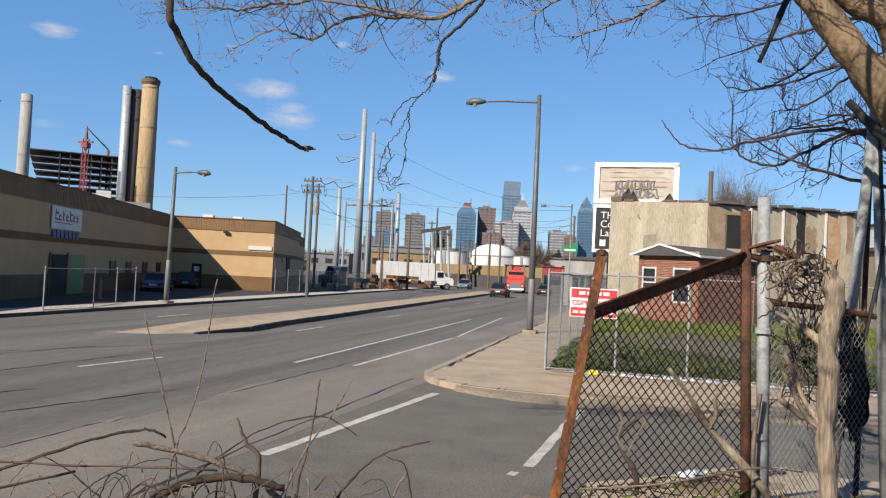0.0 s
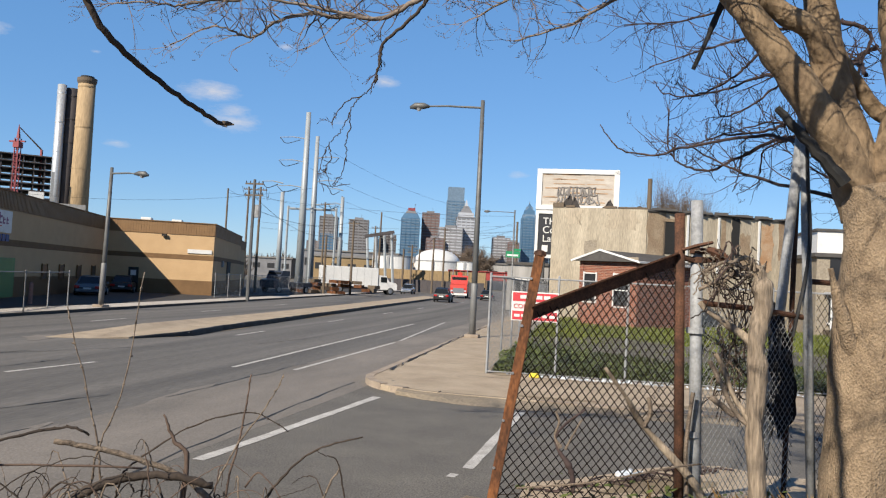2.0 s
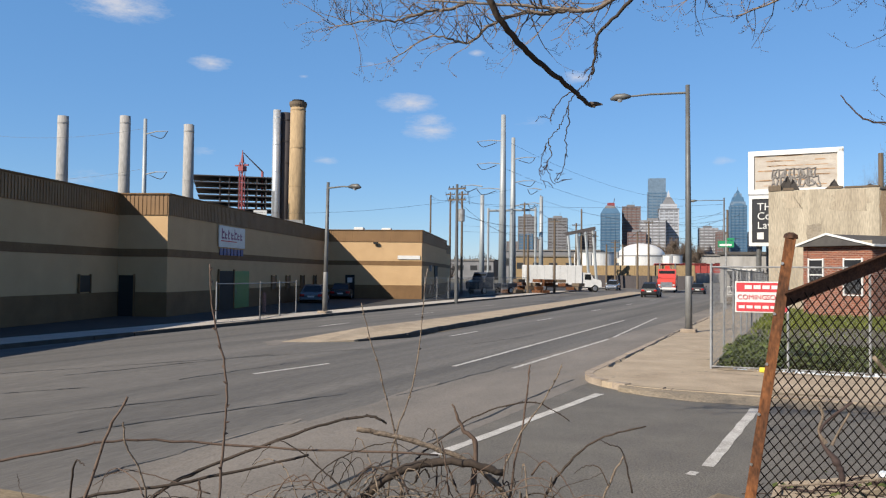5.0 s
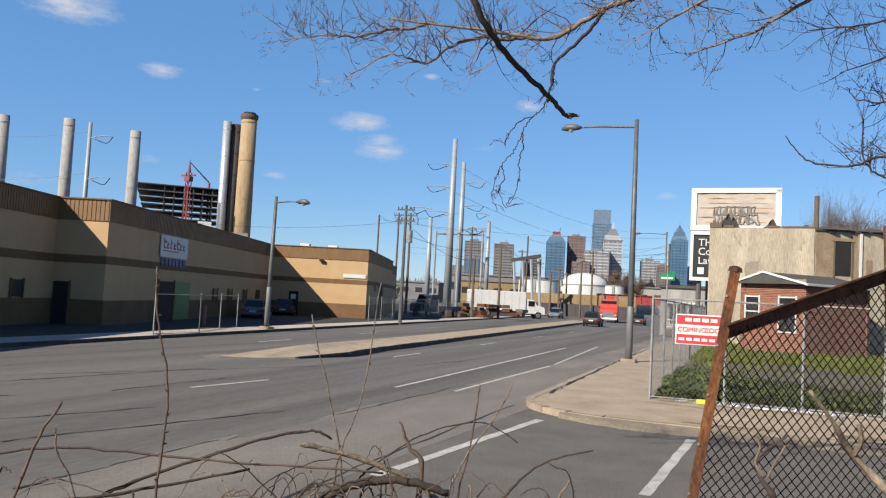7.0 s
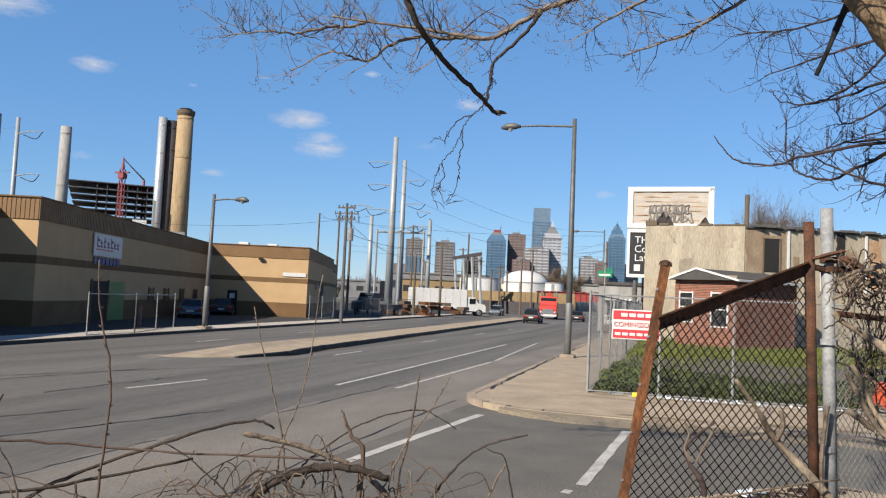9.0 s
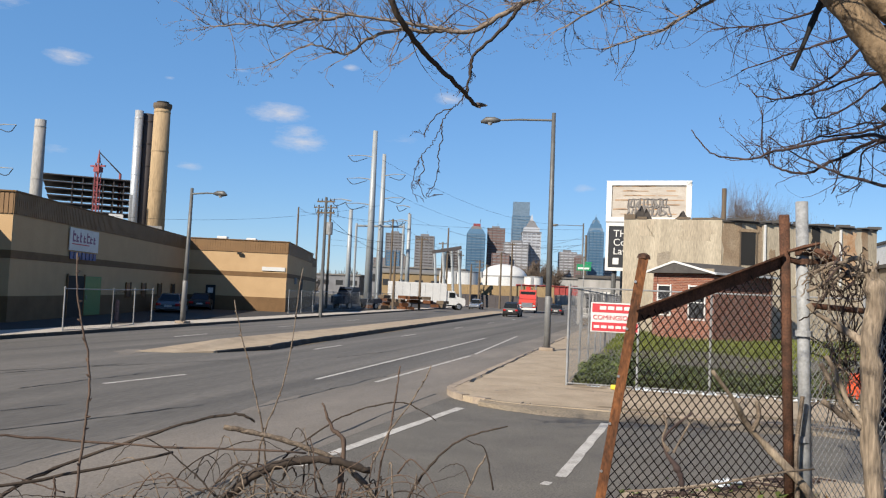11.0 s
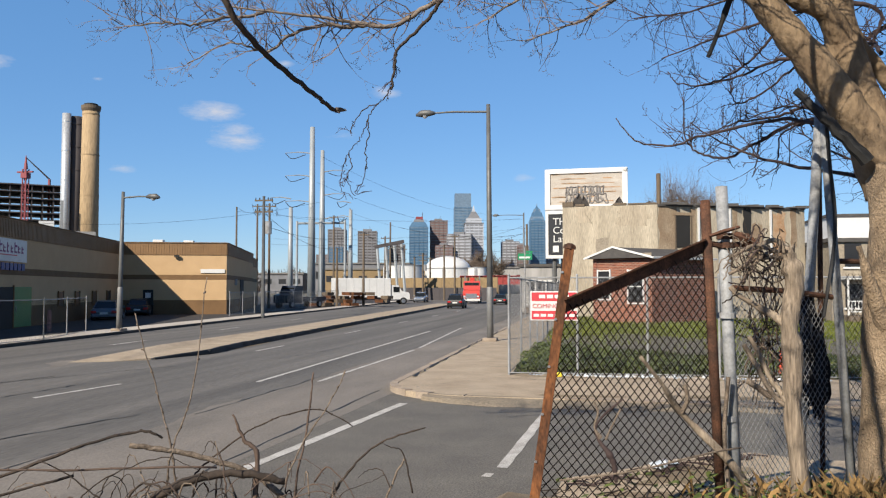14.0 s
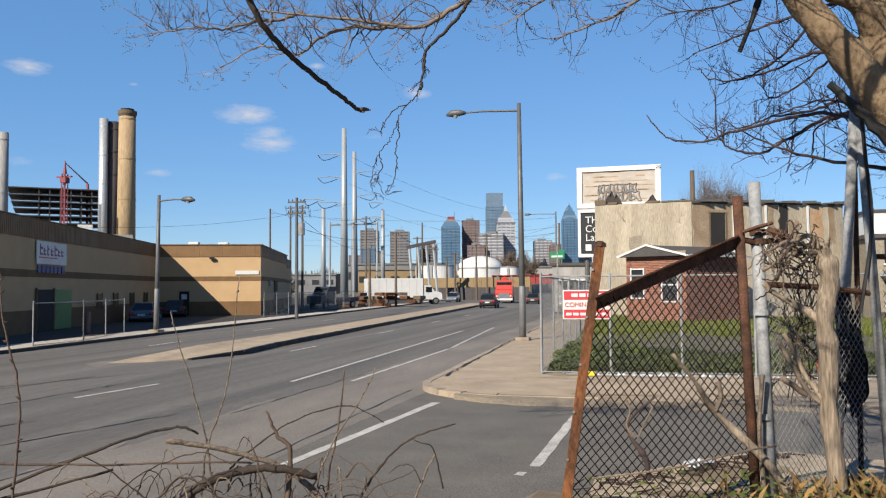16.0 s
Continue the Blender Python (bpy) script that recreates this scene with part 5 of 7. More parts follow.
def face(a, b, z0, z1, name, material, parent, label=""):
    d = b - a
    ob = part(name, B(0, d.length, 0, 0.3, z0, z1), material, parent, label)
    ob.matrix_world = Matrix.Translation(a) @ Matrix.Rotation(math.atan2(d.y, d.x), 4, "Z")
    return ob


face(BA, BB, 0.1, BZ, "wall", M_COURSED, bung, "sunlit brick gable wall")
face(BB, BC, 0.1, BZ, "wall", M_COURSED, bung, "brick side wall")
BD = BA + (BC - BB)
face(BC, BD, 0.1, BZ, "wall", M_COURSED, bung)
face(BD, BA, 0.1, BZ, "wall", M_COURSED, bung)
pk = BA.lerp(BB, 0.42)
pk2 = BD.lerp(BC, 0.5)
bm = bmesh.new()
ov = (BB - BA).normalized() * 0.35
fw = (BB - BC).normalized() * 0.4
r0 = [bm.verts.new((*q.xy, z)) for q, z in ((BA - ov + fw, BZ), (pk + fw, BZ + 0.7), (BB + ov + fw, BZ), (BB + ov - fw + (BC - BB), BZ), (pk2, BZ + 0.7), (BD - ov - fw, BZ))]
for q in ((0, 1, 4, 5), (1, 2, 3, 4), (0, 2, 1), (3, 5, 4)):
    bm.faces.new([r0[i] for i in q])
part("roof", bm, M_SHINGLE, bung, "low dark shingle roof")
for a, b, za, zb in ((BA - ov + fw, pk + fw, BZ, BZ + 0.7), (pk + fw, BB + ov + fw, BZ + 0.7, BZ), (BB + ov + fw, BB + ov - fw + (BC - BB), BZ, BZ)):
    part("fascia", T([(a.x, a.y, za), (b.x, b.y, zb)], 0.085, 4), M_WHITE, bung, "white painted fascia")
part("gable", prism(bmesh.new(), [(v.x, v.y) for v in (BA, BB, BB + Vector((0, 0.2, 0)), BA + Vector((0, 0.2, 0)))], BZ - 0.02, BZ + 0.3), M_OLDR, bung, "grey gable boarding")


def sash(a, b, s0, s1, z0, z1, parent):
    w = wall_on("window", a, b, s0, s1, z0, z1, 0.05, 0.1, M_DARKGLASS, parent, "white sash window")
    e = 0.08 / (b - a).length
    for q in ((s0 - e, s0), (s1, s1 + e)):
        wall_on("window_frame", a, b, q[0], q[1], z0 - 0.12, z1 + 0.12, 0.1, 0.1, M_WHITE, w)
    for z in (z0 - 0.12, z1, (z0 + z1) / 2 - 0.04):
        wall_on("window_frame", a, b, s0, s1, z, z + 0.07, 0.09, 0.09, M_WHITE, w)


sash(BA, BB, 0.1, 0.3, 1.7, 3.4, bung)
sash(BA, BB, 0.62, 0.86, 1.5, 3.4, bung)

# houses and sheds farther along on the same side
for (x, y, w, dpt, h, m, lab) in ((-4.6, 78, 4, 8, 4.2, M_STACKC, "low pale shop front beyond the lot"), (28.3, 95.0, 8, 10, 9.7, M_WHITE, "plain white flat-roofed building"), (17.5, 58.5, 5, 7, 5.2, M_OLDR, "low brown-grey row house with a white porch"), (21.8, 61.4, 6, 7, 5.2, M_OLDR, "low buff-grey row house")):
    hs = thing("row_house", lab, "house", pose(x, y, 0.1), "houses down the side street")
    part("wall", B(-w / 2, w / 2, -dpt / 2, dpt / 2, 0, h), m, hs)
    part("roof", B(-w / 2 - 0.2, w / 2 + 0.2, -dpt / 2 - 0.2, dpt / 2 + 0.2, h, h + 0.25), M_SHINGLE, hs)
    for k in range(max(2, int(w / 2.6))):
        for z in ([1.0, 3.6] if h > 5 else [1.0]):
            wd = part("window", B(-w / 2 + 0.8 + 2.5 * k, -w / 2 + 1.8 + 2.5 * k, -dpt / 2 - 0.05, -dpt / 2, z, z + 1.5), M_DARKGLASS, hs)
            part("sill", B(-w / 2 + 0.7 + 2.5 * k, -w / 2 + 1.9 + 2.5 * k, -dpt / 2 - 0.14, -dpt / 2, z - 0.12, z), M_WHITE, wd)
    if h < 6:
        for k in range(max(1, int(w / 5))):
            part("porch_roof", B(-w / 2 + 0.5 + 4.5 * k, -w / 2 + 3.5 + 4.5 * k, -dpt / 2 - 1.6, -dpt / 2, 2.8, 2.95), M_WHITE, hs, "white porch roof")
            x0 = -w / 2 + 0.5 + 4.5 * k
            part("porch_floor", B(x0, x0 + 3.0, -dpt / 2 - 1.6, -dpt / 2, 0, 0.55), M_TIMBER, hs)
            for px in (0.05, 1.0, 1.95, 2.9):
                part("porch_post", B(x0 + px - 0.05, x0 + px + 0.05, -dpt / 2 - 1.55, -dpt / 2 - 1.45, 0.55, 2.8), M_WHITE, hs)
            for z in (0.75, 1.4):
                part("porch_rail", B(x0 + 0.1, x0 + 2.85, -dpt / 2 - 1.53, -dpt / 2 - 1.47, z, z + 0.07), M_WHITE, hs)
            for j in range(13):
                part("baluster", B(x0 + 0.22 + 0.2 * j, x0 + 0.26 + 0.2 * j, -dpt / 2 - 1.52, -dpt / 2 - 1.48, 0.82, 1.4), M_WHITE, hs)

# ---- billboard ----
bb = thing("billboard", "weathered blank billboard with a white frame and dark scrawl", "billboard", pose(-0.57, 71.01, 0, 0, 0, -4))
BW, BZ0, BZ1 = 3.46, 9.36, 12.68
part("panel", B(-BW, BW, 0, 0.2, BZ0, BZ1), M_BOARD, bb)
for x0, x1, z0, z1 in ((-BW - 0.1, BW + 0.1, BZ0 - 0.12, BZ0 + 0.25), (-BW - 0.1, BW + 0.1, BZ1 - 0.3, BZ1 + 0.1), (-BW - 0.1, -BW + 0.35, BZ0, BZ1), (BW - 0.35, BW + 0.1, BZ0, BZ1)):
    part("frame", B(x0, x1, -0.12 - 0.003 * (x1 > 0), 0.3, z0, z1), M_WHITE, bb, "white billboard frame")
rbb = random.Random(8)
for k in range(7):
    z = BZ0 + 0.5 + 0.4 * k
    for j in range(5):
        x = rbb.uniform(-3.3, 1.6)
        part("rust_streak", B(x, x + rbb.uniform(0.5, 1.8), -0.012, 0, z, z + rbb.uniform(0.05, 0.12)), M_RUSTY, bb)
for row, (zc, hh, cols) in enumerate(((BZ0 + 1.5, 0.38, 6), (BZ0 + 0.8, 0.42, 5))):
    edge = -1.75
    for k in range(cols):
        ww = 3.35 / cols * rbb.uniform(0.8, 1.2)
        xc = edge + ww / 2
        edge += ww
        lean = rbb.uniform(-0.25, 0.25)
        ring = []
        for fx, fz in ((-0.5, -1), (-0.1, -0.9), (0.1, -0.3), (0.3, -1), (0.55, -0.9), (0.45, 0.1), (0.5, 0.95), (0.0, 0.75), (-0.45, 1.0), (-0.4, 0.1)):
            ring.append((xc + ww * (fx * rbb.uniform(0.8, 1.2) + lean * fz * 0.4), -0.03, zc + hh * fz * rbb.uniform(0.75, 1.1)))
        letter = part("scrawl", T(curve(ring + [ring[0]], 2), 0.06, 4), M_GRAFF, bb, "illegible outlined sprayed letter")
        for j in range(2):
            part("stroke", T([(xc + rbb.uniform(-0.35, 0.35) * ww, -0.03, zc - hh * rbb.uniform(0.1, 0.8)), (xc + rbb.uniform(-0.35, 0.35) * ww, -0.03, zc + hh * rbb.uniform(0.1, 0.8))], 0.085, 4), M_GRAFF, letter)
for x in (-2, 2):
    part("post", T([(x, 0.5, 0), (x, 0.5, BZ1 - 0.4)], 0.25, 8), M_POLE, bb)
part("catwalk", B(-BW, BW, -0.9, 0, BZ0 - 0.3, BZ0 - 0.2), M_GALV, bb)
bb2 = thing("billboard", "black advertising panel with white lettering and white frame", "billboard", pose(-3.89, 69.92, 0, 0, 0, -2))
z0, z1 = 4.99, 8.89
part("panel", B(0, 4.6, 0, 0.2, z0, z1), M_SIGNBLACK, bb2)
for q in ((-0.12, 0.12, z0 - 0.1, z1 + 0.1), (0.12, 4.7, z0 - 0.1, z0 + 0.18), (0.12, 4.7, z1 - 0.18, z1 + 0.1), (4.5, 4.7, z0, z1)):
    part("frame", B(q[0], q[1], -0.1, 0.3, q[2], q[3]), M_WHITE, bb2)
for k, txt in enumerate(("TH", "Co", "Lav")):
    lettering(txt, 0.85, pose(0.5, -0.03, z1 - 1.1 - 0.75 * k, 90), bb2, M_WHITE)
part("logo_block", B(0.5, 1.0, -0.03, 0, z0 + 0.45, z0 + 1.0), M_WHITE, bb2)
for x in (0.6, 4):
    part("post", T([(x, 0.4, 0), (x, 0.4, z0)], 0.2, 8), M_POLE, bb2)

# street-name signs by the lamp
ss = thing("street_sign", "green street-name signs on a thin pole", "sign", pose(-4.90, 58.83, 0.12))
part("pole", T([(0, 0, 0), (0, 0, 5.2)], 0.05, 8), M_GALV, ss)
pl = part("plate", B(-0.52, 0.52, -0.03, 0.0, 4.3, 4.76), M_SIGNGREEN, ss)
part("bar", B(-0.42, 0.38, -0.04, -0.03, 4.4, 4.53), M_WHITE, pl)
part("plate", B(-0.05, 0.55, 0.03, 0.06, 4.8, 4.95), M_SIGNGREEN, ss)

# ---- vehicles ----
def loft(rings):
    bm = bmesh.new()
    prev, first = None, None
    for ring in rings:
        cur = [bm.verts.new(p) for p in ring]
        if prev:
            for i in range(len(cur)):
                j = (i + 1) % len(cur)
                bm.faces.new((prev[i], prev[j], cur[j], cur[i]))
        else:
            first = cur
        prev = cur
    bm.faces.new(first[::-1])
    bm.faces.new(prev)
    bmesh.ops.recalc_face_normals(bm, faces=bm.faces)
    return bm


def wheel(parent, x, y, r):
    s = 1 if x > 0 else -1
    t = part("wheel", T([(x - 0.1 * s, y, r), (x + 0.06 * s, y, r), (x + 0.1 * s, y, r)], [r, r, r * 0.9], 20), M_TYRE, parent, "black tyre")
    part("rim", T([(x + 0.09 * s, y, r), (x + 0.115 * s, y, r)], [r * 0.66, r * 0.6], 14), M_RIM, t)
    for k in range(5):
        a = 1.2566 * k
        part("spoke", T([(x + 0.12 * s, y, r), (x + 0.12 * s, y + r * 0.58 * math.cos(a), r + r * 0.58 * math.sin(a))], 0.03, 4), M_RIM, t)


def car(x, y, heading, material, label, kind="sedan"):
    """heading 0 drives along +y."""
    c = thing("car", label, "car", pose(x, y, 0.0, 0, 0, heading), "cars")
    suv = kind == "suv"
    zs, zt, w, L = (1.02, 1.66, 0.92, 2.25) if suv else (0.92, 1.44, 0.9, 2.35)
    st = [(-L, 0.5, zs - 0.28, 0.72), (-L + 0.08, 0.32, zs - 0.05, 0.84), (-L + 0.5, 0.24, zs, w), (-1.0, 0.2, zs, w), (0.4, 0.2, zs - 0.01, w), (1.0, 0.2, zs - 0.04, w), (L - 0.55, 0.24, zs - 0.17, w * 0.97), (L - 0.12, 0.3, zs - 0.3, 0.8), (L, 0.42, zs - 0.42, 0.66)]
    rings = [[(-q * 0.9, yy, zb), (-q, yy, zb + 0.16), (-q, yy, zz - 0.1), (-q * 0.88, yy, zz), (q * 0.88, yy, zz), (q, yy, zz - 0.1), (q, yy, zb + 0.16), (q * 0.9, yy, zb)] for yy, zb, zz, q in st]
    part("body", loft(rings), material, c, smooth=False)
    gs = ([(-2.12, zs - 0.02, 0.78, 0.74), (-1.85, zt - 0.16, 0.74, 0.66), (-1.2, zt - 0.02, 0.76, 0.64), (0.2, zt - 0.02, 0.76, 0.64), (0.55, zt - 0.14, 0.75, 0.64), (1.15, zs - 0.02, 0.78, 0.74)] if suv else
          [(-1.85, zs - 0.02, 0.76, 0.7), (-1.15, zt - 0.07, 0.74, 0.6), (-0.7, zt - 0.01, 0.74, 0.6), (0.1, zt - 0.01, 0.74, 0.6), (0.4, zt - 0.09, 0.74, 0.62), (1.15, zs - 0.04, 0.78, 0.72)])
    part("glasshouse", loft([[(-a, yy, zs - 0.05), (-b, yy, zz), (b, yy, zz), (a, yy, zs - 0.05)] for yy, zz, a, b in gs]), M_CARGLASS, c, "dark tinted glass")
    part("roof", loft([[(-0.63, yy, zz), (-0.56, yy, zz + 0.035), (0.56, yy, zz + 0.035), (0.63, yy, zz)] for yy, zz in ((gs[1][0] + 0.05, gs[1][1]), (gs[2][0], gs[2][1]), (gs[3][0], gs[3][1]), (gs[4][0] - 0.05, gs[4][1] + 0.02))]), material, c)
    for s in (-1, 1):
        for i, j in ((0, 1), (4, 5)):
            part("pillar", T([(s * (gs[i][2] - 0.0), gs[i][0], zs - 0.02 if gs[i][1] > zs else gs[i][1]), (s * gs[j][3], gs[j][0], gs[j][1])], 0.035, 5), material, c)
        part("pillar", T([(s * 0.775, -0.35, zs - 0.03), (s * 0.645, -0.45, gs[3][1])], 0.04, 5), material, c)
        part("tail_lamp", B(min(s * 0.5, s * 0.84), max(s * 0.5, s * 0.84), -L - 0.01, -L + 0.12, zs - 0.34, zs - 0.16, bevel=0.02), M_TAIL, c, "red tail lamp")
        part("headlamp", B(min(s * 0.46, s * 0.74), max(s * 0.46, s * 0.74), L - 0.16, L - 0.02, zs - 0.5, zs - 0.36, bevel=0.02), M_HEAD, c, "clear headlamp")
        part("mirror", B(min(s * 0.92, s * 1.08), max(s * 0.92, s * 1.08), 0.62, 0.74, zs - 0.02, zs + 0.13, bevel=0.02), material, c)
        for yy in (-1.38, 1.4):
            wheel(c, s * (w - 0.06), yy, 0.36 if suv else 0.33)
    part("number_plate", B(-0.26, 0.26, -L - 0.02, -L + 0.02, zs - 0.42, zs - 0.28), M_WHITE, c, "plain pale plate")
    part("bumper", B(-0.8, 0.8, -L - 0.04, -L + 0.15, 0.32, 0.52, bevel=0.04), M_TYRE if suv else material, c)
    return c


car(-15.6, 92.9, 3, M_BLACKCAR, "black sport utility car stopped on the far road", "suv")
car(-13.0, 115.3, 3, M_BLACKCAR, "black saloon car stopped beyond the lamp")
car(-27.7, 129.8, 183, M_SILVCAR, "silver hatchback coming past the truck", "suv")
car(-34.8, 53.3, 26, M_GREYCAR, "silver saloon by the warehouse, its paint darkened for shade")
car(-37.9, 62.7, 26, M_BLACKCAR, "black saloon parked in the warehouse shade")
car(-39.8, 68.5, 26, M_BLUECAR, "dark blue car parked by the warehouse door", "suv")

truck = thing("box_truck", "white box truck parked at the roadside", "truck", pose(-31.8, 112.8, 0, 0, 0, -62))
part("cargo_box", B(-1.25, 1.25, -5.2, 3.0, 1.0, 3.75, bevel=0.05), M_WHITE, truck, "plain white cargo box")
part("chassis", B(-0.9, 0.9, -5.0, 5.0, 0.55, 0.95), M_FRAME, truck)
part("cab", loft([[(-1.1, yy, 0.7), (-1.1, yy, zz), (1.1, yy, zz), (1.1, yy, 0.7)] for yy, zz in ((3.1, 2.75), (4.2, 2.7), (4.65, 1.9), (5.7, 1.7), (5.85, 1.4))]), M_WHITE, truck)
for s in (-1, 1):
    part("side_window", B(s * 1.12 - 0.02, s * 1.12 + 0.02, 3.4, 4.3, 1.75, 2.5), M_CARGLASS, truck)
    for yy in (-3.6, -2.5, 4.9):
        wheel(truck, s * 1.05, yy, 0.5)
part("windscreen", B(-0.95, 0.95, 4.3, 4.36, 1.9, 2.6), M_CARGLASS, truck)
for k in range(7):
    part("panel_seam", B(1.245, 1.262, -4.6 + 1.1 * k, -4.57 + 1.1 * k, 1.1, 3.65), M_GALV, truck)

rt = thing("red_truck", "big red truck waiting at the junction", "truck", pose(-18.3, 123.7, 0, 0, 0, 186))
part("cab", loft([[(-1.25, yy, 0.7), (-1.25, yy, zz), (1.25, yy, zz), (1.25, yy, 0.7)] for yy, zz in ((0.5, 3.4), (2.4, 3.4), (2.7, 2.1), (4.0, 1.95), (4.2, 1.5))]), M_REDTRUCK, rt)
part("windscreen", B(-1.1, 1.1, 2.46, 2.56, 2.15, 3.15), M_CARGLASS, rt)
part("body", B(-1.25, 1.25, -7, 0.4, 0.9, 2.6, bevel=0.05), M_REDTRUCK, rt)
part("boom", B(-0.35, 0.35, -8, 1.2, 3.4, 3.9), M_REDTRUCK, rt, "red folded boom")
part("grille", B(-0.8, 0.8, 4.2, 4.26, 0.8, 1.5), M_RIM, rt)
part("bumper", B(-1.3, 1.3, 4.15, 4.4, 0.45, 0.75), M_WHITE, rt)
for s in (-1, 1):
    part("headlamp", B(s * 1.0 - 0.15, s * 1.0 + 0.15, 4.18, 4.28, 0.95, 1.2), M_HEAD, rt)
    part("exhaust_stack", T([(s * 1.1, 0.4, 1), (s * 1.1, 0.4, 4.3)], 0.09, 8), M_RIM, rt)
    for yy in (-5.4, -4.2, 3.2):
        wheel(rt, s * 1.1, yy, 0.52)

bt = thing("pickup_truck", "dark blue flatbed truck parked behind the fence", "truck", pose(-34.1, 91.0, 0, 0, 0, 160))
part("bed", B(-1.1, 1.1, -3.5, 0.6, 0.8, 1.3), M_BLUECAR, bt)
part("cab", loft([[(-1.05, yy, 0.6), (-1.05, yy, zz), (1.05, yy, zz), (1.05, yy, 0.6)] for yy, zz in ((0.7, 2.6), (1.9, 2.6), (2.4, 1.7), (3.4, 1.5))]), M_BLUECAR, bt)
part("windscreen", B(-0.9, 0.9, 2.05, 2.12, 1.75, 2.4), M_CARGLASS, bt)
for s in (-1, 1):
    for yy in (-2.4, 2.5):
        wheel(bt, s * 1.0, yy, 0.45)
rj = random.Random(21)
for k in range(26):
    q = Vector((-29.7, 98.8, 0)) + Vector((rj.uniform(-5, 4), rj.uniform(-2, 2), 0))
    z = 0.06 + 0.45 * (k % 4)
    jb = tagged(obj("scrap_pallet", B(-0.6, 0.6, -0.5, 0.5, 0, 0.4), M_RUST if k % 3 else M_TIMBER), "rusty scrap stacked on the roadside lot", "scrap", "scrap heap")
    jb.matrix_world = Matrix.Translation((q.x, q.y, z)) @ Matrix.Rotation(rj.uniform(0, 3), 4, "Z")

# ---- rusty gate and near fence ----
def lean_post(name, p0, p1, r, material, parent, n=10, square=False, label=""):
    if square:
        return part(name, T([p0, p1], [r * 1.2, r * 1.2], 4), material, parent, label)
    return part(name, T([p0, Vector(p0).lerp(Vector(p1), 0.5), p1], r, n), material, parent, label, True)


gate = thing("rusty_gate", "leaning rusted gate frame with slack chain-link", "gate")
R1T, R1B = Vector((-0.21, 5.88, 2.69)), Vector((-0.56, 5.88, 0.28))
R2T, R2B = Vector((0.955, 6.56, 3.14)), Vector((1.05, 6.55, 0.5))
lean_post("post", R1B, R1T, 0.046, M_RUST, gate, square=True, label="rust-streaked square post")
lean_post("post", R2B, R2T, 0.045, M_RUSTD, gate, label="dark rusted post")
DA, DB = Vector((-0.255, 5.90, 2.22)), Vector((0.95, 6.56, 2.74))
bm = bmesh.new()
for off, hw, hh in ((Vector((0, 0, 0.0)), 0.012, 0.06), (Vector((0.0, -0.045, 0.052)), 0.05, 0.008)):
    ring = []
    for e in (DA, DB):
        ring.append([bm.verts.new(e + off + Vector((0, sy * hw, sz * hh))) for sy, sz in ((-1, -1), (1, -1), (1, 1), (-1, 1))])
    for j in range(4):
        bm.faces.new((ring[0][j], ring[0][(j + 1) % 4], ring[1][(j + 1) % 4], ring[1][j]))
    for r_ in ring:
        bm.faces.new(r_)
part("brace", bm, M_RUSTD, gate, "slanting rusted angle-iron brace")
part("post_cap", T([R1T, R1T + Vector((0.004, 0, 0.03)), R1T + Vector((0.006, 0, 0.045))], [0.056, 0.05, 0.02], 6), M_RUSTD, gate)
for k in range(6):
    q = R1B.lerp(R1T, 0.12 + 0.16 * k)
    part("bolt", T([q + Vector((-0.03, -0.05, 0)), q + Vector((-0.03, -0.03, 0))], 0.012, 6), M_RIM, gate)
# woven wire between the posts, following their lean up to the brace
bm = bmesh.new()


def gate_point(u, z):
    a = R1B.lerp(R1T, (z - R1B.z) / (R1T.z - R1B.z))
    b = R2B.lerp(R2T, (z - R2B.z) / (R2T.z - R2B.z))
    p = a.lerp(b, u)
    p.y += 0.05 * math.sin(u * 5 + z * 2.2) * u * (1 - u) * 4
    return Vector((p.x, p.y, z))


cells, dz = 20, 0.046
for row in range(54):
    z0, off = 0.3 + dz * row, 0.5 * (row % 2)
    for col in range(cells + 1):
        for s in (-0.5, 0.5):
            u0, u1 = (col + off) / cells, (col + off + s) / cells
            if not (0 <= u0 <= 1 and 0 <= u1 <= 1) or z0 + dz > lerp(2.22, 2.74, u0) - 0.02:
                continue
            tube(bm, [gate_point(u0, z0), gate_point(u1, z0 + dz)], 0.005, 3, False)
part("chain_link_mesh", bm, M_WIRE, gate, "slack brown chain-link mesh")

nf = thing("near_fence", "old galvanised posts with torn chain-link and a rail", "fence")
lean_post("post", (1.2, 6.66, 0.35), (1.11, 6.66, 3.27), 0.052, M_GALV, nf, 14, label="stout galvanised post")
for z in (2.72, 2.8, 1.2, 2.1):
    part("clamp", T([(1.14, 6.66, z), (1.14, 6.66, z + 0.05)], 0.078, 12), M_GALV if z < 2.5 else M_RUSTD, nf, "rusty clamp band")
part("clamp_plate", T([(1.2, 6.58, 2.84), (1.3, 6.56, 2.8), (1.42, 6.56, 2.72)], [0.03, 0.05, 0.02], 5), M_RUSTD, nf, "bent rusted plate")
part("clamp_plate", T([(0.98, 6.5, 2.82), (1.1, 6.52, 2.86), (1.24, 6.54, 2.9)], [0.014, 0.02, 0.014], 5), M_RUSTD, nf)
part("hinge", T([(0.98, 6.56, 2.76), (1.1, 6.62, 2.74), (1.36, 6.7, 2.76)], 0.026, 6), M_RUSTD, nf, "rusted hinge bracket")
lean_post("post", (1.84, 7.3, 0.4), (2.14, 7.3, 4.4), 0.046, M_GALV, nf, 12, label="leaning galvanised post")
lean_post("post", (2.317, 7.26, 0.4), (2.116, 7.26, 4.3), 0.042, M_GALV, nf, 12)
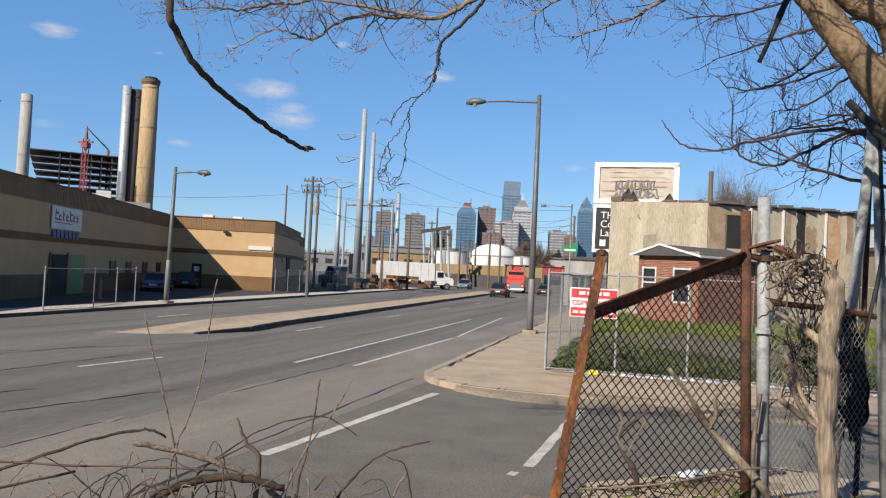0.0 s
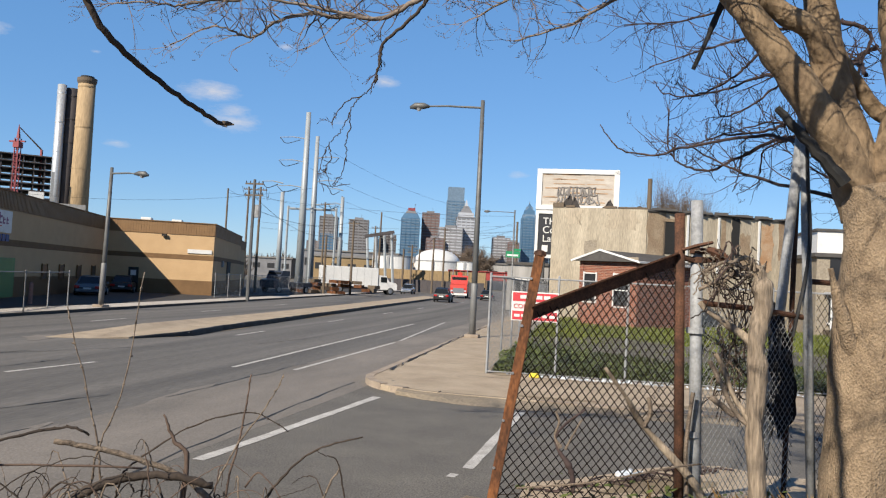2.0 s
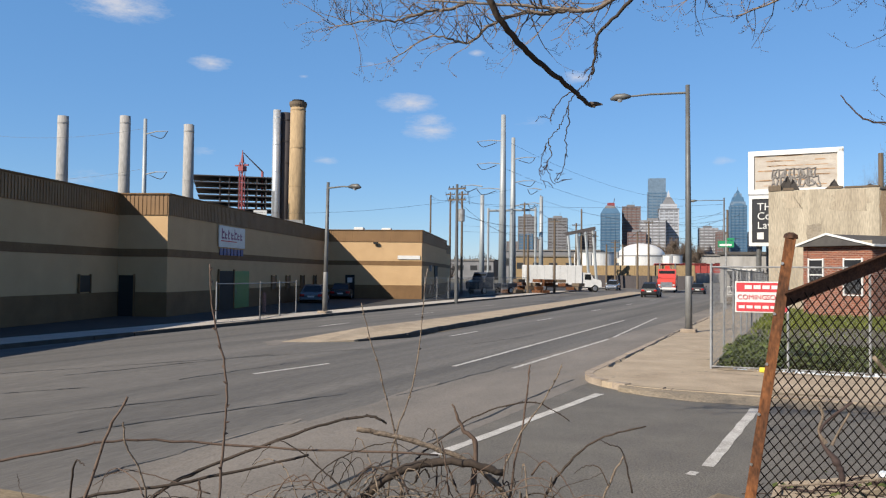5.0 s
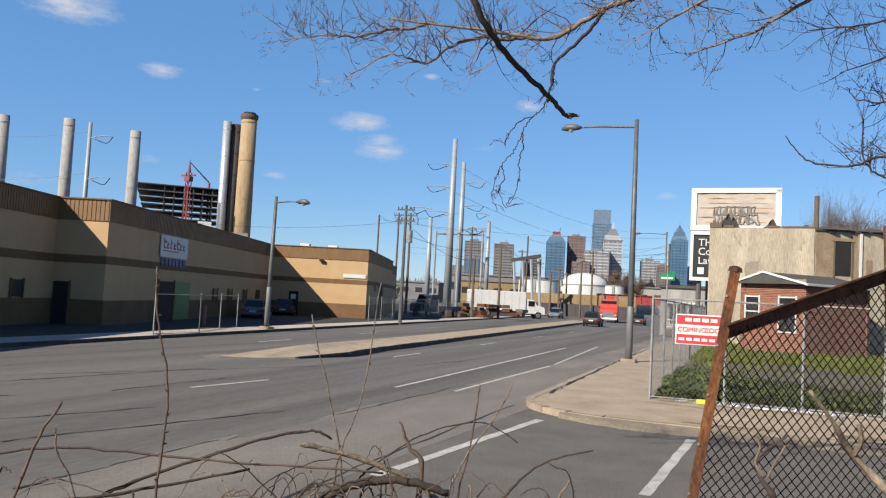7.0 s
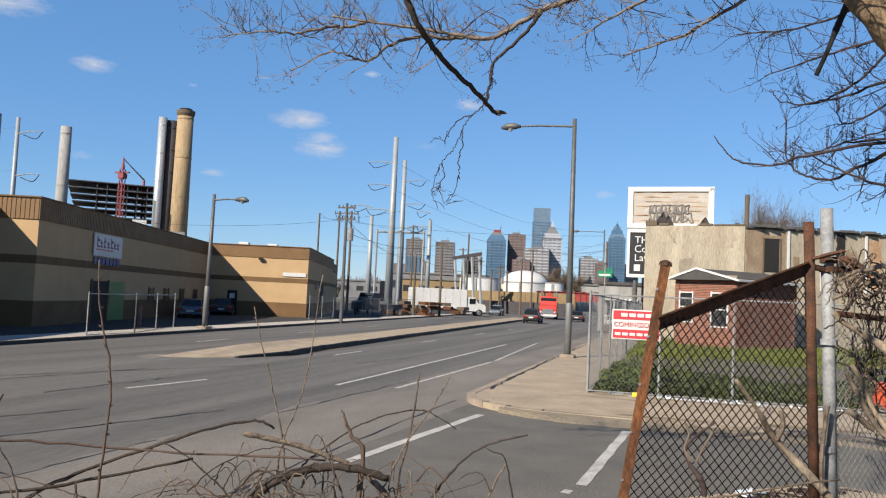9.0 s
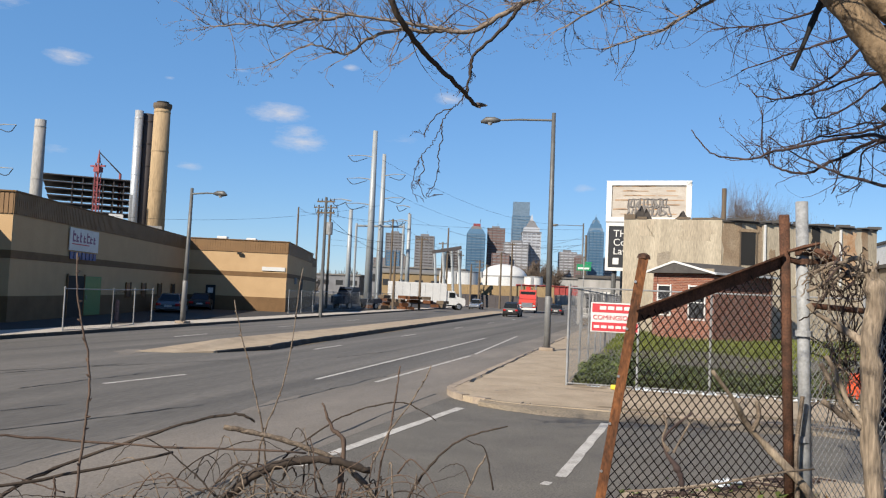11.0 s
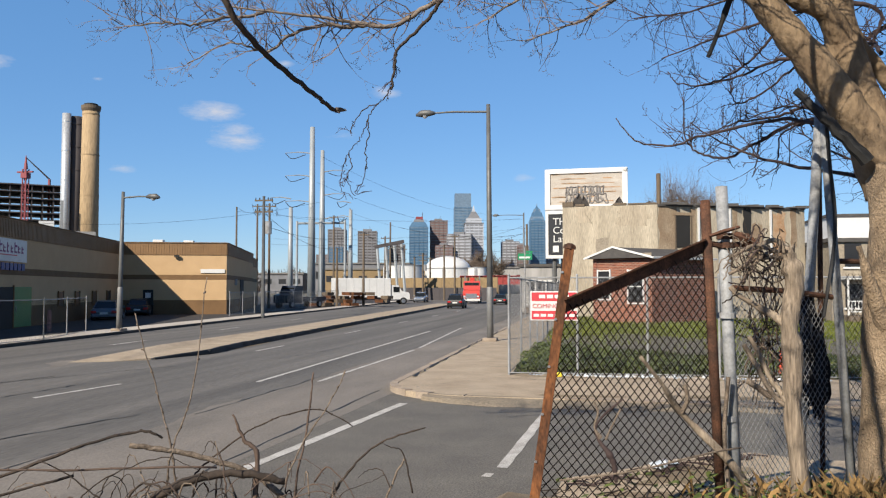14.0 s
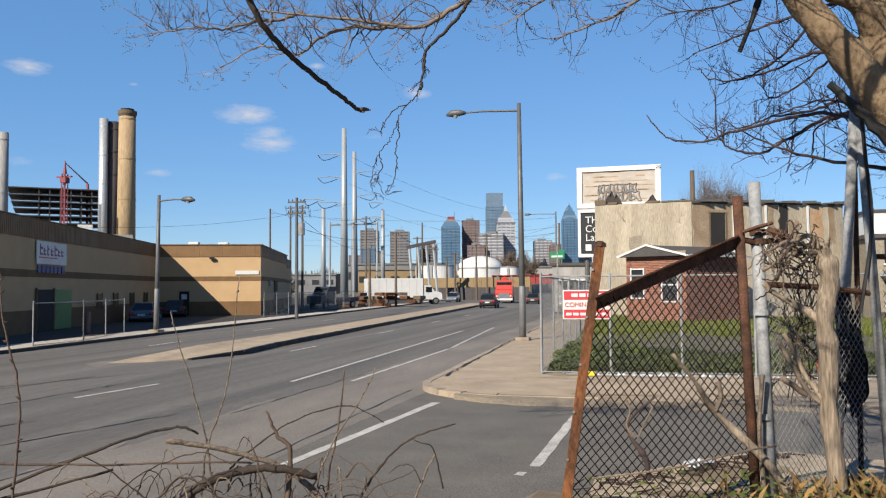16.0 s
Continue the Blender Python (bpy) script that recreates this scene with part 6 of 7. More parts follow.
lean_post("post", (2.1, 7.42, 0.4), (2.14, 7.44, 4.6), 0.024, M_RUSTD, nf, 12, label="thin dark rusted post")
part("rail", T([(1.18, 6.66, 2.37), (1.7, 6.95, 2.34), (2.2, 7.28, 2.28)], 0.026, 8), M_RUSTD, nf, "rusted horizontal rail")
part("rail", T([(2.2, 7.3, 2.62), (4.5, 8.3, 2.6), (9, 10.3, 2.6)], 0.026, 8), M_RUSTD, nf)
part("chain_link_mesh", chain(bmesh.new(), (1.2, 6.66, 0), (2.12, 7.25, 0), 0.5, 2.35, 0.058, 0.0036), M_WIREG, nf, "galvanised chain-link mesh")
part("chain_link_mesh", chain(bmesh.new(), (2.3, 7.28, 0), (4.4, 8.2, 0), 0.4, 2.5, 0.07, 0.003), M_WIRE, nf, "dark rusted chain-link mesh")
part("cable", T(curve([(2.12, 7.2, 4.4), (2.16, 7.2, 3.6), (2.2, 7.2, 2.9), (2.08, 7.2, 2.1)]), 0.018, 5), M_CABLE, nf, "black hanging cable")

bag = thing("plastic_sheet", "torn black plastic sheet caught on the fence post", "rubbish")
bm = bmesh.new()
rq = random.Random(5)
# centre and half width of the hanging folds, from the knot downwards
FOLDS = [(2.4, 1.96, 0.03), (2.26, 1.97, 0.055), (2.1, 1.98, 0.075), (1.95, 2.01, 0.09), (1.68, 2.03, 0.12), (1.5, 2.035, 0.125), (1.34, 2.03, 0.11), (1.22, 2.02, 0.06)]
rings = []
for k in range(25):
    z = lerp(2.4, 1.22, k / 24)
    i = max(j for j in range(len(FOLDS) - 1) if FOLDS[j][0] >= z - 1e-6)
    f = (FOLDS[i][0] - z) / (FOLDS[i][0] - FOLDS[i + 1][0])
    cx, hw = lerp(FOLDS[i][1], FOLDS[i + 1][1], f), lerp(FOLDS[i][2], FOLDS[i + 1][2], f)
    ring = []
    for j in range(28):
        a = 6.2832 * j / 28
        fold = 1 + 0.22 * math.sin(5 * a + 0.35 * k) + 0.14 * math.sin(11 * a - 0.2 * k) + 0.12 * noise.noise((math.cos(a) * 3, math.sin(a) * 3, k * 0.35))
        ring.append(bm.verts.new((cx + hw * fold * math.cos(a), 7.37 + 0.45 * hw * fold * math.sin(a), z + (0.09 * math.sin(3 * a + 1) + rq.uniform(-0.03, 0.03) if k == 24 else 0.012 * math.sin(4 * a)))))
    rings.append(ring)
for a, b in zip(rings, rings[1:]):
    for j in range(28):
        bm.faces.new((a[j], a[(j + 1) % 28], b[(j + 1) % 28], b[j]))
bm.faces.new(rings[0][::-1])
part("sheet", bm, M_BAG, bag)
bm = bmesh.new()
strip = []
for k in range(14):
    z = 2.3 - 0.075 * k
    w = 0.045 + 0.02 * math.sin(k * 1.3)
    x = 1.93 + 0.012 * math.sin(k * 0.9)
    strip.append([bm.verts.new((x - w, 7.17 + 0.02 * math.sin(k), z)), bm.verts.new((x, 7.14 + 0.03 * math.sin(k * 1.7), z)), bm.verts.new((x + w, 7.17, z - 0.01))])
for a, b in zip(strip, strip[1:]):
    for j in range(2):
        bm.faces.new((a[j], a[j + 1], b[j + 1], b[j]))
part("torn_strip", bm, M_BAG, bag)
drum = thing("traffic_drum", "orange plastic traffic drum behind the lot fence", "traffic drum", pose(4.77, 20.99, 0.16))
part("body", T([(0, 0, 0), (0, 0, 0.3), (0, 0, 0.31), (0, 0, 0.62), (0, 0, 0.66)], [0.21, 0.2, 0.185, 0.175, 0.1], 14), M_ORANGE, drum)
part("base", T([(0, 0, 0), (0, 0, 0.06)], [0.27, 0.25], 12), M_TYRE, drum, "black rubber base")

# ---- woody vine on the fence ----
def gnarl(pts, radii, n=16, amp=0.22, seed=0.0):
    """A twisted stem with furrows and swellings."""
    c = [Vector(p) for p in pts]
    bm, rings, u = bmesh.new(), [], None
    for i, p in enumerate(c):
        d = (c[min(i + 1, len(c) - 1)] - c[max(i - 1, 0)]).normalized()
        u = d.orthogonal().normalized() if u is None else (u - d * u.dot(d)).normalized()
        v = d.cross(u)
        r = radii[min(i, len(radii) - 1)]
        ring = []
        for k in range(n):
            a = 6.2832 * k / n
            tw = a + 0.12 * i
            f = 1 + amp * noise.noise((math.cos(tw) * 1.6, math.sin(tw) * 1.6, i * 0.13 + seed)) + amp * 0.5 * noise.noise((math.cos(tw) * 4, math.sin(tw) * 4, i * 0.06 + seed)) + amp * 0.6 * noise.noise((seed, 3.0, i * 0.22))
            ring.append(bm.verts.new(p + r * f * (math.cos(a) * u + math.sin(a) * v)))
        rings.append(ring)
    for a, b in zip(rings, rings[1:]):
        for k in range(n):
            bm.faces.new((a[k], a[(k + 1) % n], b[(k + 1) % n], b[k]))
    bm.faces.new(rings[0][::-1])
    bm.faces.new(rings[-1])
    return bm



vine = thing("vine_stump", "pale sawn vine trunk grown through the fence", "vine")
rv = random.Random(31)
part("trunk", gnarl(curve([(1.64, 6.2, 0.45), (1.61, 6.2, 0.93), (1.565, 6.2, 1.4), (1.575, 6.2, 1.77), (1.555, 6.2, 2.09), (1.6, 6.2, 2.37), (1.575, 6.2, 2.6), (1.55, 6.2, 2.7)], 8), [0.085, 0.08] + [0.074] * 24 + [0.08, 0.085, 0.082, 0.076] + [0.072] * 14 + [0.078, 0.085, 0.08, 0.07, 0.05], 18, 0.26, 2.0), M_VINE, vine, smooth=True)
part("limb", gnarl(curve([(1.58, 6.2, 2.03), (1.47, 6.24, 2.12), (1.35, 6.27, 2.2), (1.19, 6.3, 2.3), (1.12, 6.32, 2.38)], 6), [0.06, 0.055, 0.05, 0.046, 0.043, 0.04, 0.038, 0.036, 0.034, 0.033, 0.032, 0.03, 0.028, 0.026, 0.024, 0.022], 12, 0.25, 5.0), M_VINE, vine, smooth=True)
part("limb", gnarl(curve([(1.54, 6.2, 1.44), (1.48, 6.24, 1.52), (1.41, 6.26, 1.62), (1.32, 6.28, 1.85), (1.26, 6.3, 1.96)], 6), [0.045, 0.042, 0.04, 0.036, 0.03, 0.026, 0.022, 0.02], 10, 0.25, 8.0), M_VINE, vine, smooth=True)
part("limb", T(rough(curve([(1.53, 6.2, 1.4), (1.42, 6.22, 1.5), (1.33, 6.22, 1.66), (1.21, 6.25, 1.9)]), 0.006, rv), 0.021, 7), M_CANE, vine, smooth=True)
part("limb", T(rough(curve([(1.42, 6.24, 1.46), (1.34, 6.26, 1.52), (1.23, 6.28, 1.6)]), 0.004, rv), 0.025, 7), M_CANE, vine, smooth=True)
for k in range(11):
    a, hgt = 0.571 * k, rv.uniform(0.03, 0.11)
    q = Vector((1.55 + 0.045 * math.cos(a), 6.2 + 0.045 * math.sin(a), 2.66))
    part("splinter", T([q, q + Vector((rv.uniform(-0.03, 0.03), rv.uniform(-0.02, 0.02), hgt))], [0.016, 0.003], 5), M_VINE if k % 2 else M_DEADW, vine, "jagged splinter at the broken top")
for q0, q1, q2 in (((1.1, 2.48), (1.3, 2.6), (1.5, 2.62)), ((1.12, 2.62), (1.3, 2.72), (1.48, 2.66)), ((1.2, 2.4), (1.28, 2.55), (1.45, 2.7))):
    part("stem", T(rough(curve([(q0[0], 6.25, q0[1]), (q1[0], 6.2, q1[1]), (q2[0], 6.18, q2[1])]), 0.006, rv), 0.016, 6), M_CANE, vine, smooth=True)
part("limb", T(curve([(1.55, 6.2, 2.66), (1.47, 6.2, 2.76), (1.36, 6.22, 2.72), (1.22, 6.26, 2.55)]), [0.04, 0.036, 0.03, 0.026, 0.02], 8), M_VINE, vine, smooth=True)
part("log", T(curve([(0.36, 6.05, 1.8), (0.55, 6.2, 1.55), (0.71, 6.42, 1.3), (1.12, 6.47, 0.88), (1.3, 6.5, 0.6)]), [0.016] * 6 + [0.025] * 6 + [0.036] * 5, 8), M_VINE, vine, "pale broken stem", True)
part("log", T(curve([(0.72, 6.4, 1.3), (0.76, 6.35, 1.42), (0.74, 6.33, 1.55)]), 0.02, 6), M_CANE, vine)
part("stem", gnarl(curve([(0.15, 5.90, 0.80), (0.13, 5.90, 0.94), (0.09, 5.90, 1.03), (0.01, 5.90, 1.14), (-0.01, 5.90, 1.24), (0.07, 5.90, 1.35), (0.21, 5.90, 1.47)], 6), [0.012, 0.014, 0.02, 0.016, 0.022, 0.026, 0.02, 0.026, 0.03, 0.022, 0.03, 0.034, 0.03, 0.024, 0.02, 0.018, 0.016, 0.014, 0.012, 0.01], 8, 0.3, 3.0), M_TWIG, vine, "dark gnarled dead stem", True)
part("stem", T(curve([(0.07, 5.90, 1.14), (0.11, 5.90, 1.23), (0.19, 5.90, 1.39)]), [0.014, 0.012, 0.01, 0.008], 6), M_CANE, vine)
part("stem", T(curve([(0.03, 5.90, 1.15), (-0.02, 5.90, 1.24), (0.01, 5.90, 1.35), (-0.02, 5.90, 1.44)]), [0.02, 0.018, 0.016, 0.012, 0.01], 6), M_CANE, vine)
part("stem", T(curve([(-0.3, 5.8, 0.82), (0.3, 5.9, 0.9), (0.9, 6.2, 1.0), (1.2, 6.4, 1.02)]), 0.009, 6), M_CANE, vine)
part("stem", T(curve([(1.12, 6.5, 0.5), (1.08, 6.5, 1.1), (1.12, 6.5, 1.6)]), 0.018, 6), M_CANE, vine)
for k in range(150):
    a = Vector((rv.uniform(1.12, 1.56), rv.uniform(6.1, 6.45), rv.uniform(2.42, 2.78)))
    b = a + Vector((rv.uniform(-0.22, 0.2), rv.uniform(-0.1, 0.1), rv.uniform(-0.2, 0.16)))
    if k > 90:
        a, b = Vector((rv.uniform(1.15, 1.8), rv.uniform(6.6, 7.0), rv.uniform(1.3, 2.2))), Vector((rv.uniform(1.15, 1.85), rv.uniform(6.6, 7.0), rv.uniform(1.5, 2.6)))
    part("stem", T(rough(curve([a, a.lerp(b, 0.5) + Vector((0, 0, rv.uniform(-0.12, 0.15))), b]), 0.01, rv), rv.uniform(0.0025, 0.007), 5), (M_CANE, M_TWIG, M_DEADW)[k % 3] if k < 110 else (M_DEADW if k % 3 else M_CANER), vine)

rl = random.Random(77)
bm = bmesh.new()
for k in range(70):
    u = rl.random() ** 0.8
    q = Vector((lerp(-0.3, 2.0, u), lerp(8.75, 10.75, u), 0.135)) + Vector((rl.uniform(-0.12, 0.25), rl.uniform(-0.3, 0.06), 0))
    d = Vector((rl.uniform(0.4, 1), rl.uniform(-0.2, 0.9), 0)).normalized() * rl.uniform(0.08, 0.45)
    tube(bm, [q - d / 2, q + Vector((0, 0, rl.uniform(0, 0.03))), q + d / 2], rl.uniform(0.004, 0.014), 5)
tagged(obj("dead_twigs", bm, M_TWIG), "dark dead twigs lying along the pavement edge", "twigs", kind="stuff")
bm = bmesh.new()
for k in range(9):
    u = rl.uniform(0.42, 0.6)
    q = Vector((lerp(-0.3, 2.0, u), lerp(8.75, 10.75, u), 0.16)) + Vector((rl.uniform(-0.1, 0.1), rl.uniform(-0.1, 0.1), 0))
    c = [bm.verts.new(q + Vector((rl.uniform(0.03, 0.08) * sx, rl.uniform(0.02, 0.06) * sy, rl.uniform(-0.03, 0.04)))) for sx, sy in ((-1, -1), (1, -1), (1, 1), (-1, 1))]
    t = bm.verts.new(q + Vector((0, 0, 0.05)))
    for j in range(4):
        bm.faces.new((c[j], c[(j + 1) % 4], t))
tagged(obj("litter", bm, M_LITTER), "crumpled pale plastic litter among dead twigs", "litter", kind="stuff")

# ---- big tree ----
tree = thing("street_tree", "large bare tree with tan bark and budding twigs", "tree")
rt_ = random.Random(77)
tr = curve([(2.62, 6.85, 0.3), (2.6, 6.85, 0.75), (2.6, 6.83, 1.6), (2.62, 6.82, 2.35), (2.64, 6.81, 2.9), (2.56, 6.84, 3.45)], 6)
bm = bmesh.new()
tube(bm, tr, [0.46, 0.42, 0.39, 0.37, 0.355, 0.345, 0.34] + [0.33 - 0.0035 * k for k in range(len(tr) - 7)], 22)
bmesh.ops.subdivide_edges(bm, edges=list(bm.edges), cuts=1)
for v in bm.verts:
    nz = noise.noise((v.co.x * 4, v.co.y * 4, v.co.z * 1.6)) * 0.045 + noise.noise((v.co.x * 14, v.co.y * 14, v.co.z * 6)) * 0.014
    d = Vector((v.co.x - 2.6, v.co.y - 6.83, 0)).normalized()
    v.co += d * nz
part("trunk", bm, M_TRUNK, tree, smooth=True)
TREE_ARMS = [
    ([(2.56, 6.84, 3.2), (2.4, 6.82, 3.62), (2.15, 6.78, 4.06), (1.79, 6.74, 4.55), (1.4, 6.7, 5.05), (0.9, 6.9, 5.7), (0.1, 7.4, 6.2)], 0.2, 0.08),
    ([(2.6, 6.86, 3.3), (2.45, 6.9, 3.8), (2.3, 6.95, 4.3), (2.18, 7.05, 5.1), (2.1, 7.2, 6.2)], 0.2, 0.12),
    ([(2.66, 6.84, 3.2), (2.74, 6.8, 3.7), (2.85, 6.8, 4.2), (2.78, 6.9, 4.9), (2.8, 7.0, 6.0)], 0.19, 0.12),
    ([(2.85, 6.85, 3.5), (3.2, 6.9, 4.2), (3.6, 7.1, 5.2)], 0.14, 0.09),
    ([(2.36, 7.02, 4.35), (2.08, 6.86, 4.84), (1.78, 6.78, 5.0), (1.5, 6.85, 5.3)], 0.12, 0.08),
    ([(2.32, 7.0, 4.75), (2.62, 7.12, 4.3), (2.85, 7.1, 4.1)], 0.05, 0.08),
]
for pts, r0, r1 in TREE_ARMS:
    c = curve(pts, 6)
    bm = tube(bmesh.new(), c, [lerp(r0, r1, i / (len(c) - 1)) for i in range(len(c))], 16)
    bmesh.ops.subdivide_edges(bm, edges=list(bm.edges), cuts=1)
    for v in bm.verts:
        v.co += v.normal * 0 + Vector((noise.noise(v.co * 5), noise.noise(v.co * 5 + Vector((9, 0, 0))), 0)) * 0.03
    part("limb", bm, M_BARK, tree, smooth=True)
# dark dead wood, pushed to near black for the shade on it
part("dead_stub", T(rough(curve([(2.3, 6.6, 3.46), (2.02, 6.58, 3.78), (1.75, 6.62, 4.09)]), 0.01, rt_), [0.062 - 0.003 * k for k in range(11)], 8), M_DARK, tree, "broken-off stub coloured near black, partly for shade")
part("dead_stub", T(curve([(1.5, 7.0, 5.6), (1.33, 7.31, 5.21), (1.21, 7.33, 4.88), (1.11, 7.34, 4.63)]), [0.04, 0.038, 0.036, 0.034, 0.036, 0.032, 0.03, 0.034, 0.026, 0.022], 7), M_DARK, tree, "dark hanging dead branch")

part("broken_limb", gnarl(curve([(2.56, 6.78, 1.7), (2.4, 6.66, 2.12), (2.28, 6.56, 2.45), (2.19, 6.5, 2.72)], 6), [0.06, 0.075, 0.085, 0.085, 0.072, 0.07, 0.068, 0.066, 0.064, 0.06, 0.055, 0.05, 0.046, 0.042, 0.036, 0.028, 0.02], 12, 0.35, 11.0), M_TRUNK, tree, "pale broken-off limb", True)


def spray(bm, p, d, length, r, depth, rnd, droop=0.0):
    """A thin branch that wanders and forks into finer twigs."""
    n = max(4, int(length / 0.12))
    pts, rr = [p], [r]
    q, dd = p.copy(), d.normalized()
    for i in range(n):
        dd = (dd + Vector((rnd.uniform(-1, 1), rnd.uniform(-0.8, 0.8), rnd.uniform(-1, 1) + droop + (0.55 if depth == 0 and droop >= 0 else 0))) * 0.34).normalized()
        q = q + dd * length / n
        pts.append(q.copy())
        rr.append(lerp(r, r * 0.45, (i + 1) / n))
        if depth == 0 and r < 0.008:
            tube(bm, [q, q + Vector((rnd.uniform(-0.012, 0.012), 0, rnd.uniform(0.006, 0.016)))], [0.0048, 0.0015], 3, True)
        if depth > 0 and rnd.random() < 0.62:
            side = (dd + Vector((rnd.uniform(-1, 1), rnd.uniform(-0.6, 0.6), rnd.uniform(-0.8, 1.0))) * 0.95).normalized()
            spray(bm, q.copy(), side, length * rnd.uniform(0.3, 0.6), rr[-1] * 0.62, depth - 1, rnd, droop * 0.5 + 0.1)
    tube(bm, pts, rr, 5 if r > 0.012 else 3, False)
    if depth == 0:
        tube(bm, [pts[-1], pts[-1] + dd * 0.02], [r * 1.6, r * 0.6], 4, True)


def bough(pts, r0, r1, sprays, length, depth, seed, material, droop=0.0, span=(0.15, 1.0), updown=(-0.5, 0.9), twig=None):
    rnd = random.Random(seed)
    c = rough(curve(pts, 7), 0.012, rnd)
    b = part("bough", T(c, [lerp(r0, r1, i / (len(c) - 1)) for i in range(len(c))], 7), material, tree, smooth=True)
    bm = bmesh.new()
    for k in range(sprays):
        i = min(int(len(c) * lerp(span[0], span[1], rnd.random())), len(c) - 2)
        d = (c[i + 1] - c[i]).normalized() * 0.45 + Vector((rnd.uniform(-0.9, 0.9), rnd.uniform(-0.5, 0.5), rnd.uniform(*updown)))
        spray(bm, c[i].copy(), d, length * rnd.uniform(0.45, 1.1), min(lerp(r0, r1, i / len(c)) * 0.3, 0.007) + 0.0028, depth, rnd, droop)
    tw = part("twig_spray", bm, twig or M_TWIG, b, "fine budding twigs")
    tw["kind"] = "stuff"


# overhanging boughs reaching out over the road, twigs in the sun-toned colour
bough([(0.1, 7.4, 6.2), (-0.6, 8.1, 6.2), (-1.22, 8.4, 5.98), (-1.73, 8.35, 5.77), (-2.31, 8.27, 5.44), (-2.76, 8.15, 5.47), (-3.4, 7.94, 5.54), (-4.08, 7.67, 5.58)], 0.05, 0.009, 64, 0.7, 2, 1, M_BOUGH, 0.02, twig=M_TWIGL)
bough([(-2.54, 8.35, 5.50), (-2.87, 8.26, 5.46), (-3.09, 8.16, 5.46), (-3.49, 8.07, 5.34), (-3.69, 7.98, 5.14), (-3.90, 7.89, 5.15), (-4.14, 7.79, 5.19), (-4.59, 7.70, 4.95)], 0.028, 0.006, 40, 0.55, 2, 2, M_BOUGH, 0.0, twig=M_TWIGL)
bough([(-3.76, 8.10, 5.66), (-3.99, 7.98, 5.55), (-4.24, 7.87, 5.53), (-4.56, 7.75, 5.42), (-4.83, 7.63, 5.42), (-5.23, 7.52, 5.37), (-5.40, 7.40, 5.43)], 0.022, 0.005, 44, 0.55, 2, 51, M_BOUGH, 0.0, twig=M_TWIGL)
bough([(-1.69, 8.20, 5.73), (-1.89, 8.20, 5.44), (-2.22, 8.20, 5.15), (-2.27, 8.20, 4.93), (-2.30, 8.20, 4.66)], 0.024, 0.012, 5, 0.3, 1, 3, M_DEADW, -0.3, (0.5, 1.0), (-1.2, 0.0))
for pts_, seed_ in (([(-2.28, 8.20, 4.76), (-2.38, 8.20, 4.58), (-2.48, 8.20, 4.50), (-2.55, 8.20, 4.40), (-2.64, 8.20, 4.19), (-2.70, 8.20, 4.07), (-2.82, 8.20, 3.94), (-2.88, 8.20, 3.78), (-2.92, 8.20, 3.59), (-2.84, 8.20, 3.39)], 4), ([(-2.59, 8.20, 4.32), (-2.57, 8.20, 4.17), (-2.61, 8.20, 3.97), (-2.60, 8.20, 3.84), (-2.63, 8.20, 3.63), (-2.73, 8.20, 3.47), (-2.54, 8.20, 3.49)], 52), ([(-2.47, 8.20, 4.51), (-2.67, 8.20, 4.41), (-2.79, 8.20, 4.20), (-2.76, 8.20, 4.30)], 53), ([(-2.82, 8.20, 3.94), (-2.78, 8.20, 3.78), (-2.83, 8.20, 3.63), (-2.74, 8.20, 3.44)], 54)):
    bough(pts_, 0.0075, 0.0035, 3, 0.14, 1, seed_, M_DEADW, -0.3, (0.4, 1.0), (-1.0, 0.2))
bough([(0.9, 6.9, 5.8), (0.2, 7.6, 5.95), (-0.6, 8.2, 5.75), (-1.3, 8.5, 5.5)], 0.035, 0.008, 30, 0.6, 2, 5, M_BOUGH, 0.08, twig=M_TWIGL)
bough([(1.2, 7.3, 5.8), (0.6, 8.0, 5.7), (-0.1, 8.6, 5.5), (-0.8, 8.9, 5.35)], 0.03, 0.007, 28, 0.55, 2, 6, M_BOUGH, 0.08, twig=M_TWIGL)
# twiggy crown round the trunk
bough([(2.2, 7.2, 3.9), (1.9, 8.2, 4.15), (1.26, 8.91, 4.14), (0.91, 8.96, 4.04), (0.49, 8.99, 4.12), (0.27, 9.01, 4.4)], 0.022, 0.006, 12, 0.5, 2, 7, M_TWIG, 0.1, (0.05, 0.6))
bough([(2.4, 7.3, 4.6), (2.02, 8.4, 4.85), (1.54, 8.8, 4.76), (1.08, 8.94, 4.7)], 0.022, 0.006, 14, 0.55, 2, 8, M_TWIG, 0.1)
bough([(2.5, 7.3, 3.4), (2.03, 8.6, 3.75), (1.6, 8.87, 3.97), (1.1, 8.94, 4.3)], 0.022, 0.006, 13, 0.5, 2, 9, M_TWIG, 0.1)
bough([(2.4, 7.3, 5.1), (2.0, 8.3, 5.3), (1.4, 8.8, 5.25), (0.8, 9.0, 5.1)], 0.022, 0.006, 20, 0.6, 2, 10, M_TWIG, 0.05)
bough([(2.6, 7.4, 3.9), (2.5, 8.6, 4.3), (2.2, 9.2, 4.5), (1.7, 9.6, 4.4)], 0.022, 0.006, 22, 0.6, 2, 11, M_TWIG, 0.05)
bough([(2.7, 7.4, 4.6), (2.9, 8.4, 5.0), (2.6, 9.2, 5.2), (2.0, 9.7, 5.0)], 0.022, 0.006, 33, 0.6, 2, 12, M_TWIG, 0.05)
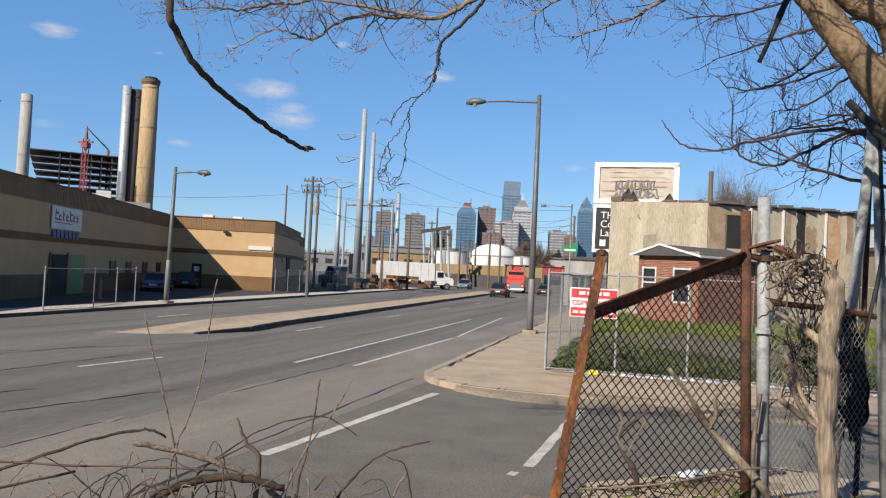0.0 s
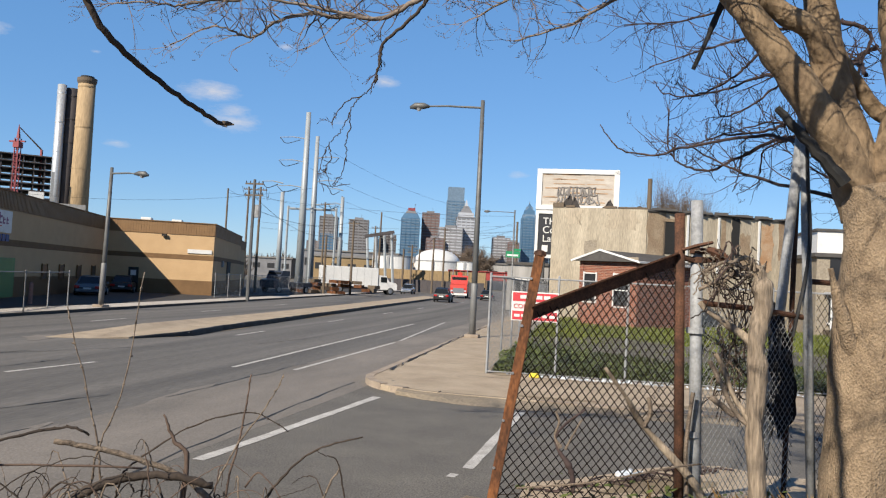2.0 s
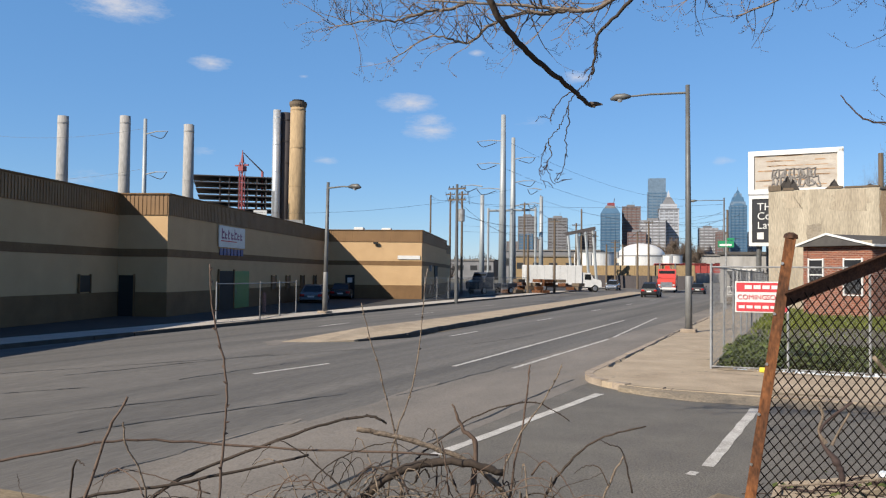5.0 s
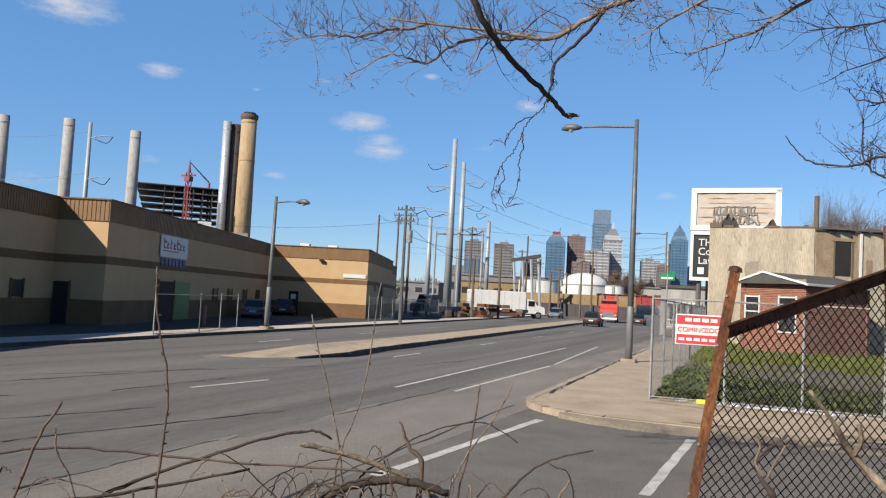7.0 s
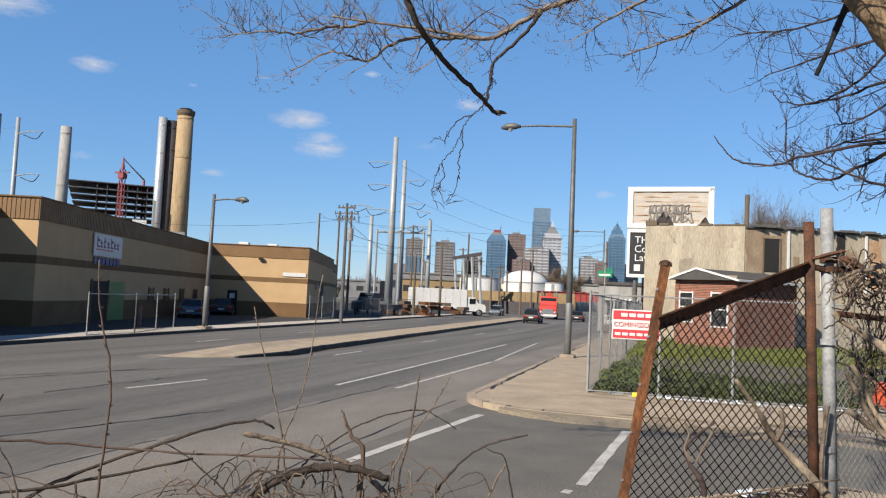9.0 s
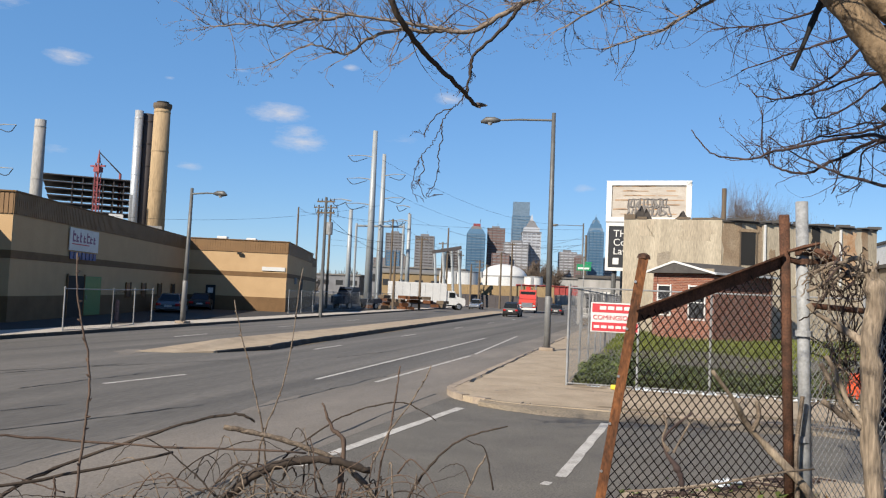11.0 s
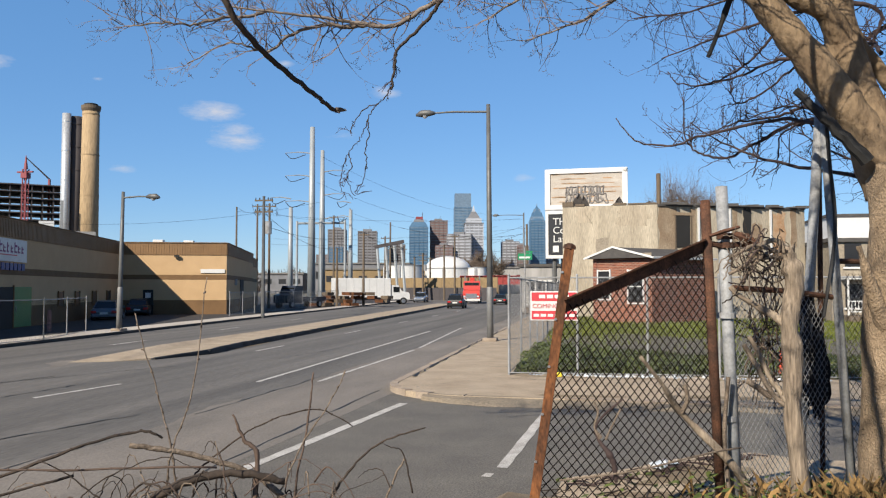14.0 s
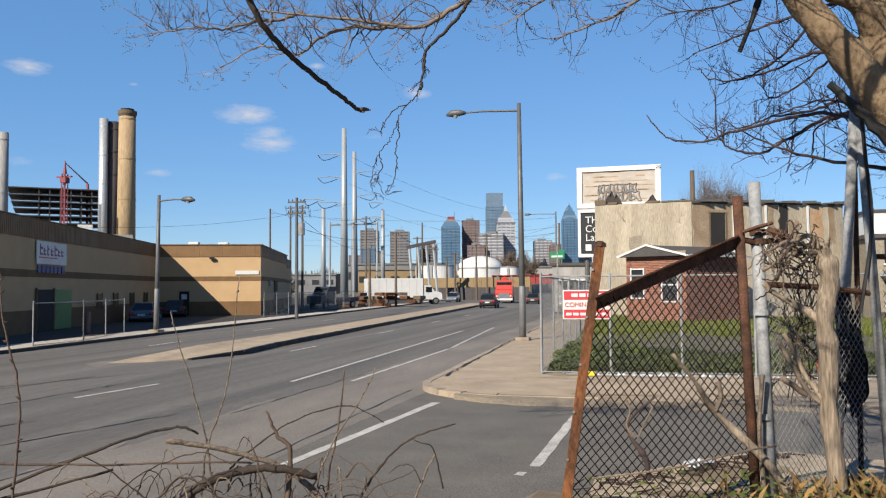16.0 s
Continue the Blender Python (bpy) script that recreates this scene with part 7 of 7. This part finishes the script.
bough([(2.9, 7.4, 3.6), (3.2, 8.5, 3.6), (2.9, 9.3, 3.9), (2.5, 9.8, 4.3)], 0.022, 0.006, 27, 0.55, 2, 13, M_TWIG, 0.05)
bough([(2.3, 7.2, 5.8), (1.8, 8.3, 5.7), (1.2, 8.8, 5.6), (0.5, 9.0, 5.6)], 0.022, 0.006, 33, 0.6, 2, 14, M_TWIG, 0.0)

# low arching boughs set with upright spikes of buds
def bud_spikes(pts, seed, count, tall):
    rnd = random.Random(seed)
    c = curve(pts, 8)
    bm = bmesh.new()
    for k in range(count):
        p = c[min(int(len(c) * rnd.uniform(0.3, 1.0)), len(c) - 1)]
        h = tall * rnd.uniform(0.5, 1.1)
        lean = Vector((rnd.uniform(-0.12, 0.12), rnd.uniform(-0.1, 0.1), 1)).normalized()
        tube(bm, [p, p + lean * h * 0.5 + Vector((rnd.uniform(-0.01, 0.01), 0, 0)), p + lean * h], [0.0035, 0.0028, 0.0015], 3, False)
        for j in range(int(h / 0.011)):
            q = p + lean * h * rnd.uniform(0.12, 1.0)
            d = Vector((rnd.uniform(-1, 1), rnd.uniform(-1, 1), rnd.uniform(0, 0.8))).normalized() * rnd.uniform(0.008, 0.022) * (1.1 - 0.6 * (q.z - p.z) / h)
            tube(bm, [q, q + d, q + d * 1.5], [0.0012, 0.0052, 0.001], 3, False)
    sp = part("bud_spray", bm, M_TWIG, tree, "upright spikes of small dark buds")
    sp["kind"] = "stuff"


ARCHES = [
    ([(2.50, 9.00, 4.32), (2.25, 9.00, 4.25), (1.87, 9.00, 4.06), (1.52, 9.00, 3.88), (1.21, 9.00, 3.96), (1.07, 9.00, 4.14), (1.05, 9.00, 4.62)], 0.024, 18, 31, 14, 0.32),
    ([(2.10, 8.60, 5.31), (2.01, 8.60, 5.22), (1.85, 8.60, 5.04), (1.64, 8.60, 4.84), (1.30, 8.60, 4.67), (0.96, 8.60, 4.69), (0.84, 8.60, 4.82)], 0.02, 14, 32, 6, 0.2),
    ([(2.35, 8.80, 4.97), (2.22, 8.80, 4.84), (1.91, 8.80, 4.60), (1.66, 8.80, 4.48), (1.57, 8.80, 4.55), (1.54, 8.80, 4.72)], 0.016, 10, 33, 8, 0.22),
    ([(2.41, 8.90, 4.47), (2.11, 8.90, 4.34), (1.61, 8.90, 4.27), (1.29, 8.90, 4.15)], 0.02, 12, 34, 9, 0.26),
    ([(2.52, 9.10, 4.30), (2.18, 9.10, 4.19), (2.12, 9.10, 3.93), (2.10, 9.10, 3.69)], 0.014, 6, 35, 2, 0.15),
    ([(2.35, 8.90, 4.29), (1.91, 8.90, 4.08), (1.85, 8.90, 3.84), (1.79, 8.90, 3.64)], 0.014, 6, 36, 2, 0.15),
    ([(3.37, 9.20, 5.42), (3.13, 9.20, 5.24), (3.06, 9.20, 4.91), (3.20, 9.20, 4.57)], 0.03, 16, 37, 3, 0.2),
    ([(2.90, 9.00, 5.65), (3.23, 9.00, 5.50), (3.12, 9.00, 5.05), (3.28, 9.00, 4.77)], 0.03, 16, 38, 3, 0.2),
]
for pts_, r_, n_, seed_, spikes_, tall_ in ARCHES:
    bough(pts_, r_, 0.005, n_, 0.4, 1, seed_, M_TWIG, 0.05)
    bud_spikes(pts_, seed_, spikes_, tall_)

# unseen crown boughs added overhead, placed to shade the side street
for pts_, seed_ in (([(2.1, 7.2, 6.2), (1.4, 7.0, 7.2), (0.5, 6.6, 7.8), (-0.6, 6.0, 8.2)], 41), ([(2.1, 7.2, 6.2), (1.7, 8.2, 7.6), (1.0, 9.4, 8.4), (0.3, 10.2, 9.0)], 42),
                    ([(2.8, 7.0, 6.0), (2.4, 7.2, 8.0), (1.6, 7.6, 9.8), (0.8, 8.2, 11.2)], 43), ([(1.4, 7.0, 7.2), (0.9, 5.4, 7.4), (0.2, 3.9, 7.9), (-0.7, 2.9, 8.2)], 44),
                    ([(2.8, 7.0, 6.0), (3.3, 8.2, 8.0), (3.4, 9.6, 9.6), (3.0, 11.0, 11.0)], 45), ([(1.7, 7.6, 7.6), (0.9, 8.2, 8.6), (0.0, 8.6, 10.2)], 46)):
    bough(pts_, 0.13, 0.04, 46, 1.5, 2, seed_, M_BARK, 0.0)

# unseen high boughs added over the bank to dapple the trunk and the gate
bough([(2.7, 6.9, 5.8), (1.9, 5.6, 6.0), (1.0, 4.2, 6.1), (0.1, 3.0, 6.4)], 0.09, 0.03, 40, 1.1, 2, 21, M_BARK, 0.0)
bough([(2.8, 6.8, 5.2), (2.3, 5.4, 5.7), (1.7, 4.0, 6.0), (1.3, 2.6, 6.5)], 0.09, 0.03, 40, 1.1, 2, 22, M_BARK, 0.0)
bough([(2.9, 6.8, 5.6), (3.1, 5.2, 6.0), (2.8, 3.8, 6.4), (2.3, 2.4, 6.8)], 0.08, 0.03, 34, 1.1, 2, 23, M_BARK, 0.0)
bough([(1.4, 6.7, 5.1), (0.6, 5.4, 5.9), (-0.3, 4.2, 6.4)], 0.06, 0.025, 26, 1.0, 2, 24, M_BARK, 0.0)

# more added boughs above the view, for shadow bands across gate and posts
bough([(0.1, 3.0, 6.4), (-0.5, 2.2, 5.7), (-1.0, 1.4, 5.3), (-1.6, 0.6, 5.2)], 0.05, 0.02, 20, 0.8, 2, 25, M_BARK, 0.2)
bough([(0.1, 3.0, 6.4), (0.0, 2.0, 5.6), (-0.3, 1.0, 5.0), (-0.8, 0.2, 4.9)], 0.05, 0.02, 20, 0.8, 2, 26, M_BARK, 0.2)
bough([(1.3, 2.6, 6.5), (0.7, 1.7, 5.8), (0.1, 0.8, 5.5)], 0.05, 0.02, 16, 0.8, 2, 27, M_BARK, 0.2)

# a dead branch hanging close before the eye
tip = thing("hanging_branch", "dark dead branch with a broken tip hanging low", "branch")
c = rough(curve([(-0.463, 0.452, 2.679), (-0.478, 0.36, 2.694), (-0.513, 0.302, 2.725), (-0.536, 0.24, 2.756), (-0.556, 0.205, 2.80), (-0.57, 0.20, 2.87), (-0.66, 0.4, 3.28), (-0.6, 1.2, 4.2), (0.3, 3.2, 5.2), (1.2, 5.2, 5.9), (1.8, 6.6, 6.1), (2.1, 7.1, 6.0)], 8), 0.0012, rt_)
part("branch", T(c, [0.0036 + 0.00005 * min(k, 36) + 0.0006 * max(k - 44, 0) for k in range(len(c))], 9), M_DEADW, tip, smooth=True)
part("broken_tip", T([c[0], c[0] + Vector((0.010, 0.002, 0.001)), c[0] + Vector((0.02, 0.0, -0.001))], [0.0055, 0.004, 0.0014], 5), M_CANE, tip, "pale splintered tip")
part("broken_tip", T([c[0], c[0] + Vector((0.008, 0.0, -0.005))], [0.004, 0.0012], 5), M_CANE, tip)

# ---- brambles on the low fence before the camera ----
lf = fence("low_fence", "low rusty chain-link fence smothered in brambles", [(-6.5, -1.4), (-2.25, 1.5), (-1.6, 1.95)], 0.65, 0.9, 0.07, 0.0022, posts=False, mesh_m=M_WIREG, spacing=2.2, toprail=False)
br = thing("bramble", "tangle of dead bramble canes and dry stems", "bramble")
rr_ = random.Random(55)


def cane(pts, r0, r1, material, thorn=0.0):
    c = rough(curve(pts, 7), 0.003, rr_)
    p = part("cane", T(c, [lerp(r0, r1, i / (len(c) - 1)) * rr_.uniform(0.85, 1.15) for i in range(len(c))], 7), material, br, smooth=True)
    if thorn:
        bm = bmesh.new()
        for i in range(2, len(c) - 1, 2):
            d = Vector((rr_.uniform(-1, 1), rr_.uniform(-1, 1), rr_.uniform(0, 1))).normalized()
            tube(bm, [c[i] - d * 0.002, c[i] + d * thorn * 0.5, c[i] + d * thorn], [0.0045, 0.0042, 0.001], 5)
        bu = part("bud_cluster", bm, material, p, "small swelling buds")
        bu["kind"] = "stuff"


cane([(-2.05, 1.4, 0.8), (-2.02, 1.45, 1.63), (-2.01, 1.46, 1.86), (-2.01, 1.46, 2.02), (-2.05, 1.43, 2.25), (-2.06, 1.42, 2.42)], 0.0055, 0.0025, M_CANER, 0.016)
cane([(-2.9, 0.9, 1.68), (-2.56, 1.23, 1.75), (-2.37, 1.42, 1.77), (-1.99, 1.72, 1.72), (-1.43, 2.02, 1.69)], 0.005, 0.004, M_CANER, 0.008)
cane([(-0.71, 2.43, 1.79), (-0.89, 2.4, 1.73), (-1.02, 2.37, 1.61), (-1.12, 2.34, 1.4), (-1.2, 2.3, 0.8)], 0.003, 0.008, M_DEADW)
cane([(-2.6, 1.4, 1.3), (-2.39, 1.54, 1.54), (-2.21, 1.68, 1.65), (-1.9, 1.89, 1.78), (-1.73, 1.99, 1.82), (-1.66, 2.03, 1.79)], 0.008, 0.0045, M_DEADW, 0.009)
cane([(-1.75, 1.9, 1.45), (-1.64, 1.93, 1.58), (-1.5, 1.99, 1.65), (-1.34, 2.06, 1.66), (-1.2, 2.12, 1.62)], 0.021, 0.014, M_DEADW, 0.01)
cane([(-1.77, 1.97, 1.77), (-1.59, 2.06, 1.73), (-1.38, 2.15, 1.65), (-1.25, 2.2, 1.55), (-1.1, 2.3, 1.3)], 0.0105, 0.013, M_CANE, 0.013)
cane([(-1.6, 2.05, 1.5), (-1.63, 2.04, 1.73), (-1.68, 2.02, 1.96), (-1.76, 1.98, 2.27)], 0.0045, 0.002, M_CANE, 0.012)
cane([(-1.66, 2.04, 1.5), (-1.63, 2.04, 1.73), (-1.56, 2.07, 1.98), (-1.52, 2.09, 2.41)], 0.0045, 0.002, M_CANE, 0.012)
cane([(-1.37, 2.15, 1.3), (-1.33, 2.17, 1.68), (-1.38, 2.15, 1.77), (-1.42, 2.13, 1.87)], 0.014, 0.004, M_CANER, 0.008)
cane([(-1.62, 2.17, 1.6), (-1.55, 2.19, 1.67), (-1.38, 2.26, 1.8), (-1.16, 2.33, 1.87), (-1.0, 2.37, 1.8)], 0.0045, 0.002, M_DEADW, 0.006)
cane([(-1.3, 2.28, 1.5), (-1.2, 2.31, 1.72), (-1.08, 2.35, 1.92), (-1.03, 2.36, 2.03)], 0.004, 0.002, M_CANE, 0.008)
cane([(-1.28, 2.3, 1.1), (-1.23, 2.31, 1.53), (-1.18, 2.32, 1.81), (-1.16, 2.33, 2.02)], 0.006, 0.003, M_CANER, 0.01)
cane([(-2.4, 1.1, 1.3), (-2.34, 1.17, 1.67), (-2.3, 1.21, 1.85), (-2.26, 1.25, 1.96)], 0.006, 0.004, M_CANER)
cane([(-2.18, 1.3, 1.3), (-2.21, 1.29, 1.64), (-2.26, 1.25, 1.79), (-2.27, 1.24, 1.87)], 0.004, 0.003, M_CANE)
cane([(-0.95, 2.4, 1.3), (-0.85, 2.42, 1.55), (-0.8, 2.44, 1.66)], 0.006, 0.004, M_CANE)
cane([(-2.75, 0.9, 1.45), (-2.5, 1.2, 1.58), (-2.2, 1.5, 1.62), (-1.85, 1.75, 1.7)], 0.008, 0.0045, M_DEADW, 0.009)
for k in range(215):
    w = rr_.betavariate(9, 5) if k % 4 else rr_.random()
    a = Vector((-3.0, 0.85, 0)).lerp(Vector((-0.75, 2.5, 0)), w) + Vector((rr_.uniform(-0.1, 0.1), rr_.uniform(-0.1, 0.1), rr_.uniform(1.15, 1.6)))
    d = Vector((rr_.uniform(-0.32, 0.32), rr_.uniform(-0.15, 0.15), rr_.uniform(-0.05, 0.22)))
    e = a + d
    cane([a, a.lerp(e, 0.4) + Vector((0, 0, rr_.uniform(0, 0.09))), e, e + Vector((d.x * 0.4, d.y * 0.4, rr_.uniform(-0.16, 0.04)))], rr_.uniform(0.0016, 0.0046), 0.0011, rr_.choice((M_CANE, M_CANER, M_CANER, M_DEADW, M_DEADW)))

# ---- dry grass, weeds and ivy at the tree's foot ----
bm = bmesh.new()
bm2 = bmesh.new()
for k in range(1100):
    x, y = rr_.gauss(2.35, 0.55), rr_.uniform(5.6, 7.2)
    z = 0.62 if y < 6.2 else lerp(0.62, 0.35, (y - 6.2))
    h, a = rr_.uniform(0.06, 0.3), rr_.uniform(0, 6.28)
    dx, dy = 0.006 * math.cos(a), 0.006 * math.sin(a)
    l = Vector((rr_.uniform(-0.15, 0.15), rr_.uniform(-0.15, 0.15), h))
    v = [bm.verts.new(q) for q in ((x - dx, y - dy, z), (x + dx, y + dy, z), (x + dx * 0.7 + l.x * 0.5, y + dy * 0.7 + l.y * 0.5, z + h * 0.65), (x + l.x * 1.3, y + l.y * 1.3, z + h))]
    bm.faces.new(v)
for k in range(420):
    x, y = rr_.gauss(1.5, 0.8), rr_.uniform(5.4, 6.6)
    z = 0.62 + rr_.uniform(0.02, 0.2)
    s, a = rr_.uniform(0.02, 0.05), rr_.uniform(0, 6.28)
    c, d = Vector((math.cos(a), math.sin(a), 0.3)) * s, Vector((-math.sin(a), math.cos(a), 0.1)) * s * 0.6
    o = Vector((x, y, z))
    bm2.faces.new([bm2.verts.new(q) for q in (o - c, o - d, o + c, o + d)])
tagged(obj("dry_grass", bm, M_DRYG), "tufts of straw-coloured dry grass round the tree foot", "grass", kind="stuff")
bm3 = bmesh.new()
for k in range(110):
    x, y = rr_.uniform(-0.6, 3.2), rr_.uniform(7.6, 9.2)
    z = 0.126 if 6.6 < y < 8.85 else 0.012
    a, l = rr_.uniform(0, 6.28), rr_.uniform(0.08, 0.5)
    d = Vector((math.cos(a), math.sin(a), 0)) * l
    tube(bm3, rough([Vector((x, y, z + 0.006)), Vector((x, y, z + 0.012)) + d * 0.5, Vector((x, y, z + 0.006)) + d], 0.012, rr_), rr_.uniform(0.004, 0.009), 4)
tagged(obj("dead_twigs", bm3, M_DEADW), "dead twigs scattered over the pavement", "twigs", kind="stuff")
tagged(obj("weeds", bm2, M_LEAF), "low green weeds among the dry grass", "weeds", kind="stuff")

# bare tree behind the house
ft = thing("bare_tree", "leafless spreading tree behind the stucco house", "tree", pose(10.2, 82.4, 0))
part("trunk", T([(0, 0, 0), (0.2, 0, 4), (0, 0, 8)], [0.4, 0.3, 0.2], 8), M_TREEFAR, ft)
bm = bmesh.new()
rf = random.Random(14)
for k in range(26):
    a = rf.uniform(0, 6.28)
    spray(bm, Vector((0, 0, rf.uniform(5.5, 8.5))), Vector((math.cos(a), math.sin(a), rf.uniform(0.15, 0.9))), rf.uniform(3.5, 6.0), 0.045, 2, rf, 0.05)
cr = part("crown", bm, M_TREEFAR, ft, "open crown of thin bare twigs")

# bare trees beyond the tanks
for x, y, h in ((-45.5, 304, 16.5), (-41.5, 300, 17.0), (-38.0, 306, 17.0), (-34.5, 300, 15.5)):
    ft = thing("bare_tree", "leafless brown tree behind the storage tanks", "tree", pose(x, y, -0.05), "bare trees beyond the tanks")
    part("trunk", T([(0, 0, 0), (0.2, 0, h * 0.3), (0, 0, h * 0.7)], [0.4, 0.3, 0.15], 7), M_TREEFAR, ft)
    bm = bmesh.new()
    for k in range(11):
        a = rf.uniform(0, 6.28)
        spray(bm, Vector((0, 0, h * rf.uniform(0.35, 0.62))), Vector((math.cos(a), math.sin(a), rf.uniform(0.4, 1.4))), h * rf.uniform(0.26, 0.4), 0.09, 2, rf, 0.05)
    part("crown", bm, M_TREEFAR, ft, "open crown of thin bare twigs")
